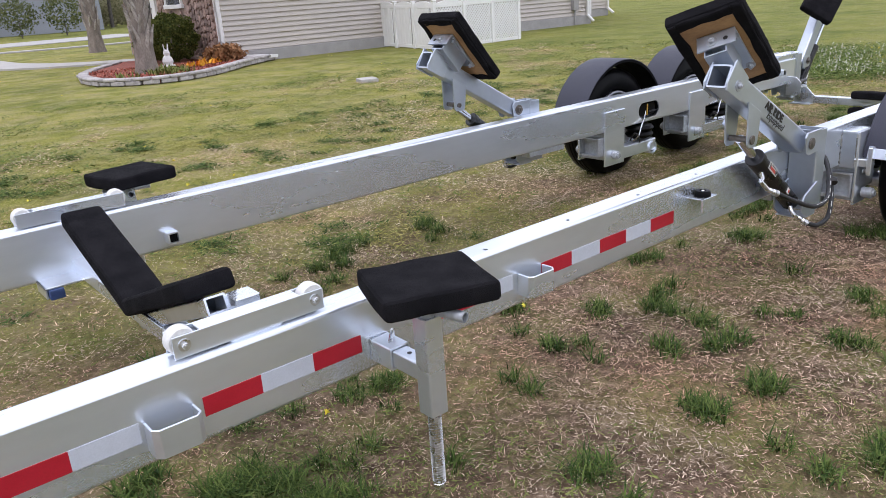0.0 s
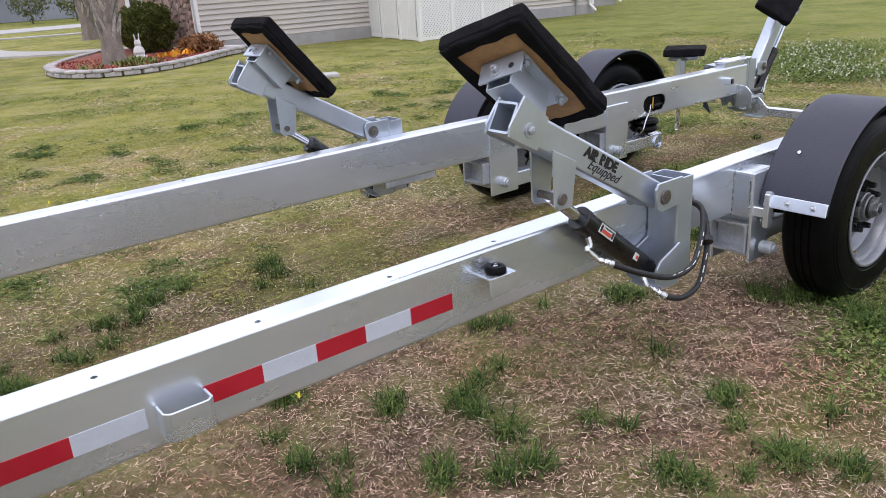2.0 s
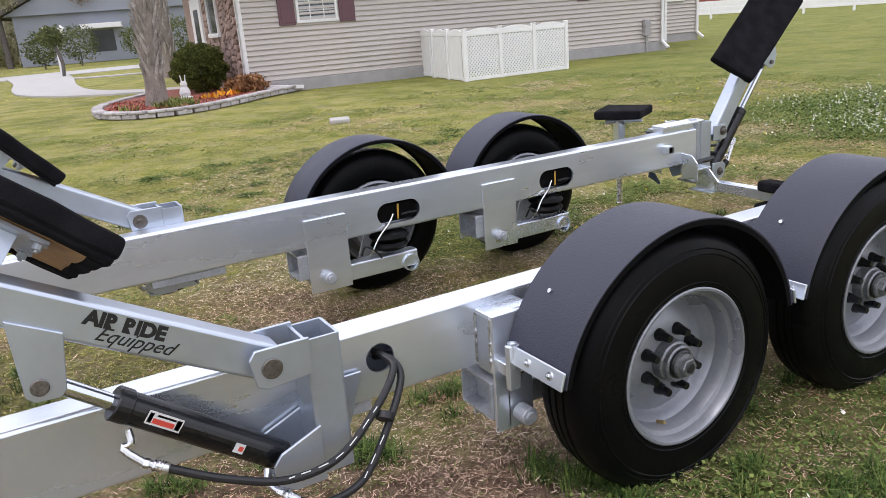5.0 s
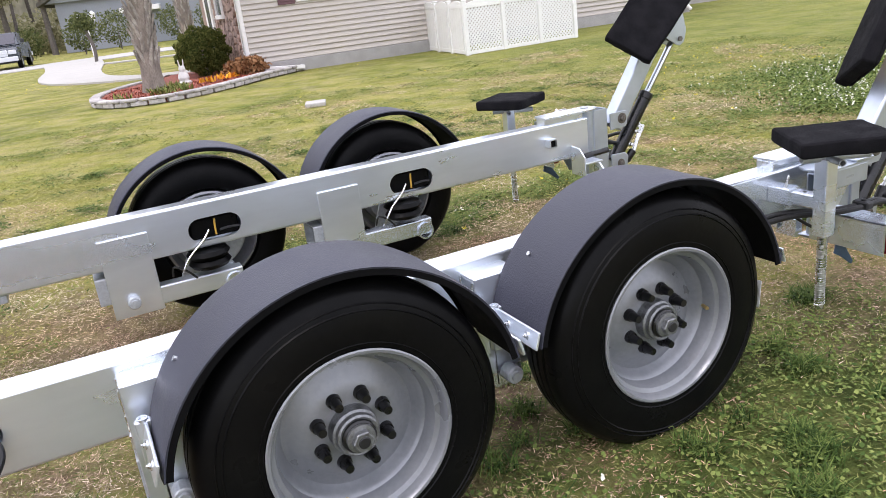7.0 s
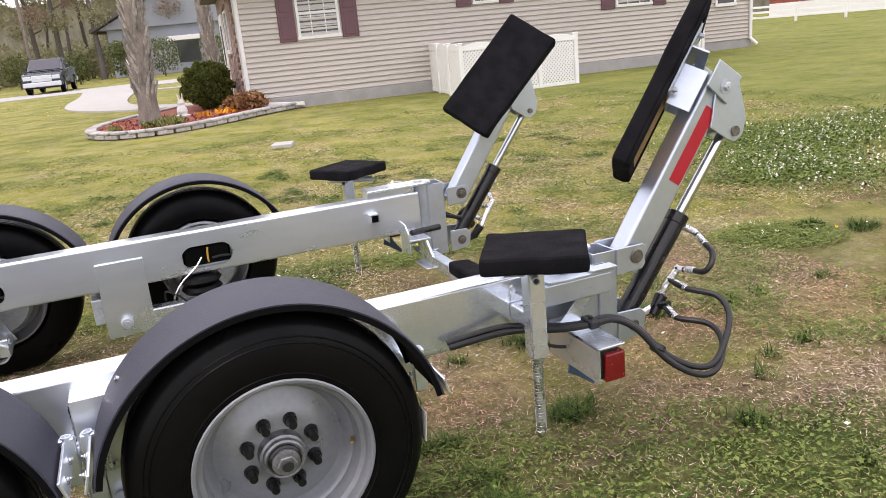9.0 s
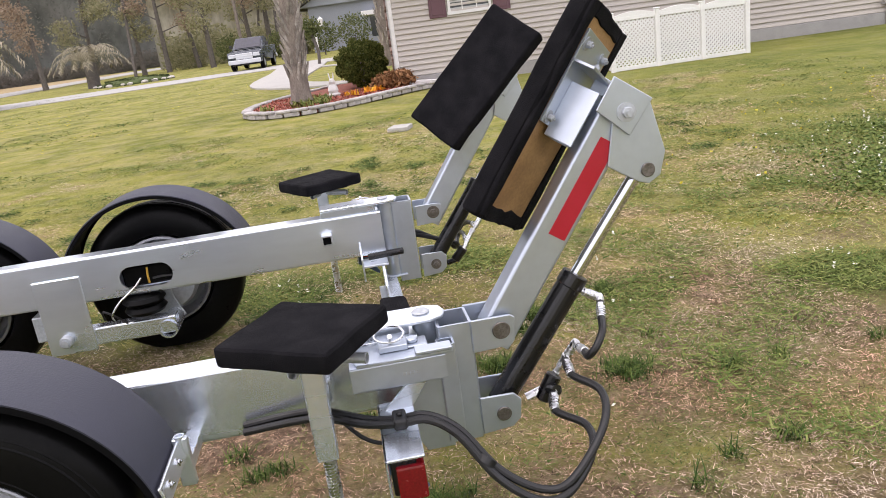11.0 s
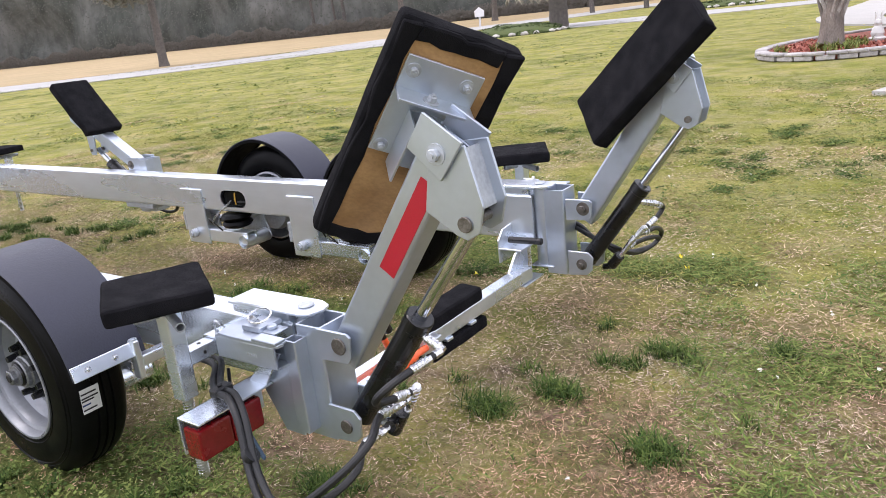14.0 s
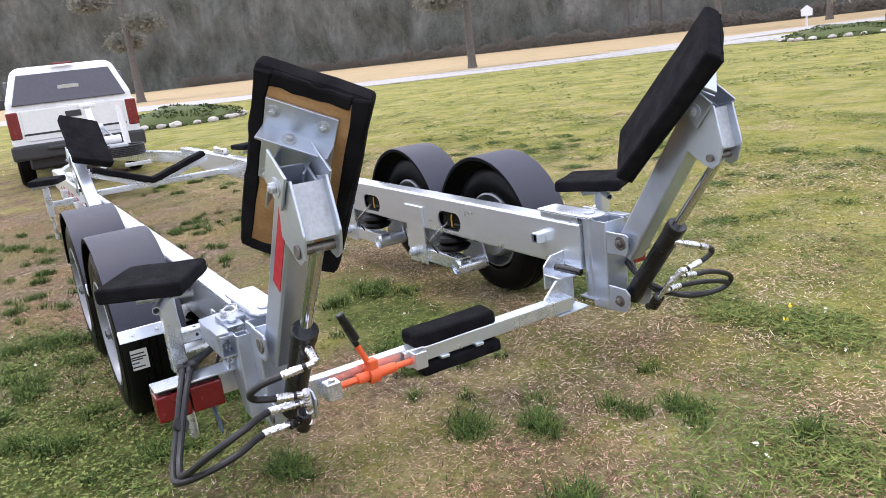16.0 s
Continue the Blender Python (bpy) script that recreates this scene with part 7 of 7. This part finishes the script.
def garden_tree(at, h, seed, mat, label):
    """A thin-crowned tree with forking limbs and loose clusters of leaves."""
    rr = random.Random(seed)
    t = thing("garden_tree", label, "tree", "trees behind the garden", at=at)
    lean = rr.uniform(-0.6, 0.6)
    part("trunk", hose([(0, 0, -0.1), (lean * 0.3, 0, h * 0.4), (lean, 0.2, h)], 0.2, 8, 6, [0.26 - 0.2 * q / 12 for q in range(13)]), PINE_BARK, t)
    for k in range(9):
        z = h * (0.28 + 0.08 * k)
        a = rr.uniform(0, 6.28)
        ln = rr.uniform(1.3, 2.6) * (1.15 - 0.05 * k)
        end = (lean * z / h + math.cos(a) * ln, math.sin(a) * ln, z + rr.uniform(0.3, 1.2))
        part("limb", rod((lean * z / h, 0, z - 0.3), end, 0.07, 6, 0.02), PINE_BARK, t)
        leaf_cloud("crown", "", "", mat, end, (1.35, 1.35, 0.95), 420, 0.13, seed * 30 + k, t, 0.15)


rg = random.Random(31)
for k in range(15):
    garden_tree((-20.7 + 3.25 * k + rg.uniform(-1.3, 1.3), rg.uniform(66, 78), 0), rg.uniform(10.5, 17), 200 + k, SPRING_LEAF if k % 3 == 1 else GARDEN_LEAF, "tall tree with reddish spring foliage and bare limbs" if k % 3 == 1 else "tall olive tree with a loose open crown")
woods("garden_scrub", "brown bare brush behind the garden", [(-9, 79), (38, 81)][::-1], 5, 4.2, 16000, 0.18, 54, GARDEN_LEAF)
rt = random.Random(9)
trunks = bmesh.new()
for k in range(16):
    x = rt.uniform(-250, -60)
    h = rt.uniform(20, 30)
    add(trunks, rod((x, rt.uniform(91, 99), -0.1), (x + rt.uniform(-1.2, 1.2), rt.uniform(93, 99), h), rt.uniform(0.18, 0.36), 7, 0.1))
for k in range(14):
    x = rt.uniform(-11, 52)
    add(trunks, rod((x, rt.uniform(68, 78), -0.1), (x + rt.uniform(-2, 2), rt.uniform(69, 78), rt.uniform(12, 18)), rt.uniform(0.13, 0.26), 7, 0.07))
tagged(new("wood_trunk", finish("wood_trunk", trunks, PINE_BARK)), "slim dark tree trunks along the woods", "woods", kind="stuff")


def pine(at, h, r, seed, label="tall pine with a bare dark trunk"):
    rr = random.Random(seed)
    t = thing("pine_tree", label, "tree", "trees along the verge", at=at)
    pts = [(0, 0, -0.1), (rr.uniform(-.2, .2), 0, h * 0.35), (rr.uniform(-.3, .3), rr.uniform(-.3, .3), h)]
    radii = [r * (1.25 if i == 0 else 1 - 0.75 * i / 16) for i in range(17)]
    part("trunk", hose(pts, r, 10, 8, radii), PINE_BARK, t)
    for k in range(9):
        z = h * (0.24 + 0.085 * k)
        a = rr.uniform(0, 6.28)
        ln = rr.uniform(2.0, 3.6) * (1.1 - 0.05 * k)
        end = (math.cos(a) * ln, math.sin(a) * ln, z + rr.uniform(-0.2, 0.6))
        part("limb", rod((0, 0, z - 0.2), end, r * 0.28, 6, r * 0.08), PINE_BARK, t)
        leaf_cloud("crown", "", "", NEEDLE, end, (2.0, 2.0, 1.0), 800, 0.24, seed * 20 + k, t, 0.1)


for k, (x, y, h, r) in enumerate(((-37.0, 32.0, 20, 0.32), (-38.2, 60.0, 21, 0.34), (-37.0, 75.0, 20, 0.36), (-67.0, 14.7, 22, 0.4))):
    pine((x, y, 0), h, r, 60 + k)

# ---- pindo palms, mounds and stones by the road ----
FROND = blade_material("pindo_leaf", (0.16, 0.15, 0.1), (0.26, 0.23, 0.16), (0.36, 0.32, 0.24))
ROCK = material("pale_rock", (0.5, 0.47, 0.44), rough=0.9, vary=0.2, scale=4, fine=30, bump=0.5, piece=0.2)
IVY = blade_material("ivy_leaf", (0.025, 0.045, 0.015), (0.05, 0.075, 0.025), (0.09, 0.11, 0.04))


def pindo(at, s, seed):
    rr = random.Random(seed)
    t = thing("pindo_palm", "low palm with greyish drooping feather fronds", "palm", "palms by the road", at=at)
    part("trunk", hose([(0, 0, -0.05), (0.02, 0, 0.6 * s), (0, 0.02, 1.3 * s)], 0.3, 12, 6, [(0.34 - 0.02 * (i % 2) - 0.005 * i) * s for i in range(13)]), PINE_BARK, t)
    for k in range(30):
        a = k * 2.399 + rr.uniform(-0.2, 0.2)
        up = rr.uniform(0.5, 1.5)
        ln = rr.uniform(1.3, 1.8) * s
        d = Vector((math.cos(a), math.sin(a), 0))
        pts = [Vector((0, 0, 1.25 * s)), d * ln * 0.4 + Vector((0, 0, (1.3 + 0.55 * up) * s)), d * ln * 0.85 + Vector((0, 0, (1.2 + 0.5 * up) * s)), d * ln * 1.15 + Vector((0, 0, (0.75 + 0.35 * up) * s))]
        line = spline(pts, 7)
        bm = bmesh.new()
        for i in range(2, len(line)):
            p, tdir = line[i], (line[i] - line[i - 1]).normalized()
            side = tdir.cross(Vector((0, 0, 1))).normalized()
            for sg in (-1, 1):
                tip = p + side * sg * 0.3 * s * (1.1 - i / len(line) * 0.5) + Vector((0, 0, -0.16 * s)) + tdir * 0.12
                w = tdir * 0.035 * s
                bm.faces.new([bm.verts.new(q) for q in (p - w, p + w, tip)])
        part("frond", bm, FROND, t, "", 0)


pindo((-11.4, 39.4, 0), 1.7, 71)
pindo((-9.2, 54.0, 0), 1.3, 72)
rk = random.Random(12)
rock_meshes = []
for k in range(4):
    bm = bmesh.new()
    bmesh.ops.create_icosphere(bm, subdivisions=2, radius=1)
    for v in bm.verts:
        v.co *= 1 + 0.28 * noise.noise(v.co * 1.7 + Vector((k * 5, 0, 0)))
        v.co.z *= 0.7
    rock_meshes.append(finish("rock", bm, ROCK, 40))


def mound(at, r, h, seed):
    t = thing("planted_mound", "low ivy-covered mound edged with pale rocks", "mound", "mounds by the road", at=at)
    bm = bmesh.new()
    bmesh.ops.create_icosphere(bm, subdivisions=3, radius=1)
    for v in bm.verts:
        v.co = Vector((v.co.x * r, v.co.y * r, max(-0.05, v.co.z * h))) * (1 + 0.06 * noise.noise(v.co * 2))
    part("soil", bm, IVY, t)
    leaf_cloud("ivy", "", "", IVY, (0, 0, 0.0), (r, r, h), 6000, 0.06, seed, t, 0.9, 0.02)
    for k in range(22):
        a = k * 6.283 / 22 + rk.uniform(-0.08, 0.08)
        ob = new("rock", rk.choice(rock_meshes))
        ob.parent = t
        sc = rk.uniform(0.13, 0.24)
        ob.scale = (sc, sc, sc * 0.8)
        ob.location = (math.cos(a) * (r + 0.1), math.sin(a) * (r + 0.1), 0.06)
        ob.rotation_euler = (0, 0, rk.uniform(0, 6))


mound((-19.6, 7.4, 0), 2.0, 0.6, 81)
mound((-12.2, 36.0, 0), 2.4, 0.5, 82)
mound((-6.3, 52.8, 0), 2.3, 0.36, 83)

# ---- mailbox, garden lamp, pole ----
mail = thing("mailbox", "white house-shaped mailbox on a post across the road", "mailbox", at=(-27.3, 56.5, 0), turn=35)
mail.scale = (1.3, 1.3, 1.12)
part("post", box(-0.06, 0.06, -0.06, 0.06, -0.05, 0.75, 0.01), TRIM, mail)
part("box", plate([(-0.3, 0.72), (0.3, 0.72), (0.3, 1.1), (0.36, 1.1), (0.0, 1.42), (-0.36, 1.1), (-0.3, 1.1)], -0.28, 0.28, 0.01), TRIM, mail)
lamp = thing("garden_lamp", "white twin-headed garden lantern on a post", "lamp", at=(6.0, 41.56, 0))
part("post", rod((0, 0, 0), (0, 0, 2.0), 0.05, 10), TRIM, lamp)
part("arm", rod((-0.35, 0, 1.9), (0.35, 0, 1.9), 0.03, 8), TRIM, lamp)
for sx in (-0.35, 0.35):
    part("lantern", moved(lathe([(0, 0), (0.08, 0), (0.13, 0.3), (0.16, 0.32), (0.02, 0.45), (0, 0.46)], 8), pose(sx, 0, 1.9, 0, -90, 0)), TRIM, lamp)
pole = thing("utility_pole", "grey wooden utility pole by the road", "pole", at=(0.0, 62, 0))
part("pole", rod((0, 0, -0.1), (0, 0, 9), 0.14, 10, 0.1), BARK, pole)
SHRUB_LEAF = see_through(blade_material("shrub_leaf", (0.06, 0.08, 0.03), (0.12, 0.14, 0.055), (0.2, 0.21, 0.09)))
small = thing("young_tree", "small dark leafy tree on the garden island", "tree", at=(5.95, 40.0, 0))
part("trunk", hose([(0, 0, 0), (0.05, 0, 0.7), (-0.15, 0, 1.5)], 0.08, 8), PINE_BARK, small)
leaf_cloud("crown", "", "", SHRUB_LEAF, (-0.2, 0, 1.85), (0.62, 0.62, 0.5), 900, 0.08, 91, small, 0.2)
for k, (x, y, s) in enumerate(((6.3, 57.5, 1.3), (8.7, 58.8, 1.5), (12.5, 57.5, 1.45), (3.0, 60, 1.2), (-0.9, 61.5, 1.3), (14.9, 56, 1.55))):
    sh = thing("garden_shrub", "loose green garden shrub", "shrub", "shrubs in the far garden", at=(x, y, 0))
    part("stem", rod((0, 0, 0), (0, 0, 0.8 * s), 0.05, 6, 0.03), PINE_BARK, sh)
    leaf_cloud("crown", "", "", SHRUB_LEAF, (0, 0, 1.0 * s), (0.9 * s, 0.9 * s, 0.85 * s), 1200, 0.1, 95 + k, sh, 0.4)

# ---- neighbouring house ----
GREY_WALL = material("grey_siding", (0.27, 0.29, 0.33), rough=0.7, vary=0.08, scale=1, fine=20, bump=0.1)
n_house = thing("neighbour_house", "grey-blue gabled house among trees", "house", at=(12.6, 66, 0), turn=-15)
n_house.scale = (1.25, 1.25, 1.25)
part("wall", box(-6, 6, 0, 8, 0, 3.0, 0.02), GREY_WALL, n_house)
part("gable", plate([(-6.5, 3.0), (6.5, 3.0), (0, 6.2)], -0.3, 8.3, 0.02), GREY_WALL, n_house)
part("roof", plate([(-6.9, 2.85), (0, 6.3), (6.9, 2.85), (6.9, 3.1), (0, 6.6), (-6.9, 3.1)], -0.6, 8.6, 0.02), ROOF, n_house)
part("awning", box(-2.2, 0.2, -0.8, 0.05, 2.0, 2.3, 0.02), TRIM, n_house)
part("window", box(-1.8, -0.4, -0.02, 0.05, 0.6, 1.9, 0.01), GLASS, n_house)
# white rail fence and a low building far to the right
rail = thing("rail_fence", "long low white rail fence across the far lawn", "fence")
for k in range(14):
    p = Vector((40 + k * 1.3, 38.5 - k * 2.3, 0))
    part("post", box(p.x - .06, p.x + .06, p.y - .06, p.y + .06, 0, 1.05, 0.01), FENCE, rail)
for z in (0.35, 0.65, 0.95):
    part("rail", tube((40, 38.5, z), (56.9, 8.6, z), 0.04, 0.12, closed=True), FENCE, rail)
barn = thing("low_building", "white and red low building behind the fence", "building", at=(60, 34, 0), turn=-60)
part("wall", box(-14, 14, 0, 6, 0, 1.0, 0.02), FENCE, barn)
part("upper_wall", box(-14, 14, 0.05, 6, 1.0, 2.6, 0.02), material("red_siding", (0.3, 0.08, 0.06), rough=0.7, vary=0.1), barn)
part("roof", box(-14.5, 14.5, -0.6, 6.6, 2.6, 2.8, 0.02), ROOF, barn)

# ---- vehicles ----
WHITE_CAR = material("white_car_paint", (0.72, 0.72, 0.71), rough=0.3, vary=0.04, scale=2, fine=30, bump=0.0, coat=0.5, rvary=0.05)
DARK_CAR = material("dark_car_paint", (0.03, 0.04, 0.055), rough=0.25, vary=0.1, scale=2, fine=30, bump=0.0, coat=0.6, rvary=0.05)
DARK_GLASS = material("tinted_glass", (0.03, 0.028, 0.045), rough=0.12, vary=0.1, scale=2, fine=20, bump=0, spec=0.8, rvary=0.02)
TRIM_BLACK = material("black_trim", (0.03, 0.03, 0.032), rough=0.6, vary=0.15, scale=6, fine=60, bump=0.1)
LAMP_CLEAR = material("clear_lamp", (0.6, 0.62, 0.65), rough=0.15, vary=0.05, bump=0)


def pickup(name, label, paint, at, turn, topper):
    """A pickup truck whose tail looks along its own +x; topper: a camper shell on the bed."""
    t = thing(name, label, "pickup truck", at=at, turn=turn)
    W = 0.98
    arch = lambda c: [(c + 0.48 * math.cos(radians(a)), 0.42 + 0.48 * math.sin(radians(a))) for a in range(180, -1, -20)]
    low = [(-5.35, 0.5)] + [(-5.35, 0.95), (-5.2, 1.08), (-3.9, 1.2), (-3.7, 1.24), (-0.03, 1.3), (0.0, 1.27), (0.0, 0.55)]
    low += [(x, z) for x, z in reversed(arch(-0.95)) if z > 0.42] + [(x, z) for x, z in reversed(arch(-4.45)) if z > 0.42]
    bm = plate(low, -W, W, 0.03)
    part("body", bm, paint, t)
    cab = bmesh.new()
    rows = []
    for x0, z, w in ((0, 1.22, W - 0.04), (1, 1.86, W - 0.2)):
        xa, xb = ((-3.95, -2.0), (-3.2, -2.1))[x0]
        rows.append([cab.verts.new(p) for p in ((xa, -w, z), (xb, -w, z), (xb, w, z), (xa, w, z))])
    for i in range(4):
        cab.faces.new((rows[0][i], rows[0][(i + 1) % 4], rows[1][(i + 1) % 4], rows[1][i]))
    cab.faces.new(rows[1])
    cab.faces.new(rows[0][::-1])
    bmesh.ops.recalc_face_normals(cab, faces=cab.faces)
    part("cab", soften(cab, 0.04, 2), paint, t)
    part("windscreen", moved(box(-0.42, 0.42, -0.78, 0.78, -0.004, 0.004, 0.01), pose(-3.6, 0, 1.555, 0, -40, 0)), DARK_GLASS, t)
    for s in (-1, 1):
        part("side_window", plate([(-3.55, 1.3), (-2.95, 1.78), (-2.2, 1.78), (-2.15, 1.3)], s * 0.86 - 0.02, s * 0.86 + 0.02, 0.004), DARK_GLASS, t)
        part("mirror", box(-3.5, -3.38, s * 1.08 - 0.1, s * 1.08 + 0.1, 1.3, 1.5, 0.03, 2), TRIM_BLACK, t)
        part("headlamp", box(-5.37, -5.25, s * 0.72 - 0.2, s * 0.72 + 0.2, 0.78, 0.98, 0.02), LAMP_CLEAR, t)
        part("tail_light", box(-0.12, 0.015, s * 0.9 - 0.08, s * 0.9 + 0.09, 0.84, 1.27, 0.015), RED_LENS, t)
        for wx in (-0.95, -4.45):
            wh = part("wheel", moved(lathe([(0.0, 0.02), (0.1, 0.0), (0.2, 0.03), (0.235, 0.0), (0.24, 0.02)], 24), Matrix.Translation((wx, s * 0.99, 0.39)) @ pose(0, 0, 0, 0, 0, -90 * s)), RIM, t)
            part("tyre", moved(lathe([(0.235, 0.0), (0.27, -0.012), (0.36, 0.0), (0.39, 0.04), (0.39, 0.2), (0.36, 0.24), (0.24, 0.24)], 32), Matrix.Translation((wx, s * 0.99, 0.39)) @ pose(0, 0, 0, 0, 0, -90 * s)), RUBBER, wh)
    part("grille", add(box(-5.4, -5.33, -0.5, 0.5, 0.68, 1.0, 0.02), box(-5.42, -5.36, -0.55, 0.55, 0.82, 0.87, 0.01)), LAMP_CLEAR, t)
    part("front_bumper", box(-5.52, -5.3, -0.95, 0.95, 0.42, 0.66, 0.05, 2), LAMP_CLEAR if not topper else TRIM_BLACK, t)
    part("rear_bumper", add(box(-0.05, 0.16, -1.02, 1.02, 0.5, 0.74, 0.04, 2), box(0.0, 0.2, -0.5, 0.5, 0.62, 0.69, 0.02)), TRIM_BLACK if topper else LAMP_CLEAR, t)
    gate = part("tailgate", box(-0.02, 0.012, -0.78, 0.78, 0.78, 1.28, 0.015), paint, t)
    part("handle", box(0.01, 0.03, -0.12, 0.12, 1.1, 1.2, 0.01), TRIM_BLACK, gate)
    part("trim_strip", box(0.011, 0.02, -0.78, 0.78, 0.88, 0.91, 0.003), TRIM_BLACK, gate)
    part("underbody", box(-5.1, -0.1, -0.8, 0.8, 0.32, 0.6, 0.03), TRIM_BLACK, t)
    if topper:
        sh = bmesh.new()
        rows = []
        for z, w, xa, xb in ((1.245, 0.96, -2.0, -0.02), (1.42, 0.95, -2.0, -0.05), (1.9, 0.78, -2.0, -0.3), (1.96, 0.68, -2.0, -0.36)):
            rows.append([sh.verts.new(p) for p in ((xa, -w, z), (xb, -w, z), (xb, w, z), (xa, w, z))])
        for a, b in zip(rows[:-1], rows[1:]):
            for i in range(4):
                sh.faces.new((a[i], a[(i + 1) % 4], b[(i + 1) % 4], b[i]))
        sh.faces.new(rows[-1])
        sh.faces.new(rows[0][::-1])
        bmesh.ops.recalc_face_normals(sh, faces=sh.faces)
        top = part("camper_shell", soften(sh, 0.05, 2), paint, t, "white camper shell")
        tilt = math.degrees(math.atan2(0.25, 0.48))
        hatch = bmesh.new()
        q = [hatch.verts.new(p) for p in ((0.012, -0.86, 1.37), (0.012, 0.86, 1.37), (-0.235, 0.70, 1.84), (-0.235, -0.70, 1.84))]
        q2 = [hatch.verts.new(v.co + Vector((-0.03, 0, -0.01))) for v in q]
        hatch.faces.new(q)
        hatch.faces.new(q2[::-1])
        for i in range(4):
            hatch.faces.new((q[i], q2[i], q2[(i + 1) % 4], q[(i + 1) % 4]))
        bmesh.ops.recalc_face_normals(hatch, faces=hatch.faces)
        part("hatch_glass", soften(hatch, 0.006), DARK_GLASS, top, "dark tinted hatch window")
        part("sticker", moved(box(-0.16, 0.16, -0.002, 0.002, -0.08, 0.08, 0), pose(-0.1, 0.02, 1.55, 0, 0, 90) @ pose(0, 0, 0, 24, 0, 0)), PAPER, top)
        part("brake_light", box(-0.34, -0.24, -0.16, 0.16, 1.955, 1.985, 0.008), RED_LENS, top)
        for s in (-1, 1):
            part("side_window", plate([(-1.8, 1.45), (-1.75, 1.76), (-0.45, 1.76), (-0.3, 1.45)], s * 0.875 - 0.03, s * 0.875 + 0.03, 0.01), DARK_GLASS, top)
    return t


pickup("towing_truck", "white pickup with a white camper shell and tinted hatch", WHITE_CAR, (-4.85, 2.36, 0), -3, True)
pickup("parked_truck", "dark blue pickup parked on the far driveway", DARK_CAR, (2.2, 51.5, 0), 84, False)
